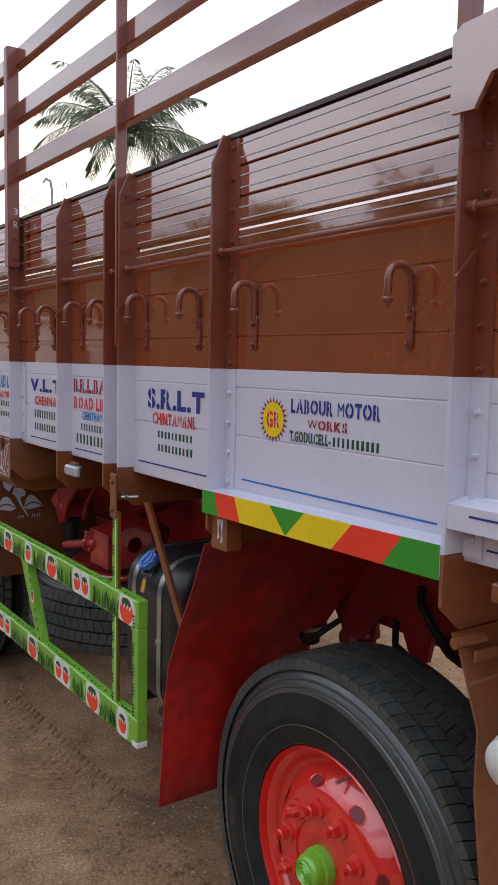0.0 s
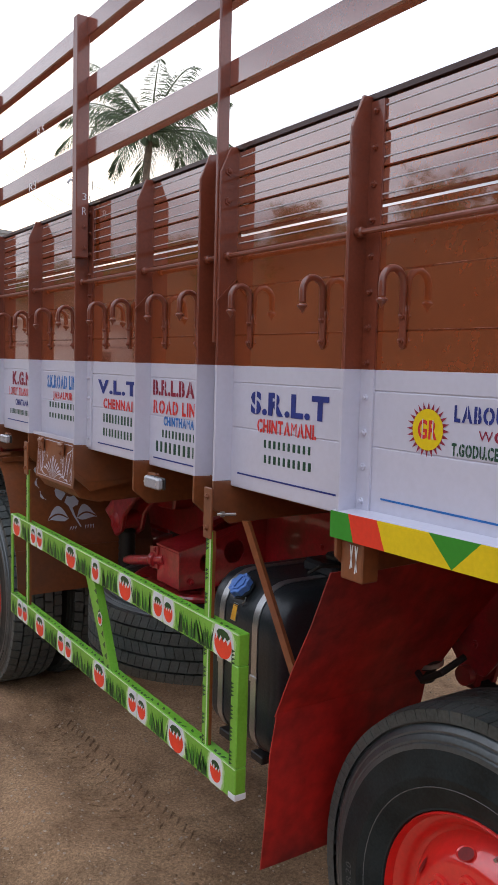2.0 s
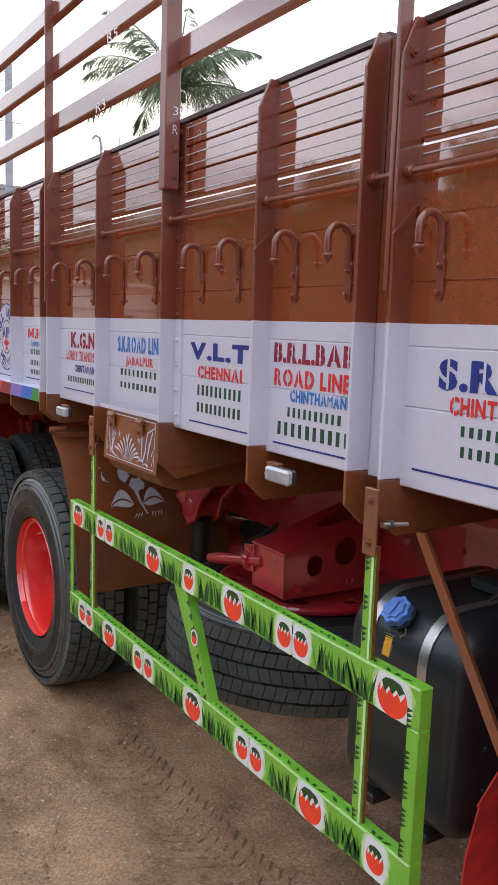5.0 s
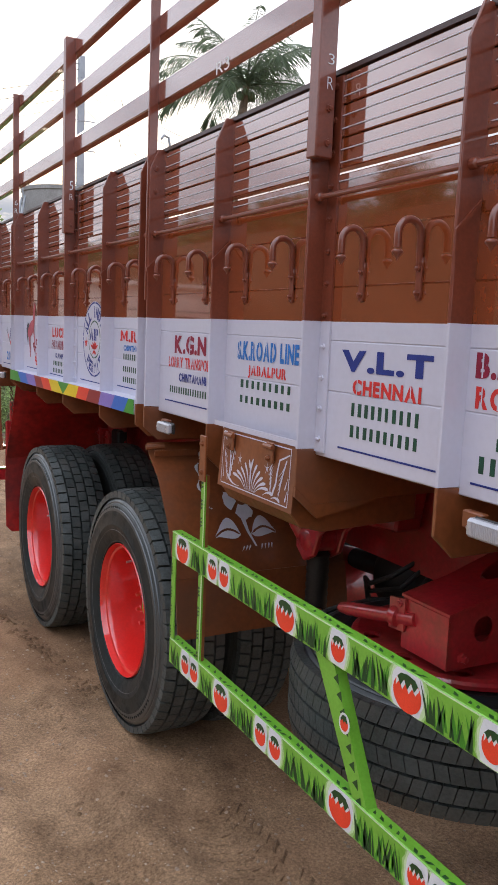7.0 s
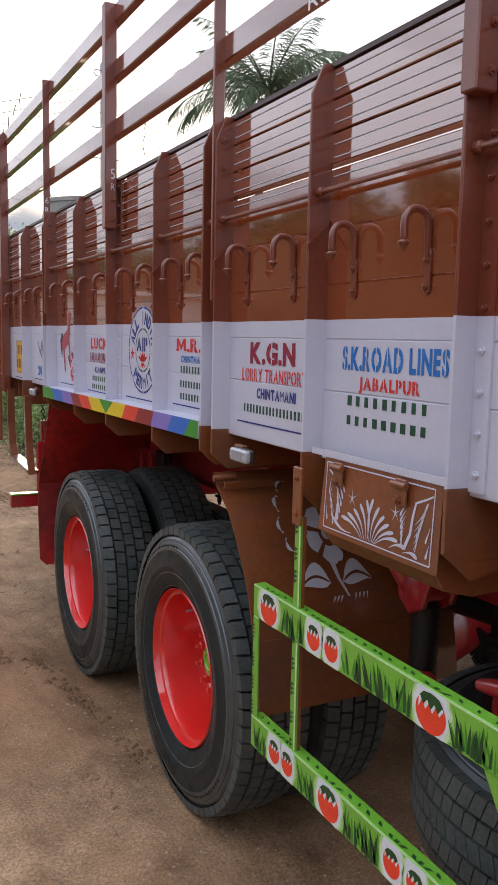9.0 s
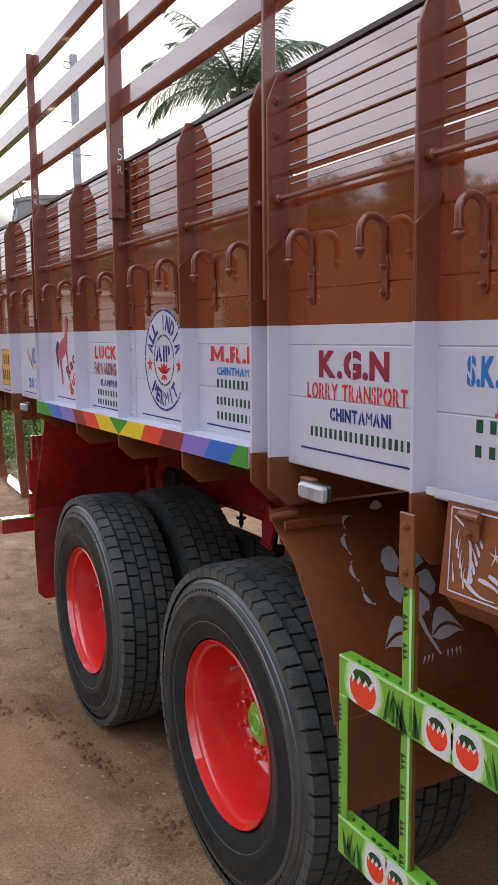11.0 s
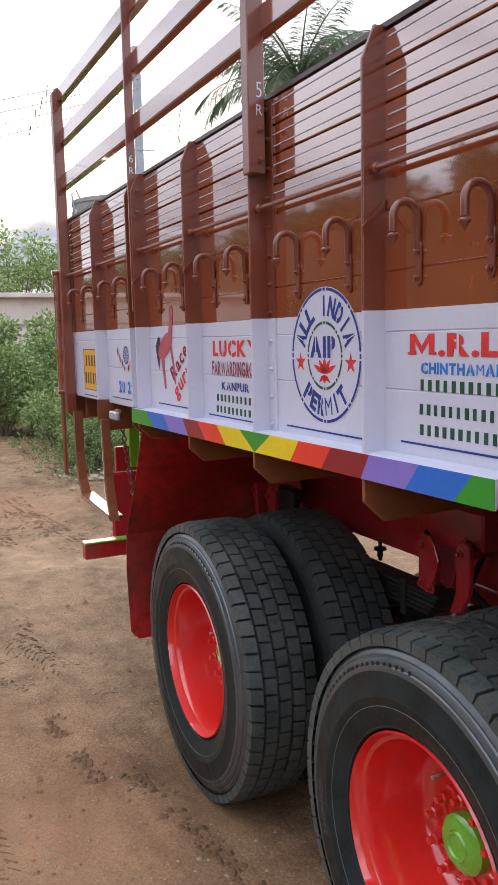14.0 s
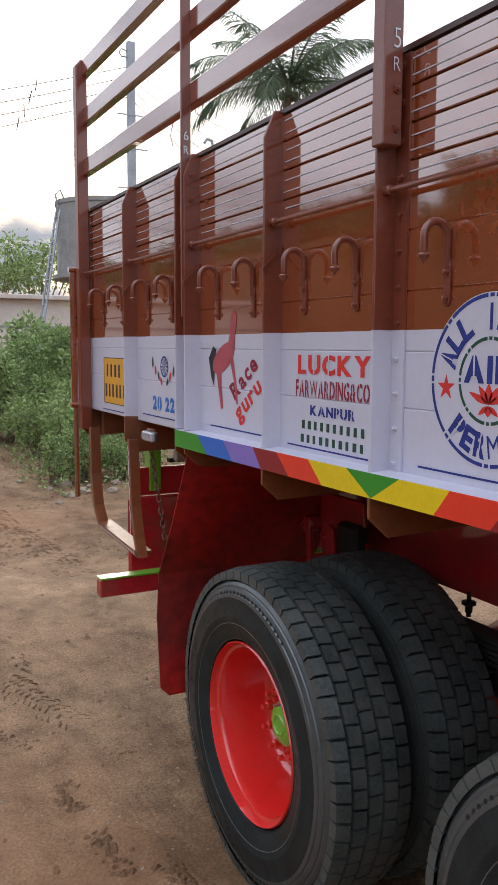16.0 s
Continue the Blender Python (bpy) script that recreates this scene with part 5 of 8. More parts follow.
bm = bmesh.new()
prism(bm, tank_outline(), "y", 2.52, 2.905)
caps = [f for f in bm.faces if len(f.verts) > 8]
bmesh.ops.bevel(bm, geom=list({e for f in caps for e in f.edges}), offset=0.045, segments=4, profile=0.5, affect="EDGES")
part("tank_body", bm, PLASTIC, tank, smooth=True)
for y in (2.630, 2.815):
    bm = bmesh.new()
    outer, inner = tank_outline(0.004)[:16], tank_outline(0.001)[:16]
    rings = [[bm.verts.new(p) for p in ((xo, y - 0.014, zo), (xo, y + 0.014, zo), (xi, y + 0.014, zi), (xi, y - 0.014, zi))] for (xo, zo), (xi, zi) in zip([(1.75, 1.094)] + outer, [(1.75, 1.091)] + inner)]
    for p, q in zip(rings, rings[1:]):
        for k in range(4):
            bm.faces.new((p[k], p[(k + 1) % 4], q[(k + 1) % 4], q[k]))
    bmesh.ops.recalc_face_normals(bm, faces=bm.faces[:])
    part("strap", bm, STEEL, tank, "bare steel strap", smooth=True)
    bm = bmesh.new()
    box(bm, 1.322, 1.329, y - 0.018, y + 0.018, 0.80, 0.82, 0.002)
    part("strap_buckle", bm, STEEL, tank)
cap = pose(1.362, 2.735, 1.046, 0, -42, 0)
bm = bmesh.new()
lathe(bm, ((0.030, -0.03), (0.030, 0.010), (0.041, 0.014), (0.042, 0.019), (0.030, 0.020)), 32, 0, "z")
o = part("filler_neck", bm, PLASTIC, tank, smooth=True)
o.matrix_basis = cap
bm = bmesh.new()
pts = []
for k in range(64):
    a = 2 * math.pi * k / 64
    r = 0.037 + 0.0032 * math.cos(8 * a)
    pts.append((r * math.cos(a), r * math.sin(a)))
prism(bm, pts, "z", 0.020, 0.042, bevel=0.002)
prism(bm, [(0.70 * x, 0.70 * y) for x, y in pts], "z", 0.0422, 0.046)
prism(bm, [(-0.020, -0.004), (0.020, -0.004), (0.020, 0.004), (-0.020, 0.004)], "z", 0.0462, 0.051)
o = part("filler_cap", bm, BLUE_CAP, tank, "blue ribbed filler cap")
o.matrix_basis = cap
bm = bmesh.new()
tube(bm, [(1.338, 2.700, 1.040), (1.328, 2.690, 1.030), (1.330, 2.705, 1.020), (1.336, 2.715, 1.012)], 0.0022, 6)
part("cap_chain", bm, STEEL, tank)
bm = bmesh.new()
slab(bm, [[(1.3285, 2.735, 0.955), (1.3285, 2.765, 0.955)], [(1.340, 2.735, 1.008), (1.340, 2.765, 1.008)]], (-0.003, 0, 0.001))
part("metal_tag", bm, STEEL, tank, "small metal plate with a yellow sticker")
bm = bmesh.new()
slab(bm, [[(1.3250, 2.738, 0.958), (1.3250, 2.762, 0.958)], [(1.3355, 2.738, 1.004), (1.3355, 2.762, 1.004)]], (-0.0006, 0, 0.0002))
part("tag_sticker", bm, PLATE_YELLOW, tank)
bm = bmesh.new()
box(bm, 1.55, 1.66, 2.5165, 2.5192, 0.94, 0.965)
part("sticker", bm, GUARD_WHITE, tank)
for z in (0.70, 0.80, 0.90):
    bm = bmesh.new()
    box(bm, 1.42, 1.74, 2.514, 2.522, z, z + 0.012, 0.003)
    part("moulded_rib", bm, PLASTIC, tank)
for y in (2.630, 2.815):
    bm = bmesh.new()
    box(bm, 1.345, 1.9, y - 0.03, y + 0.03, 0.548, 0.5725, 0.003)
    part("tank_shelf", bm, DARK, tank)
bm = bmesh.new()
box(bm, 1.58, 1.74, 2.58, 2.74, 1.088, 1.13, 0.01)
box(bm, 1.62, 1.70, 2.62, 2.68, 1.13, 1.155, 0.008)
part("sender_unit", bm, PLASTIC, tank)
bm = bmesh.new()
tube(bm, [(1.48, 2.58, 1.125), (1.50, 2.55, 1.15), (1.58, 2.52, 1.15), (1.70, 2.50, 1.11), (1.78, 2.49, 1.02)], 0.006, 8)
part("breather_hose", bm, DARK, tank, smooth=True)
# struts that brace the bed
for x0, y0, z0, x1, y1, z1 in ((1.25, 2.60, 1.30, 1.255, 2.34, 0.905), (1.80, 2.45, 1.28, 1.80, 2.30, 0.95)):
    bm = bmesh.new()
    slab(bm, [[(x0, y0, z0), (x0 + 0.006, y0 - 0.022, z0)], [(x1, y1, z1), (x1 + 0.006, y1 - 0.022, z1)]], (0.014, 0.006, 0))
    part("strut", bm, BROWN_DULL, truck)
for y, z in ((2.628, 1.318),):
    bm = bmesh.new()
    tube(bm, [(1.185, y, z), (1.235, y - 0.02, z)], 0.0045, 8)
    lathe(bm, ((0.0, -0.006), (0.009, -0.005), (0.009, 0.005), (0.0, 0.006)), 6, 0, "x", (1.20, y - 0.004, z))
    part("stud", bm, STEEL, truck)

# ---- tool box with its painted flap ----
tool = empty("tool_box", truck)
tool["label"] = "brown tool box with white brush ornament"
bm = bmesh.new()
prism(bm, ((1.200, 1.392), (1.62, 1.392), (1.62, 1.185), (1.30, 1.172), (1.225, 1.192), (1.192, 1.236)), "y", 3.735, 4.150, bevel=0.003)
part("box_body", bm, BROWN_DULL, tool)
bm = bmesh.new()
slab(bm, [[(1.186, 3.716, 1.234), (1.186, 4.154, 1.234)], [(1.194, 3.716, 1.411), (1.194, 4.142, 1.411)]], (0.004, 0, 0))
part("box_flap", bm, BROWN_DULL, tool)
bm = bmesh.new()
prism(bm, ((XF + 0.013, 1.4135), (XF + 0.013, 1.428), (XF + 0.017, 1.428), (XF + 0.017, 1.4135)), "y", 3.712, 4.200)
part("box_ledge", bm, WHITE, tool)


def flap_x(z):
    return 1.186 + 0.008 * (z - 1.234) / 0.177 - 0.0012


def stroke(bm, pts, w0, w1):
    """A brush stroke on the flap, through (y, z) points, from width w0 to w1."""
    prev = None
    for i, (y, z) in enumerate(pts):
        a, b = pts[max(0, i - 1)], pts[min(len(pts) - 1, i + 1)]
        d = Vector((b[0] - a[0], b[1] - a[1])).normalized()
        w = w0 + (w1 - w0) * i / (len(pts) - 1)
        p, q = (y - d.y * w, z + d.x * w), (y + d.y * w, z - d.x * w)
        cur = [bm.verts.new((flap_x(zz), yy, zz)) for yy, zz in (p, q)]
        if prev:
            f = bm.faces.new((prev[0], prev[1], cur[1], cur[0]))
            f.normal_update()
            if f.normal.x > 0:
                f.normal_flip()
        prev = cur


FY0, FY1, FZ0, FZ1 = 3.738, 4.130, 1.247, 1.402


def on_flap(u, v):
    return FY1 + (FY0 - FY1) * u, FZ0 + (FZ1 - FZ0) * v


def petal_stroke(bm, u0, v0, u1, v1, fat, bend=0.0):
    """A tear-shaped brush mark, thin at its start and round at its end."""
    (ya, za), (yb, zb) = on_flap(u0, v0), on_flap(u1, v1)
    n = 7
    d = Vector((yb - ya, zb - za))
    nrm = Vector((-d.y, d.x)).normalized()
    mid = [Vector((ya, za)) + d * (k / n) + nrm * bend * math.sin(math.pi * k / n) * d.length for k in range(n + 1)]
    wid = [fat * (0.12 + 0.88 * (k / n) ** 1.6) if k < n else fat * 0.45 for k in range(n + 1)]
    left = [p + nrm * w for p, w in zip(mid, wid)]
    right = [p - nrm * w for p, w in zip(mid, wid)]
    for k in range(n):
        q = (left[k], left[k + 1], right[k + 1], right[k])
        f = bm.faces.new([bm.verts.new((flap_x(p.y), p.x, p.y)) for p in q])
        f.normal_update()
        if f.normal.x > 0:
            f.normal_flip()


bm = bmesh.new()
for a, b in (((0, 0), (1, 0)), ((0, 1), (1, 1)), ((0, 0), (0, 1)), ((1, 0), (1, 1))):
    stroke(bm, [on_flap(*a), on_flap(*b)], 0.0016, 0.0016)
for u, v in ((0.49, 0.64), (0.43, 0.60), (0.37, 0.52), (0.31, 0.42), (0.25, 0.33), (0.19, 0.25), (0.55, 0.55), (0.60, 0.45), (0.645, 0.36), (0.69, 0.27), (0.73, 0.18)):
    petal_stroke(bm, 0.47 + 0.25 * (u - 0.48), 0.03, u, v, 0.0062, 0.10 if u < 0.47 else -0.10)
for u, v, w, t in ((0.30, 0.05, 0.10, 0.19), (0.66, 0.05, 0.80, 0.12), (0.78, 0.05, 0.90, 0.05)):
    petal_stroke(bm, u, v, w, t, 0.0065, -0.12)
# drooping sprays at both ends
stroke(bm, [on_flap(*p) for p in ((0.02, 0.90), (0.09, 0.80), (0.13, 0.62), (0.14, 0.40), (0.13, 0.16))], 0.0018, 0.0042)
stroke(bm, [on_flap(*p) for p in ((0.99, 0.90), (0.93, 0.83), (0.86, 0.76), (0.84, 0.55), (0.83, 0.34), (0.79, 0.12))], 0.0018, 0.0044)
for k in range(5):
    v = 0.78 - 0.11 * k
    petal_stroke(bm, 0.055 + 0.012 * k, v - 0.02, 0.045 + 0.014 * k, v - 0.26, 0.0034, 0.06)
    petal_stroke(bm, 0.125, v + 0.06, 0.205 - 0.014 * k, v - 0.17, 0.0044, -0.08)
for k in range(6):
    v = 0.70 - 0.085 * k
    petal_stroke(bm, 0.865, v - 0.22, 0.955 - 0.014 * k, v + 0.10, 0.0040, 0.08)
    petal_stroke(bm, 0.79 - 0.004 * k, v + 0.02, 0.735 + 0.006 * k, v - 0.17, 0.0040, 0.06)
petal_stroke(bm, 0.985, 0.50, 0.955, 0.28, 0.0036)
petal_stroke(bm, 0.985, 0.27, 0.965, 0.08, 0.0042)
petal_stroke(bm, 0.02, 0.36, 0.035, 0.12, 0.0034)
for u, v in ((0.285, 0.56), (0.695, 0.55)):
    for k in range(5):
        a = 2 * math.pi * k / 5 + 0.4
        petal_stroke(bm, u + 0.042 * math.cos(a), v + 0.13 * math.sin(a), u, v, 0.0022)
part("painted_ornament", bm, WHITE, tool, "white brush-stroke ornament")
for y in (3.835, 4.070):
    bm = bmesh.new()
    box(bm, 1.180, 1.1875, y - 0.018, y + 0.018, 1.352, 1.408, 0.002)
    bolt(bm, 1.180, y + 0.004, 1.364, 0.009)
    part("flap_hinge", bm, BROWN_DULL, tool)
    bm = bmesh.new()
    tube(bm, [(1.179, y - 0.022, 1.396), (1.179, y + 0.026, 1.396)], 0.0075, 10)
    part("hinge_barrel", bm, BROWN_DULL, tool, smooth=True)
# gusset beside the box
bm = bmesh.new()
prism(bm, ((1.180, 1.405), (1.56, 1.395), (1.44, 1.262), (1.25, 1.225), (1.180, 1.285)), "y", 3.690, 3.700)
part("gusset", bm, BROWN_DULL, truck)

# ---- springs, hangers, brakes and pipes ----
def hanger(x, y, z):
    e = empty("spring_hanger", truck, pose(x, y, z))
    bm = bmesh.new()
    prism(bm, ((-0.07, 0.14), (0.10, 0.14), (0.06, 0.0), (0.03, -0.14), (-0.03, -0.14), (-0.06, -0.02)), "x", -0.045, -0.028)
    part("hanger_plate", bm, MAROON, e)
    bm = bmesh.new()
    prism(bm, ((-0.07, 0.14), (0.10, 0.14), (0.06, 0.0), (0.03, -0.14), (-0.03, -0.14), (-0.06, -0.02)), "x", 0.028, 0.045)
    part("hanger_plate", bm, MAROON, e)
    bm = bmesh.new()
    tube(bm, [(-0.07, 0, -0.10), (0.07, 0, -0.10)], 0.03, 14)
    part("hanger_pin", bm, MAROON, e, smooth=True)
    bm = bmesh.new()
    tube(bm, [(-0.062, 0.03, 0.06), (0.06, 0.03, 0.06)], 0.018, 8)
    part("hanger_bolt", bm, MAROON, e, smooth=True)
    return e


h1 = hanger(1.93, 4.68, 0.93)
for y in (7.12, 1.15, 2.30):
    copy_thing(h1, pose(1.93, y, 0.93))
for y0, y1, ym in ((4.66, 5.78, RY1), (6.00, 7.20, RY2), (1.16, 2.30, FY)):
    sp = empty("leaf_spring", truck)
    for k in range(9):
        half = (y1 - y0) / 2 * (1 - 0.09 * k)
        yc = (y0 + y1) / 2
        bm = bmesh.new()
        rows = []
        for j in range(9):
            u = -1 + 2 * j / 8
            rows.append([(1.885, yc + u * half, 0.72 - 0.016 * k + 0.09 * (u * half / ((y1 - y0) / 2)) ** 2), (1.965, yc + u * half, 0.72 - 0.016 * k + 0.09 * (u * half / ((y1 - y0) / 2)) ** 2)])
        slab(bm, rows, (0, 0, -0.013))
        part("leaf", bm, DARK, sp)
    for dy in (-0.06, 0.06):
        bm = bmesh.new()
        tube(bm, [(1.875, ym + dy, 0.52), (1.875, ym + dy, 0.76), (1.975, ym + dy, 0.76), (1.975, ym + dy, 0.52)], 0.011, 8)
        part("u_bolt", bm, DARK, sp)
for y in (RY1 - 0.30, RY2 - 0.28, FY + 0.42):
    bm = bmesh.new()
    lathe(bm, ((0.0, -0.09), (0.05, -0.088), (0.082, -0.06), (0.086, 0.0), (0.082, 0.05), (0.06, 0.085), (0.02, 0.09), (0.02, 0.15)), 24, 0, "y", (2.06, y, 0.62))
    part("brake_chamber", bm, DARK, truck, smooth=True)
for y in (0.5, 1.25, 2.9, 4.35, 5.93, 7.35):
    bm = bmesh.new()
    box(bm, 1.96, 2.86, y - 0.04, y + 0.04, 1.02, 1.22, 0.006)
    part("cross_member", bm, MAROON, truck)
bm = bmesh.new()
tube(bm, [(XC, 0.3, 0.86), (XC, 2.7, 0.80), (XC, 5.1, 0.62)], 0.05, 16)
part("prop_shaft", bm, DARK, truck, smooth=True)
bm = bmesh.new()
tube(bm, [(XC, RY1, 0.60), (XC, RY2, 0.60)], 0.045, 14)
part("prop_shaft", bm, MAROON, truck, smooth=True)
# mounting plates on the chassis over the front wheel
for y, z in ((1.55, 1.02), (1.35, 1.05), (2.02, 1.0)):
    bm = bmesh.new()
    prism(bm, ((y - 0.09, z + 0.16), (y + 0.09, z + 0.16), (y + 0.07, z - 0.06), (y + 0.02, z - 0.16), (y - 0.05, z - 0.16), (y - 0.08, z - 0.04)), "x", 1.905, 1.925)
    bolt(bm, 1.905, y - 0.03, z + 0.07, 0.014)
    bolt(bm, 1.905, y + 0.04, z + 0.02, 0.014)
    bolt(bm, 1.905, y - 0.01, z - 0.07, 0.014)
    part("chassis_bracket", bm, MAROON, truck)
for k in range(34):
    bm = bmesh.new()
    bolt(bm, 1.95, 0.4 + 0.225 * k + random.uniform(-0.02, 0.02), 1.05 + 0.12 * (k % 2), 0.012)
    part("chassis_rivet", bm, MAROON, truck)
for pts, r in (([(1.93, 1.62, 1.0), (1.90, 1.60, 0.90), (1.86, 1.55, 0.83), (1.80, 1.50, 0.80)], 0.009), ([(1.93, 1.62, 1.01), (1.88, 1.50, 0.955), (1.86, 1.38, 0.925), (1.86, 1.2, 0.925)], 0.009), ([(1.92, 2.12, 0.98), (1.90, 2.10, 0.86), (1.95, 2.05, 0.80)], 0.012), ([(1.93, 5.75, 1.0), (1.91, 5.80, 0.86), (1.95, 5.70, 0.78)], 0.012), ([(1.93, 6.05, 1.0), (1.90, 6.02, 0.93), (1.92, 5.98, 0.90), (1.92, 6.0, 0.82)], 0.010)):
    bm = bmesh.new()
    tube(bm, pts, r, 8)
    part("air_hose", bm, DARK, truck, smooth=True)
bm = bmesh.new()
tube(bm, [(1.99, 1.1, 1.13), (1.985, 2.4, 1.12), (1.985, 4.5, 1.13), (1.985, 7.4, 1.12)], 0.011, 8)
part("air_pipe", bm, DARK, truck, smooth=True)

# stabiliser arm and dampers ahead of the rear wheels
arm = empty("stabiliser_arm", truck)
bm = bmesh.new()
tube(bm, [(1.95, 4.22, 1.12), (1.82, 4.36, 1.10), (1.73, 4.45, 1.05), (1.70, 4.49, 0.985), (1.72, 4.46, 0.93)], [0.045, 0.042, 0.034, 0.036, 0.028], 14)
part("arm", bm, MAROON, arm, smooth=True)
for x in (1.690, 1.800):
    bm = bmesh.new()
    prism(bm, ((4.46, 1.075), (4.495, 1.01), (4.485, 0.905), (4.43, 0.862), (4.37, 0.895), (4.335, 0.985), (4.25, 1.055), (4.19, 1.10), (4.20, 1.17), (4.36, 1.145)), "x", x, x + 0.026, 0, 0.006)
    bolt(bm, x, 4.43, 0.925, 0.020)
    bolt(bm, x, 4.28, 1.105, 0.015)
    part("arm_cheek", bm, MAROON, arm)
bm = bmesh.new()
lathe(bm, ((0.0, -0.085), (0.03, -0.084), (0.050, -0.070), (0.052, 0.06), (0.03, 0.07), (0.0, 0.072)), 22, 0, "x", (1.765, 4.425, 0.945))
part("bush", bm, MAROON, arm, smooth=True)
bm = bmesh.new()
prism(bm, ((4.05, 1.20), (4.40, 1.20), (4.36, 1.09), (4.24, 1.03), (4.08, 1.04)), "x", 1.83, 1.945, 0, 0.010)
part("arm_bracket", bm, MAROON, arm)
# drum added behind the arm to darken the gap, no known part
bm = bmesh.new()
lathe(bm, ((0.0, 1.97), (0.10, 1.972), (0.128, 1.99), (0.132, 2.02), (0.132, 2.60), (0.10, 2.64), (0.0, 2.642)), 28, 0, "x", (0, 4.26, 0.80))
part("air_tank", bm, DARK, truck, smooth=True)
bm = bmesh.new()
prof = [(0.0, 0.935), (0.030, 0.933)]
for k in range(8):
    prof += [(0.044, 0.915 - 0.030 * k), (0.041, 0.900 - 0.030 * k)]
lathe(bm, prof + [(0.036, 0.66), (0.0, 0.655)], 18, 0, "z", (1.755, 4.425, -0.03))
part("damper", bm, DARK, arm, "black ribbed rubber boot", smooth=True)
bm = bmesh.new()
lathe(bm, ((0.0, -0.02), (0.055, -0.018), (0.070, 0.0), (0.070, 0.05), (0.05, 0.065), (0.0, 0.066)), 22, 0, "x", (1.70, 4.40, 0.62))
part("lower_bush", bm, MAROON, arm, smooth=True)
for k in range(4):
    bm = bmesh.new()
    tube(bm, [(1.97, 4.10 - 0.03 * k, 0.93 - 0.02 * k), (1.90, 4.16 - 0.05 * k, 0.86 - 0.03 * k), (1.91, 4.3, 0.79 - 0.03 * k), (2.00, 4.45, 0.76)], 0.009, 8)
    part("air_hose", bm, DARK, truck, smooth=True)

# spring shackles and their bracket between the wheels
def shackle_bolt(e, x, y, z, r):
    bm = bmesh.new()
    lathe(bm, ((0.0, -0.020), (r * 0.55, -0.019), (r * 0.6, -0.010), (r, -0.009), (r, -0.003), (r * 1.6, -0.002), (r * 1.6, 0.002)), 14, 0, "x", (x, y, z))
    part("shackle_bolt", bm, MAROON, e, smooth=True)


link_a = empty("shackle", truck)
for x in (1.838, 1.925):
    bm = bmesh.new()
    prism(bm, ((5.978, 1.015), (5.912, 1.022), (5.893, 0.995), (5.868, 0.942), (5.893, 0.868), (5.908, 0.831), (5.935, 0.822), (5.973, 0.838)), "x", x, x + 0.014, 0, 0.003)
    part("shackle_plate", bm, MAROON, link_a)
for y, z, r in ((5.952, 0.985, 0.013), (5.950, 0.852, 0.013), (5.905, 0.845, 0.012)):
    shackle_bolt(link_a, 1.838, y, z, r)
link_b = empty("shackle", truck)
bm = bmesh.new()
prism(bm, ((5.785, 1.005), (5.770, 1.030), (5.742, 1.038), (5.722, 1.028), (5.712, 0.943), (5.717, 0.870), (5.757, 0.802), (5.812, 0.790), (5.781, 0.868)), "x", 1.838, 1.856, 0, 0.004)
part("shackle_plate", bm, MAROON, link_b)
shackle_bolt(link_b, 1.838, 5.757, 0.995, 0.014)
bm = bmesh.new()
tube(bm, [(1.84, 5.757, 0.995), (1.95, 5.757, 0.995)], 0.024, 14)
part("shackle_pin", bm, MAROON, link_b, smooth=True)
bm = bmesh.new()
prism(bm, ((6.00, 1.13), (5.70, 1.13), (5.70, 1.00), (5.775, 1.035), (5.83, 0.985), (5.90, 0.985), (5.985, 1.02)), "x", 1.875, 1.948, 0, 0.008)
part("shackle_bracket", bm, MAROON, truck)
# rearmost shackle, its hanger plate and a dark block beside the mudflap
link_c = empty("shackle", truck)
bm = bmesh.new()
prism(bm, ((7.085, 1.13), (6.80, 1.13), (6.78, 0.93), (6.98, 0.88), (7.10, 0.96)), "x", 1.825, 1.843, 0, 0.003)
part("hanger_plate", bm, MAROON, link_c)
bm = bmesh.new()
prism(bm, ((7.132, 1.000), (7.122, 1.024), (7.104, 1.031), (7.086, 1.020), (7.078, 0.990), (7.058, 0.800), (7.086, 0.795), (7.110, 0.955), (7.128, 0.975)), "x", 1.765, 1.783, 0, 0.003)
part("shackle_plate", bm, MAROON, link_c)
bm = bmesh.new()
tube(bm, [(1.78, 7.106, 0.995), (1.85, 7.106, 0.995)], 0.030, 16)
part("shackle_pin", bm, MAROON, link_c, smooth=True)
bm = bmesh.new()
prism(bm, ((7.005, 0.985), (6.995, 1.020), (6.955, 1.025), (6.925, 1.010), (6.915, 0.880), (6.965, 0.865), (6.990, 0.915)), "x", 1.775, 1.792, 0, 0.003)
part("shackle_plate", bm, MAROON, link_c)
shackle_bolt(link_c, 1.765, 7.106, 0.995, 0.013)
shackle_bolt(link_c, 1.775, 6.982, 0.982, 0.010)
bm = bmesh.new()
box(bm, 1.785, 1.85, 6.785, 6.915, 0.925, 1.045, 0.012)
part("rubber_stop", bm, DARK, link_c, "dark block beside the shackle")
for y in (6.02, 6.07, 6.12):
    bolt_part(1.95, y, 0.985, MAROON, truck, "x", 0.013, "chassis_rivet")
for k in range(5):
    bm = bmesh.new()
    box(bm, 1.862, 1.945, 5.90 + 0.012 * k, 6.55, 0.800 - 0.017 * k, 0.813 - 0.017 * k, 0.002)
    part("spring_end", bm, DARK, truck)
bm = bmesh.new()
box(bm, 1.853, 1.861, 6.07, 6.10, 0.70, 0.83, 0.002)
part("spring_clip", bm, DARK, truck)
bm = bmesh.new()
tube(bm, [(1.95, 6.365, 0.90), (1.95, 6.365, 0.815)], 0.008, 8)
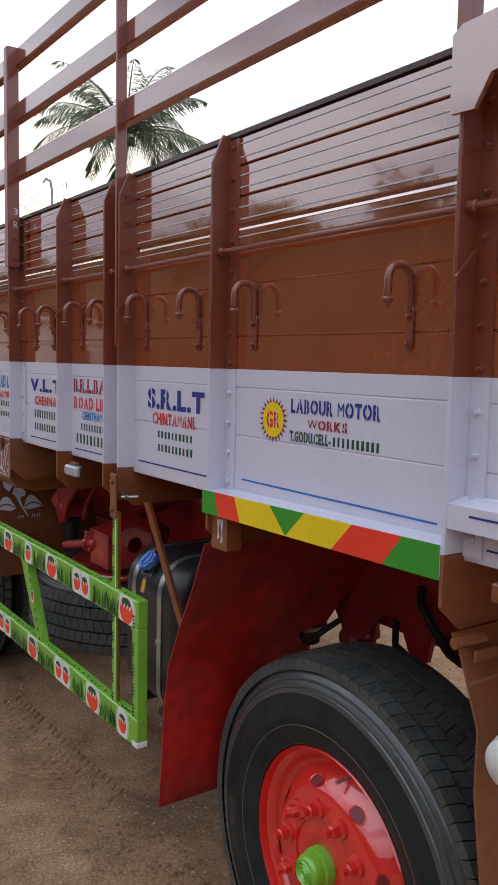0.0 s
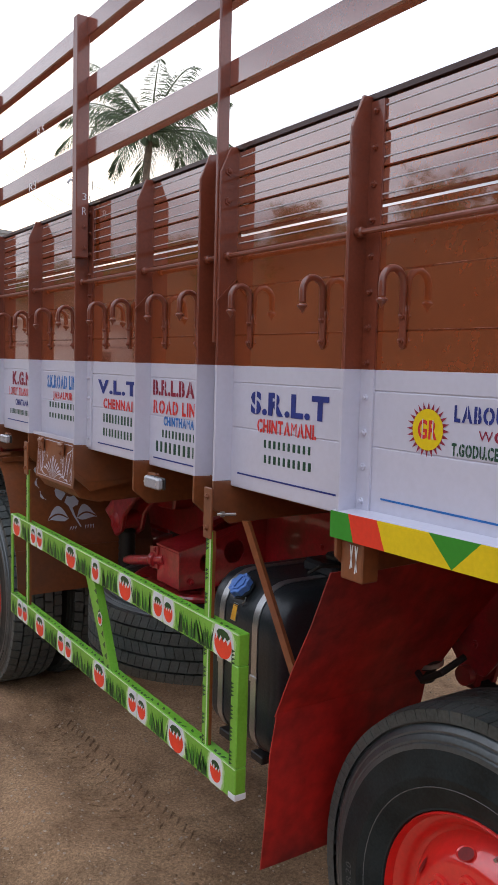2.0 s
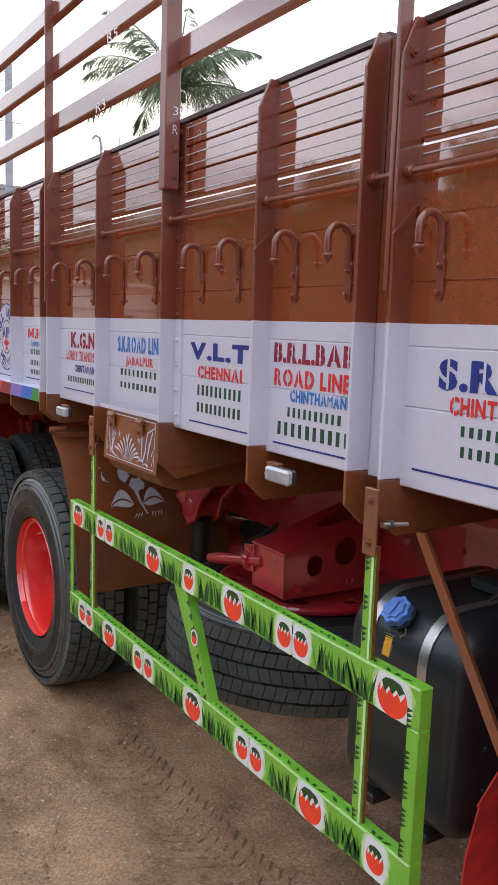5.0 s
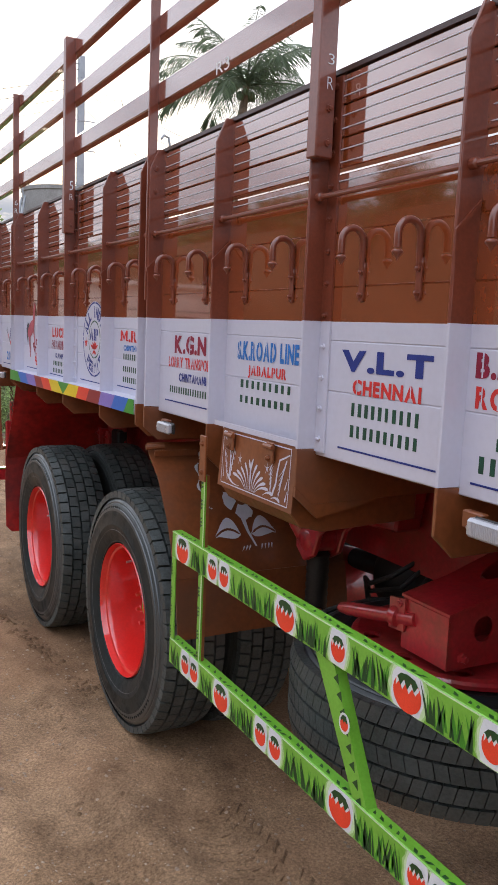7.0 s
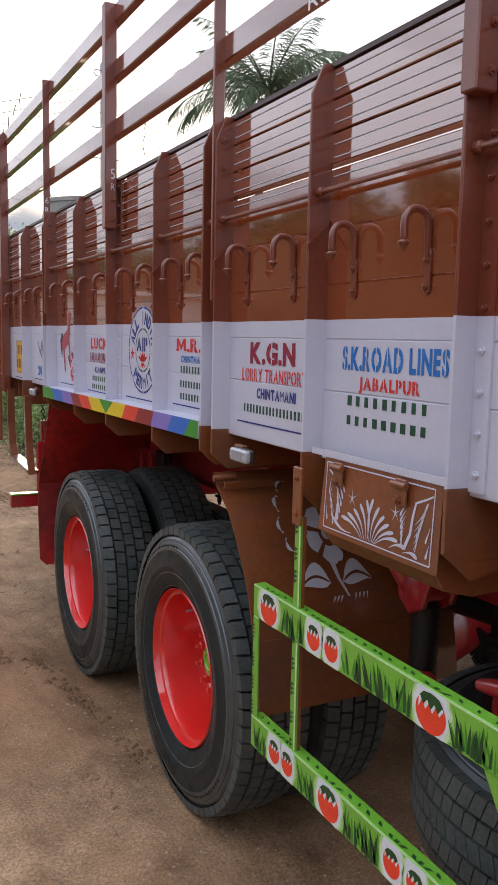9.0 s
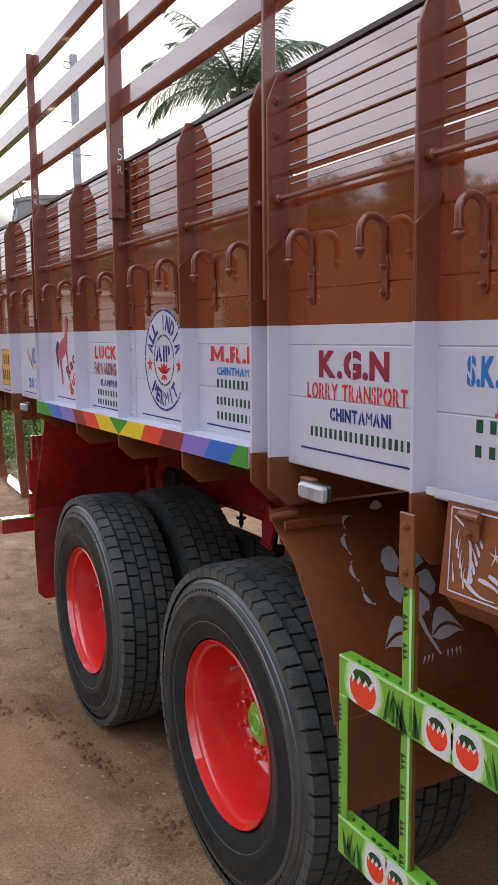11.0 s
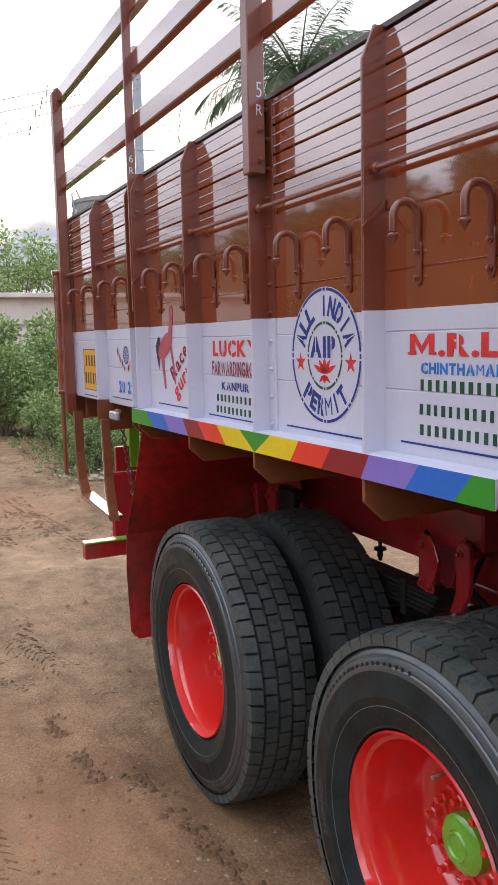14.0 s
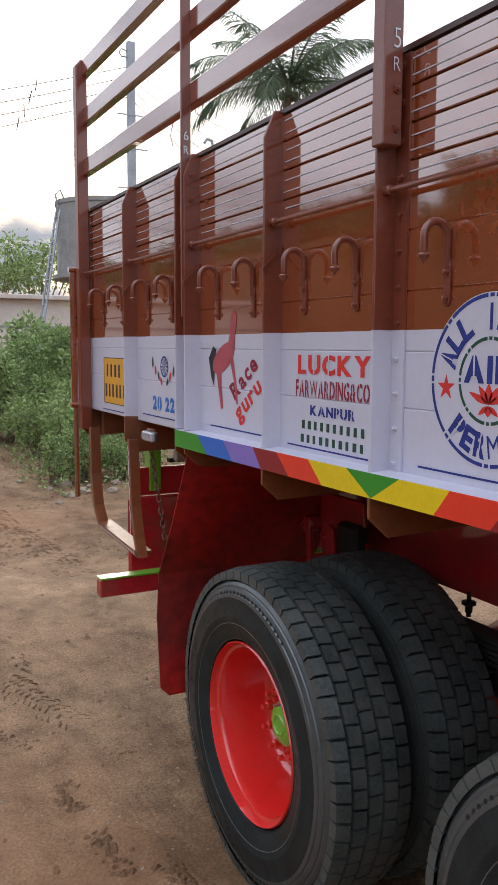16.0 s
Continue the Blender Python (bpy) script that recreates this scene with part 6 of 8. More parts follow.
lathe(bm, ((0.0, 0.855), (0.024, 0.856), (0.024, 0.866), (0.0, 0.867)), 10, 0, "z", (1.95, 6.365, 0))
lathe(bm, ((0.0, 0.828), (0.013, 0.829), (0.013, 0.850), (0.0, 0.851)), 6, 0, "z", (1.95, 6.365, 0))
part("hanging_bolt", bm, DARK, truck)
bm = bmesh.new()
prism(bm, ((1.30, 1.262), (2.46, 1.262), (2.46, 1.00), (2.33, 0.84), (2.24, 0.84), (2.16, 0.945), (1.90, 0.955), (1.62, 0.99), (1.30, 1.04)), "x", 1.884, 1.90, 0, 0.003)
part("chassis_plate", bm, MAROON, truck)
for y, z in ((2.36, 1.05), (2.28, 0.93), (2.05, 1.12), (1.98, 1.07), (1.86, 1.06), (1.7, 1.16), (1.62, 1.10)):
    bolt_part(1.884, y, z, MAROON, truck, "x", 0.013, "chassis_rivet")
bm = bmesh.new()
lathe(bm, ((0.0, 1.10), (0.05, 1.098), (0.066, 1.07), (0.068, 0.93), (0.062, 0.90), (0.070, 0.885), (0.070, 0.868), (0.055, 0.86), (0.050, 0.82), (0.0, 0.815)), 24, 0, "z", (1.75, 2.375, 0))
part("air_drier", bm, DARK, truck, smooth=True)
bm = bmesh.new()
lathe(bm, ((0.0705, 0.885), (0.074, 0.884), (0.074, 0.872), (0.0705, 0.871)), 24, 0, "z", (1.75, 2.375, 0))
part("band_clamp", bm, STEEL, truck, smooth=True)
for pts, r in (([(1.70, 2.34, 0.87), (1.67, 2.28, 0.86), (1.68, 2.22, 0.90), (1.75, 2.20, 0.94)], 0.010), ([(1.88, 1.98, 1.08), (1.85, 1.95, 1.04), (1.86, 1.90, 0.97), (1.88, 1.86, 0.91), (1.87, 1.80, 0.90)], 0.014), ([(1.86, 1.86, 0.93), (1.84, 1.80, 0.92), (1.84, 1.66, 0.93), (1.85, 1.55, 0.90)], 0.013)):
    bm = bmesh.new()
    tube(bm, pts, r, 10)
    part("air_hose", bm, DARK, truck, smooth=True)

# ---- tail: step loop, chain, bumper and beam ----
step = empty("step_loop", truck)
step["label"] = "brown bent-iron step with pale brush marks"
bm = bmesh.new()
loop = [(8.10, 1.32), (8.10, 1.10), (8.06, 0.96), (7.995, 0.888), (7.985, 0.880)]
slab(bm, [[(1.178, y, z), (1.178, y - 0.03, z + 0.004)] for y, z in loop], (0.045, 0, 0))
part("hanger", bm, BROWN_DULL, step)
bm = bmesh.new()
slab(bm, [[(1.178, y, z), (1.178, y - 0.012, z + 0.022)] for y, z in ((7.99, 0.872), (7.45, 0.848))], (0.06, 0, 0.004))
part("tread_bar", bm, BROWN_DULL, step)
bm = bmesh.new()
slab(bm, [[(1.178, y, z), (1.178, y - 0.028, z)] for y, z in ((7.555, 1.32), (7.54, 1.18), (7.53, 1.05), (7.49, 0.92), (7.455, 0.85))], (0.04, 0, 0))
part("hanger", bm, BROWN_DULL, step)
bm = bmesh.new()
for k in range(16):
    y = 7.47 + 0.032 * k
    flat(bm, [(y, 0.853 + 0.00044 * 32 * k / 10), (y + 0.010, 0.853 + 0.0014 * k), (y + 0.022, 0.866 + 0.0014 * k), (y + 0.014, 0.867 + 0.0014 * k)], 1.1765)
for k in range(14):
    z = 0.93 + 0.026 * k
    y = 7.512 + 0.0009 * k * 2
    flat(bm, [(y + 0.004 * (-1) ** k, z), (y + 0.006 + 0.004 * (-1) ** k, z), (y + 0.006 - 0.004 * (-1) ** k, z + 0.026), (y - 0.004 * (-1) ** k, z + 0.026)], 1.1765)
tagged(part("brush_marks", bm, GUARD_WHITE, step), kind="stuff")
chain = empty("chain", truck)
for k in range(15):
    bm = bmesh.new()
    ring = [(0.010 * math.cos(2 * math.pi * j / 10), 0, 0.016 * math.sin(2 * math.pi * j / 10)) for j in range(11)]
    tube(bm, ring, 0.0035, 6, caps=False)
    o = part("link", bm, RUST, chain, smooth=True)
    o.matrix_basis = pose(1.30, 7.60 - 0.011 * k, 1.265 - 0.0245 * k, -22, 0, 90 * (k % 2))
bm = bmesh.new()
box(bm, 1.155, 3.70, 7.88, 7.94, 0.560, 0.640, 0.004)
part("rear_beam", bm, MAROON, truck)
bm = bmesh.new()
box(bm, 1.155, 3.70, 7.875, 7.945, 0.6405, 0.650, 0.002)
part("beam_edge", bm, GUARD, truck, "pale green painted edge")
bm = bmesh.new()
box(bm, 1.38, 3.48, 8.14, 8.16, 0.50, 0.96, 0.012)
part("rear_panel", bm, MAROON, truck)
bm = bmesh.new()
box(bm, 1.42, 3.44, 8.17, 8.20, 0.96, 1.10, 0.004)
part("tail_channel", bm, MAROON, truck)
bm = bmesh.new()
box(bm, 1.50, 1.56, 8.16, 8.24, 0.98, 1.39, 0.004)
part("tail_post", bm, HUB_GREEN, truck, "green painted upright")
for z in (1.12, 1.20):
    bm = bmesh.new()
    box(bm, 1.60, 3.26, 8.15, 8.19, z, z + 0.022, 0.003)
    part("lamp_rail", bm, DARK, truck)
bm = bmesh.new()
box(bm, 1.62, 1.90, 8.12, 8.16, 1.125, 1.19, 0.01)
part("tail_lamp", bm, LAMP_CLEAR, truck)
bm = bmesh.new()
tube(bm, [(1.17, 8.29, 1.40), (1.17, 8.29, 0.96)], 0.012, 8)
part("door_rod", bm, BROWN_DULL, truck)
bm = bmesh.new()
box(bm, 1.150, 1.20, 8.285, 8.30, 1.40, 2.05, 0.003)
part("hinge_bar", bm, BROWN, truck)
for z in (1.415, 2.06):
    bm = bmesh.new()
    tube(bm, [(1.145, 8.292, z), (1.20, 8.292, z)], 0.013, 10)
    part("latch", bm, BROWN, truck, smooth=True)
# corner plate, ledge and lamp at the front of the side
bm = bmesh.new()
prism(bm, ((1.291, 2.19), (1.291, 2.322), (1.27, 2.335), (0.9, 2.352), (0.9, 2.275), (1.205, 2.24), (1.238, 2.188)), "x", 1.160, 1.170)
part("corner_plate", bm, BROWN, truck)
bm = bmesh.new()
prism(bm, ((XF + 0.004, 1.462), (XF + 0.004, 1.508), (XP, 1.520), (XP, 1.462)), "y", 0.1, 1.276)
part("front_ledge", bm, WHITE, truck)
for z in (1.492, 1.425):
    bm = bmesh.new()
    flat(bm, [(0.3, z - 0.002), (1.225, z - 0.002), (1.225, z + 0.002), (0.3, z + 0.002)], XF + 0.0025 if z > 1.45 else XP - 0.0013)
    part("painted_rule", bm, P_BLUE, truck)
bm = bmesh.new()
lathe(bm, ((0.0, -0.05), (0.025, -0.046), (0.042, -0.034), (0.050, -0.01), (0.052, 0.03), (0.04, 0.04)), 28, 0, "x", (1.20, 1.110, 1.085))
part("round_lamp", bm, WHITE_LAMP, truck, "round white lamp", smooth=True)


# ---- lettering and painted signs on the white band ----
def glyph(ch, bold):
    """Outline of one character as (vertices, faces, width), cap height 1."""
    cu = bpy.data.curves.new("glyph", "FONT")
    cu.body, cu.offset, cu.resolution_u = ch, bold, 3
    ob = bpy.data.objects.new("glyph", cu)
    scene.collection.objects.link(ob)
    me = bpy.data.meshes.new_from_object(ob.evaluated_get(bpy.context.evaluated_depsgraph_get()))
    vs = [tuple(v.co[:2]) for v in me.vertices]
    fs = [tuple(p.vertices) for p in me.polygons]
    bpy.data.objects.remove(ob)
    bpy.data.curves.remove(cu)
    bpy.data.meshes.remove(me)
    return vs, fs


GLYPHS = {}


def slab_m(bold):
    """A heavy letter M of upright stems, a deep V and slab feet, cap height as the font's."""
    c = max(v[1] for v in glyph("H", bold)[0])
    w, s, f = 1.12 * c, 0.25 * c, 0.10 * c
    vs = [(0, 0), (s, 0), (s, c), (0, c), (w - s, 0), (w, 0), (w, c), (w - s, c), (w / 2, 0.42 * c), (w / 2, 0.02 * c), (s, 0.60 * c), (w - s, 0.60 * c),
          (-f, 0), (0, 0.12 * c), (-f, 0.12 * c), (s + f * 0.6, 0), (s + f * 0.6, 0.12 * c), (s, 0.12 * c), (w + f, 0), (w + f, 0.12 * c), (w, 0.12 * c)]
    fs = [(0, 1, 2, 3), (4, 5, 6, 7), (2, 10, 9, 8), (8, 9, 11, 7), (12, 0, 13, 14), (1, 15, 16, 17), (5, 18, 19, 20)]
    return vs, fs


CUT = "ABCDGOPQRSU&0689"


def lettering(text, y_left, z_top, y_right, z_bot, mat, bold=0.045, stencil=True, gap=0.105, slant=0.0, x=XP, arc=None, name="lettering", parent=None):
    """Stencilled words between two corners on the side (y falls from left to right). arc: (y, z, radius, angle of the first letter, step)."""
    cells, pen = [], 0.0
    for ch in text:
        if ch == " ":
            pen += 0.38
            continue
        bold_ch = 0.0 if ch in "MW" else bold
        key = (ch, bold_ch, ch == "M" and text == "M.R.L")
        if key not in GLYPHS:
            GLYPHS[key] = slab_m(bold) if ch == "M" and text == "M.R.L" else glyph(ch, bold_ch)
        vs, fs = GLYPHS[key]
        x0, x1 = min(v[0] for v in vs), max(v[0] for v in vs)
        if ch == "." and cells:
            pen -= 0.55 * gap
        cells.append((ch, vs, fs, x0, pen, x1 - x0))
        pen += x1 - x0 + (0.45 * gap if ch == "." else gap)
    total = pen - gap
    cap = max(v[1] for v in GLYPHS.setdefault(("H", bold), glyph("H", bold))[0])
    h, w = z_top - z_bot, y_left - y_right
    word = empty(name, parent or truck)
    for i, (ch, vs, fs, x0, at, cw) in enumerate(cells):
        def place(u, v):
            if arc:
                yc, zc, r, a0, da = arc
                a = math.radians(a0 + da * i)
                s = 1 if da < 0 else -1
                lu, lv = (u - 0.5) * min(cw, 0.9) / 0.75 * 0.80 * h, (v - 0.5) * h
                rr = r + s * lv
                yy = yc - rr * math.cos(a) - s * lu * math.sin(a)
                zz = zc + rr * math.sin(a) - s * lu * math.cos(a) * (1 if s > 0 else 1)
                return yy, zz
            px = (at + u * cw) / total
            return y_left - px * w - slant * (v - 0.5) * h, z_bot + v * h
        bm = bmesh.new()
        verts = [bm.verts.new((x - 0.0012, *place((vx - x0) / cw, vy / cap))) for vx, vy in vs]
        for f in fs:
            try:
                face = bm.faces.new([verts[k] for k in f])
            except ValueError:
                continue
            face.normal_update()
            if face.normal.x > 0:
                face.normal_flip()
        if stencil and ch in CUT:
            g = 0.055
            quad = [place(0.5 - g / cw * 0.6, -0.04), place(0.5 + g / cw * 0.6, -0.04), place(0.5 + g / cw * 0.6, 1.04), place(0.5 - g / cw * 0.6, 1.04)]
            cut = bmesh.new()
            flat(cut, quad, x - 0.0018)
            part("stencil_gap", cut, WHITE, word)
        part("letter", bm, mat, word)
    return word


def bars(count, y_left, z_top, y_right, z_bot, mat, x=XP):
    """Unlettered bars that stand for a number."""
    pitch = (y_left - y_right) / count
    h = z_top - z_bot
    for k in range(count):
        a = y_left - k * pitch
        b = a - pitch * random.uniform(0.36, 0.50)
        lo, hi = z_bot + 0.05 * h, z_top - 0.05 * h
        bm = bmesh.new()
        prism(bm, [(a, lo), (b, lo), (b, hi), (a, hi)], "x", x - 0.0012, x - 0.0003)
        part("number_bar", bm, mat, truck)


def rule(y0, y1, z, mat=P_BLUE, h=0.0022):
    bm = bmesh.new()
    flat(bm, [(y0, z - h), (y1, z - h), (y1, z + h), (y0, z + h)], XP - 0.0012)
    return part("painted_rule", bm, mat, truck)


def disc(y, z, r, mat, name, x, n=40, inner=0.0, a0=0.0, a1=2 * math.pi, rz=None):
    bm = bmesh.new()
    rz = rz or r
    if inner:
        for k in range(n):
            a, b = a0 + (a1 - a0) * k / n, a0 + (a1 - a0) * (k + 1) / n
            flat(bm, [(y + r * math.cos(a), z + rz * math.sin(a)), (y + r * math.cos(b), z + rz * math.sin(b)), (y + inner * r * math.cos(b), z + inner * rz * math.sin(b)), (y + inner * r * math.cos(a), z + inner * rz * math.sin(a))], x)
    else:
        flat(bm, [(y + r * math.cos(2 * math.pi * k / n), z + rz * math.sin(2 * math.pi * k / n)) for k in range(n)], x)
    return part(name, bm, mat, truck)


# first bay
lettering("LABOUR MOTOR", 1.816, 1.672, 1.512, 1.640, P_BLUE)
lettering("WORKS", 1.752, 1.627, 1.614, 1.606, P_CRIMSON)
lettering("T.GODU.CELL-", 1.819, 1.596, 1.668, 1.572, P_GREEN)
bars(10, 1.660, 1.594, 1.505, 1.571, P_GREEN)
rule(2.018, 1.345, 1.452, P_SKY)
for k in range(24):
    a = 2 * math.pi * k / 24
    bm = bmesh.new()
    flat(bm, [(1.886 + 0.041 * math.cos(a - 0.11), 1.617 + 0.041 * math.sin(a - 0.11)), (1.886 + 0.041 * math.cos(a + 0.11), 1.617 + 0.041 * math.sin(a + 0.11)), (1.886 + 0.060 * math.cos(a), 1.617 + 0.058 * math.sin(a))], XP - 0.0012)
    part("sun_ray", bm, P_CRIMSON, truck)
disc(1.886, 1.617, 0.043, S_YELLOW, "sun_disc", XP - 0.0016)
lettering("GR", 1.913, 1.637, 1.859, 1.599, P_RED, 0.03, x=XP - 0.0008, name="emblem_letters")
# second bay
lettering("S.R.L.T", 2.546, 1.669, 2.209, 1.612, P_BLUE, 0.05)
lettering("CHINTAMANI.", 2.512, 1.597, 2.257, 1.563, P_RED)
bars(10, 2.478, 1.543, 2.264, 1.520, P_GREEN)
bars(10, 2.476, 1.503, 2.262, 1.479, P_GREEN)
rule(2.606, 2.172, 1.437)
# third bay
lettering("B.R.L.BAB", 3.134, 1.683, 2.812, 1.636, P_CRIMSON, 0.05)
lettering("ROAD LINE", 3.129, 1.617, 2.820, 1.576, P_RED, 0.045)
lettering("CHINTHAMANI", 3.055, 1.566, 2.822, 1.538, P_SKY)
bars(10, 3.064, 1.523, 2.838, 1.496, P_GREEN)
bars(10, 3.106, 1.484, 2.802, 1.446, P_GREEN)
rule(3.125, 2.798, 1.425)
# fourth bay
lettering("V.L.T", 3.593, 1.670, 3.258, 1.622, P_BLUE, 0.05)
lettering("CHENNAI", 3.541, 1.601, 3.290, 1.567, P_RED)
bars(10, 3.541, 1.546, 3.279, 1.511, P_GREEN)
bars(10, 3.542, 1.492, 3.280, 1.460, P_GREEN)
rule(3.590, 3.228, 1.430)
# fifth bay
lettering("S.K.ROAD LINES", 4.145, 1.674, 3.765, 1.622, P_SKY, 0.045)
lettering("JABALPUR", 4.074, 1.605, 3.852, 1.577, P_RED)
bars(9, 4.118, 1.561, 3.808, 1.535, P_GREEN)
bars(9, 4.119, 1.514, 3.810, 1.490, P_GREEN)
# sixth bay
lettering("K.G.N", 4.630, 1.678, 4.370, 1.620, P_CRIMSON, 0.05)
lettering("LORRY TRANSPORT", 4.680, 1.603, 4.310, 1.567, P_RED, 0.025)
lettering("CHINTAMANI", 4.585, 1.548, 4.362, 1.520, P_BLUE)
bars(20, 4.665, 1.500, 4.270, 1.474, P_GREEN)
rule(4.707, 4.262, 1.444)
# seventh bay
lettering("M.R.L", 5.210, 1.684, 4.930, 1.641, P_RED, 0.05)
lettering("CHINTHAMANI", 5.164, 1.625, 4.905, 1.603, P_SKY)
bars(10, 5.165, 1.591, 4.915, 1.565, P_GREEN)
bars(10, 5.168, 1.540, 4.930, 1.515, P_GREEN)
bars(10, 5.166, 1.497, 4.921, 1.472, P_GREEN)
rule(5.234, 4.915, 1.453)
# eighth bay: the round permit emblem
AY, AZ, AR = 5.558, 1.635, 0.169
disc(AY, AZ, AR + 0.002, WHITE, "emblem_ground", XP - 0.0009, 64)
for ring_r, ratio, mat, name in ((AR, 0.955, P_BLUE, "emblem_ring"), (0.086, 0.92, P_GREEN, "emblem_inner_ring")):
    for k in range(8):
        a = math.pi * k / 4
        gap = 0.030 if ring_r > 0.1 else 0.055
        dash = 0.035 if ring_r > 0.1 else 0.050
        disc(AY, AZ, ring_r, mat, name, XP - 0.0013, 9, ratio, a + dash + gap, a + math.pi / 4 - dash - gap)
        disc(AY, AZ, ring_r, mat, name, XP - 0.0013, 2, ratio, a - dash, a + dash)
for word, mid, step_a, up, r in (("ALL INDIA", 90.0, 17.5, 1, 0.126), ("PERMIT", 270.0, 16.5, -1, 0.126)):
    n_l = len(word)
    for i, ch in enumerate(word):
        if ch == " ":
            continue
        a = math.radians(mid + up * step_a * ((n_l - 1) / 2 - i))
        half = 0.004 if ch == "I" else 0.0165
        o = lettering(ch, half, 0.024, -half, -0.024, P_BLUE, 0.05, True, x=0.0, name="emblem_letter")
        turn = a - math.pi / 2 if up > 0 else a + math.pi / 2
        o.matrix_basis = Matrix.Translation((XP - 0.0004, AY - r * math.cos(a), AZ + r * math.sin(a))) @ Matrix.Rotation(-turn, 4, "X")
lettering("AIP", 5.629, 1.684, 5.505, 1.634, P_BLUE, 0.06, x=XP - 0.0004, name="emblem_letters")


def lotus_petal(a, length, wide, y, z):
    """A pointed petal from (y, z) along the angle a, seen on the side of the truck."""
    u, w = (math.cos(a), math.sin(a)), (-math.sin(a), math.cos(a))
    bm = bmesh.new()
    shape = ((0.0, 0.0), (0.18, 0.55), (0.45, 1.0), (0.75, 0.62), (1.0, 0.0), (0.75, -0.62), (0.45, -1.0), (0.18, -0.55))
    flat(bm, [(y + u[0] * length * t + w[0] * wide * q, z + u[1] * length * t + w[1] * wide * q) for t, q in shape], XP - 0.0014)
    part("lotus_petal", bm, P_RED, truck)


for a, ln, wd in ((90, 0.042, 0.0105), (128, 0.046, 0.0085), (52, 0.046, 0.0085), (158, 0.060, 0.0075), (22, 0.060, 0.0075)):
    lotus_petal(math.radians(a), ln, wd, AY, 1.590)
for a, ln, wd in ((270, 0.022, 0.010), (215, 0.034, 0.006), (325, 0.034, 0.006)):
    lotus_petal(math.radians(a), ln, wd, AY, 1.587)
for y in (5.681, 5.435):
    bm = bmesh.new()
    pts = []
    for k in range(10):
        a, r = math.pi / 2 + k * math.pi / 5, 0.028 if k % 2 == 0 else 0.0105
        pts.append((y + r * math.cos(a), 1.618 + r * math.sin(a)))
    flat(bm, pts, XP - 0.0014)
    part("emblem_star", bm, P_RED, truck)
rule(5.765, 5.357, 1.442)
# ninth bay
lettering("LUCKY", 6.281, 1.678, 5.945, 1.630, P_RED, 0.045)
lettering("FARWARDING&CO", 6.291, 1.612, 5.947, 1.568, P_CRIMSON, 0.03)
lettering("KANPUR", 6.215, 1.546, 6.007, 1.521, P_BLUE)
bars(10, 6.257, 1.505, 5.950, 1.480, P_GREEN)
bars(10, 6.262, 1.467, 5.953, 1.443, P_GREEN)
rule(6.333, 5.928, 1.432)
# tenth bay: a leaping shape and two slanting words
bm = bmesh.new()
ell = [2 * math.pi * k / 28 for k in range(28)]
flat(bm, [(6.752 - 0.088 * math.cos(t) * 0.90 + 0.040 * math.sin(t) * 0.42, 1.662 + 0.088 * math.cos(t) * 0.42 + 0.040 * math.sin(t) * 0.90) for t in ell], XP - 0.0013)
flat(bm, [(6.725, 1.690), (6.672, 1.690), (6.665, 1.745), (6.655, 1.795), (6.675, 1.812), (6.692, 1.80), (6.705, 1.735)], XP - 0.0014)
flat(bm, [(6.815, 1.640), (6.768, 1.628), (6.765, 1.575), (6.752, 1.500), (6.770, 1.497), (6.790, 1.57)], XP - 0.0014)
flat(bm, [(6.705, 1.660), (6.680, 1.665), (6.655, 1.580), (6.645, 1.52), (6.657, 1.52), (6.672, 1.585)], XP - 0.0014)
part("painted_figure", bm, HORSE_PINK, truck, "dusty pink painted shape")
bm = bmesh.new()
flat(bm, [(6.83, 1.70), (6.805, 1.69), (6.825, 1.57), (6.845, 1.60), (6.865, 1.66)], XP - 0.0012)
part("painted_figure_trail", bm, P_BLACK, truck)
for word, y0, z0, col in (("Race", 6.672, 1.558, P_CRIMSON), ("guru", 6.645, 1.492, P_RED)):
    o = lettering(word, 0.0, 0.058, -0.19, 0.0, col, 0.03, False, slant=-0.2, x=0.0, name="painted_word")
    o.matrix_basis = Matrix.Translation((XP, y0, z0 - 0.03)) @ Matrix.Rotation(math.radians(-35), 4, "X")
rule(6.850, 6.470, 1.438)
# eleventh bay: the year with a small wreath
lettering("20 22", 7.398, 1.507, 7.172, 1.456, P_SKY, 0.05)
for s in (1, -1):
    for k, (dy, dz, ln) in enumerate(((0.022, 1.548, 0.040), (0.052, 1.566, 0.044), (0.088, 1.584, 0.046), (0.122, 1.612, 0.048))):
        y, z = 7.273 + s * dy, dz
        a = math.radians(62 + 8 * k)
        u, w = (s * math.cos(a), math.sin(a)), (-s * math.sin(a), math.cos(a))
        bm = bmesh.new()
        flat(bm, [(y + u[0] * ln * t + w[0] * q, z + u[1] * ln * t + w[1] * q) for t, q in ((0, 0), (0.3, 0.0075), (0.65, 0.008), (1.0, 0.0), (0.65, -0.008), (0.3, -0.0075))], XP - 0.0013)
        part("wreath_leaf", bm, P_RED if (k + (s > 0)) % 2 else P_BLACK, truck)
disc(7.273, 1.622, 0.040, P_BLUE, "wreath_wheel", XP - 0.0013, 24, 0.86)
bm = bmesh.new()
for k in range(12):
    a = math.pi * k / 6
    flat(bm, [(7.273, 1.622), (7.273 + 0.035 * math.cos(a - 0.09), 1.622 + 0.035 * math.sin(a - 0.09)), (7.273 + 0.035 * math.cos(a + 0.09), 1.622 + 0.035 * math.sin(a + 0.09))], XP - 0.0013)
part("wreath_spokes", bm, P_BLUE, truck)
rule(7.513, 7.10, 1.427)
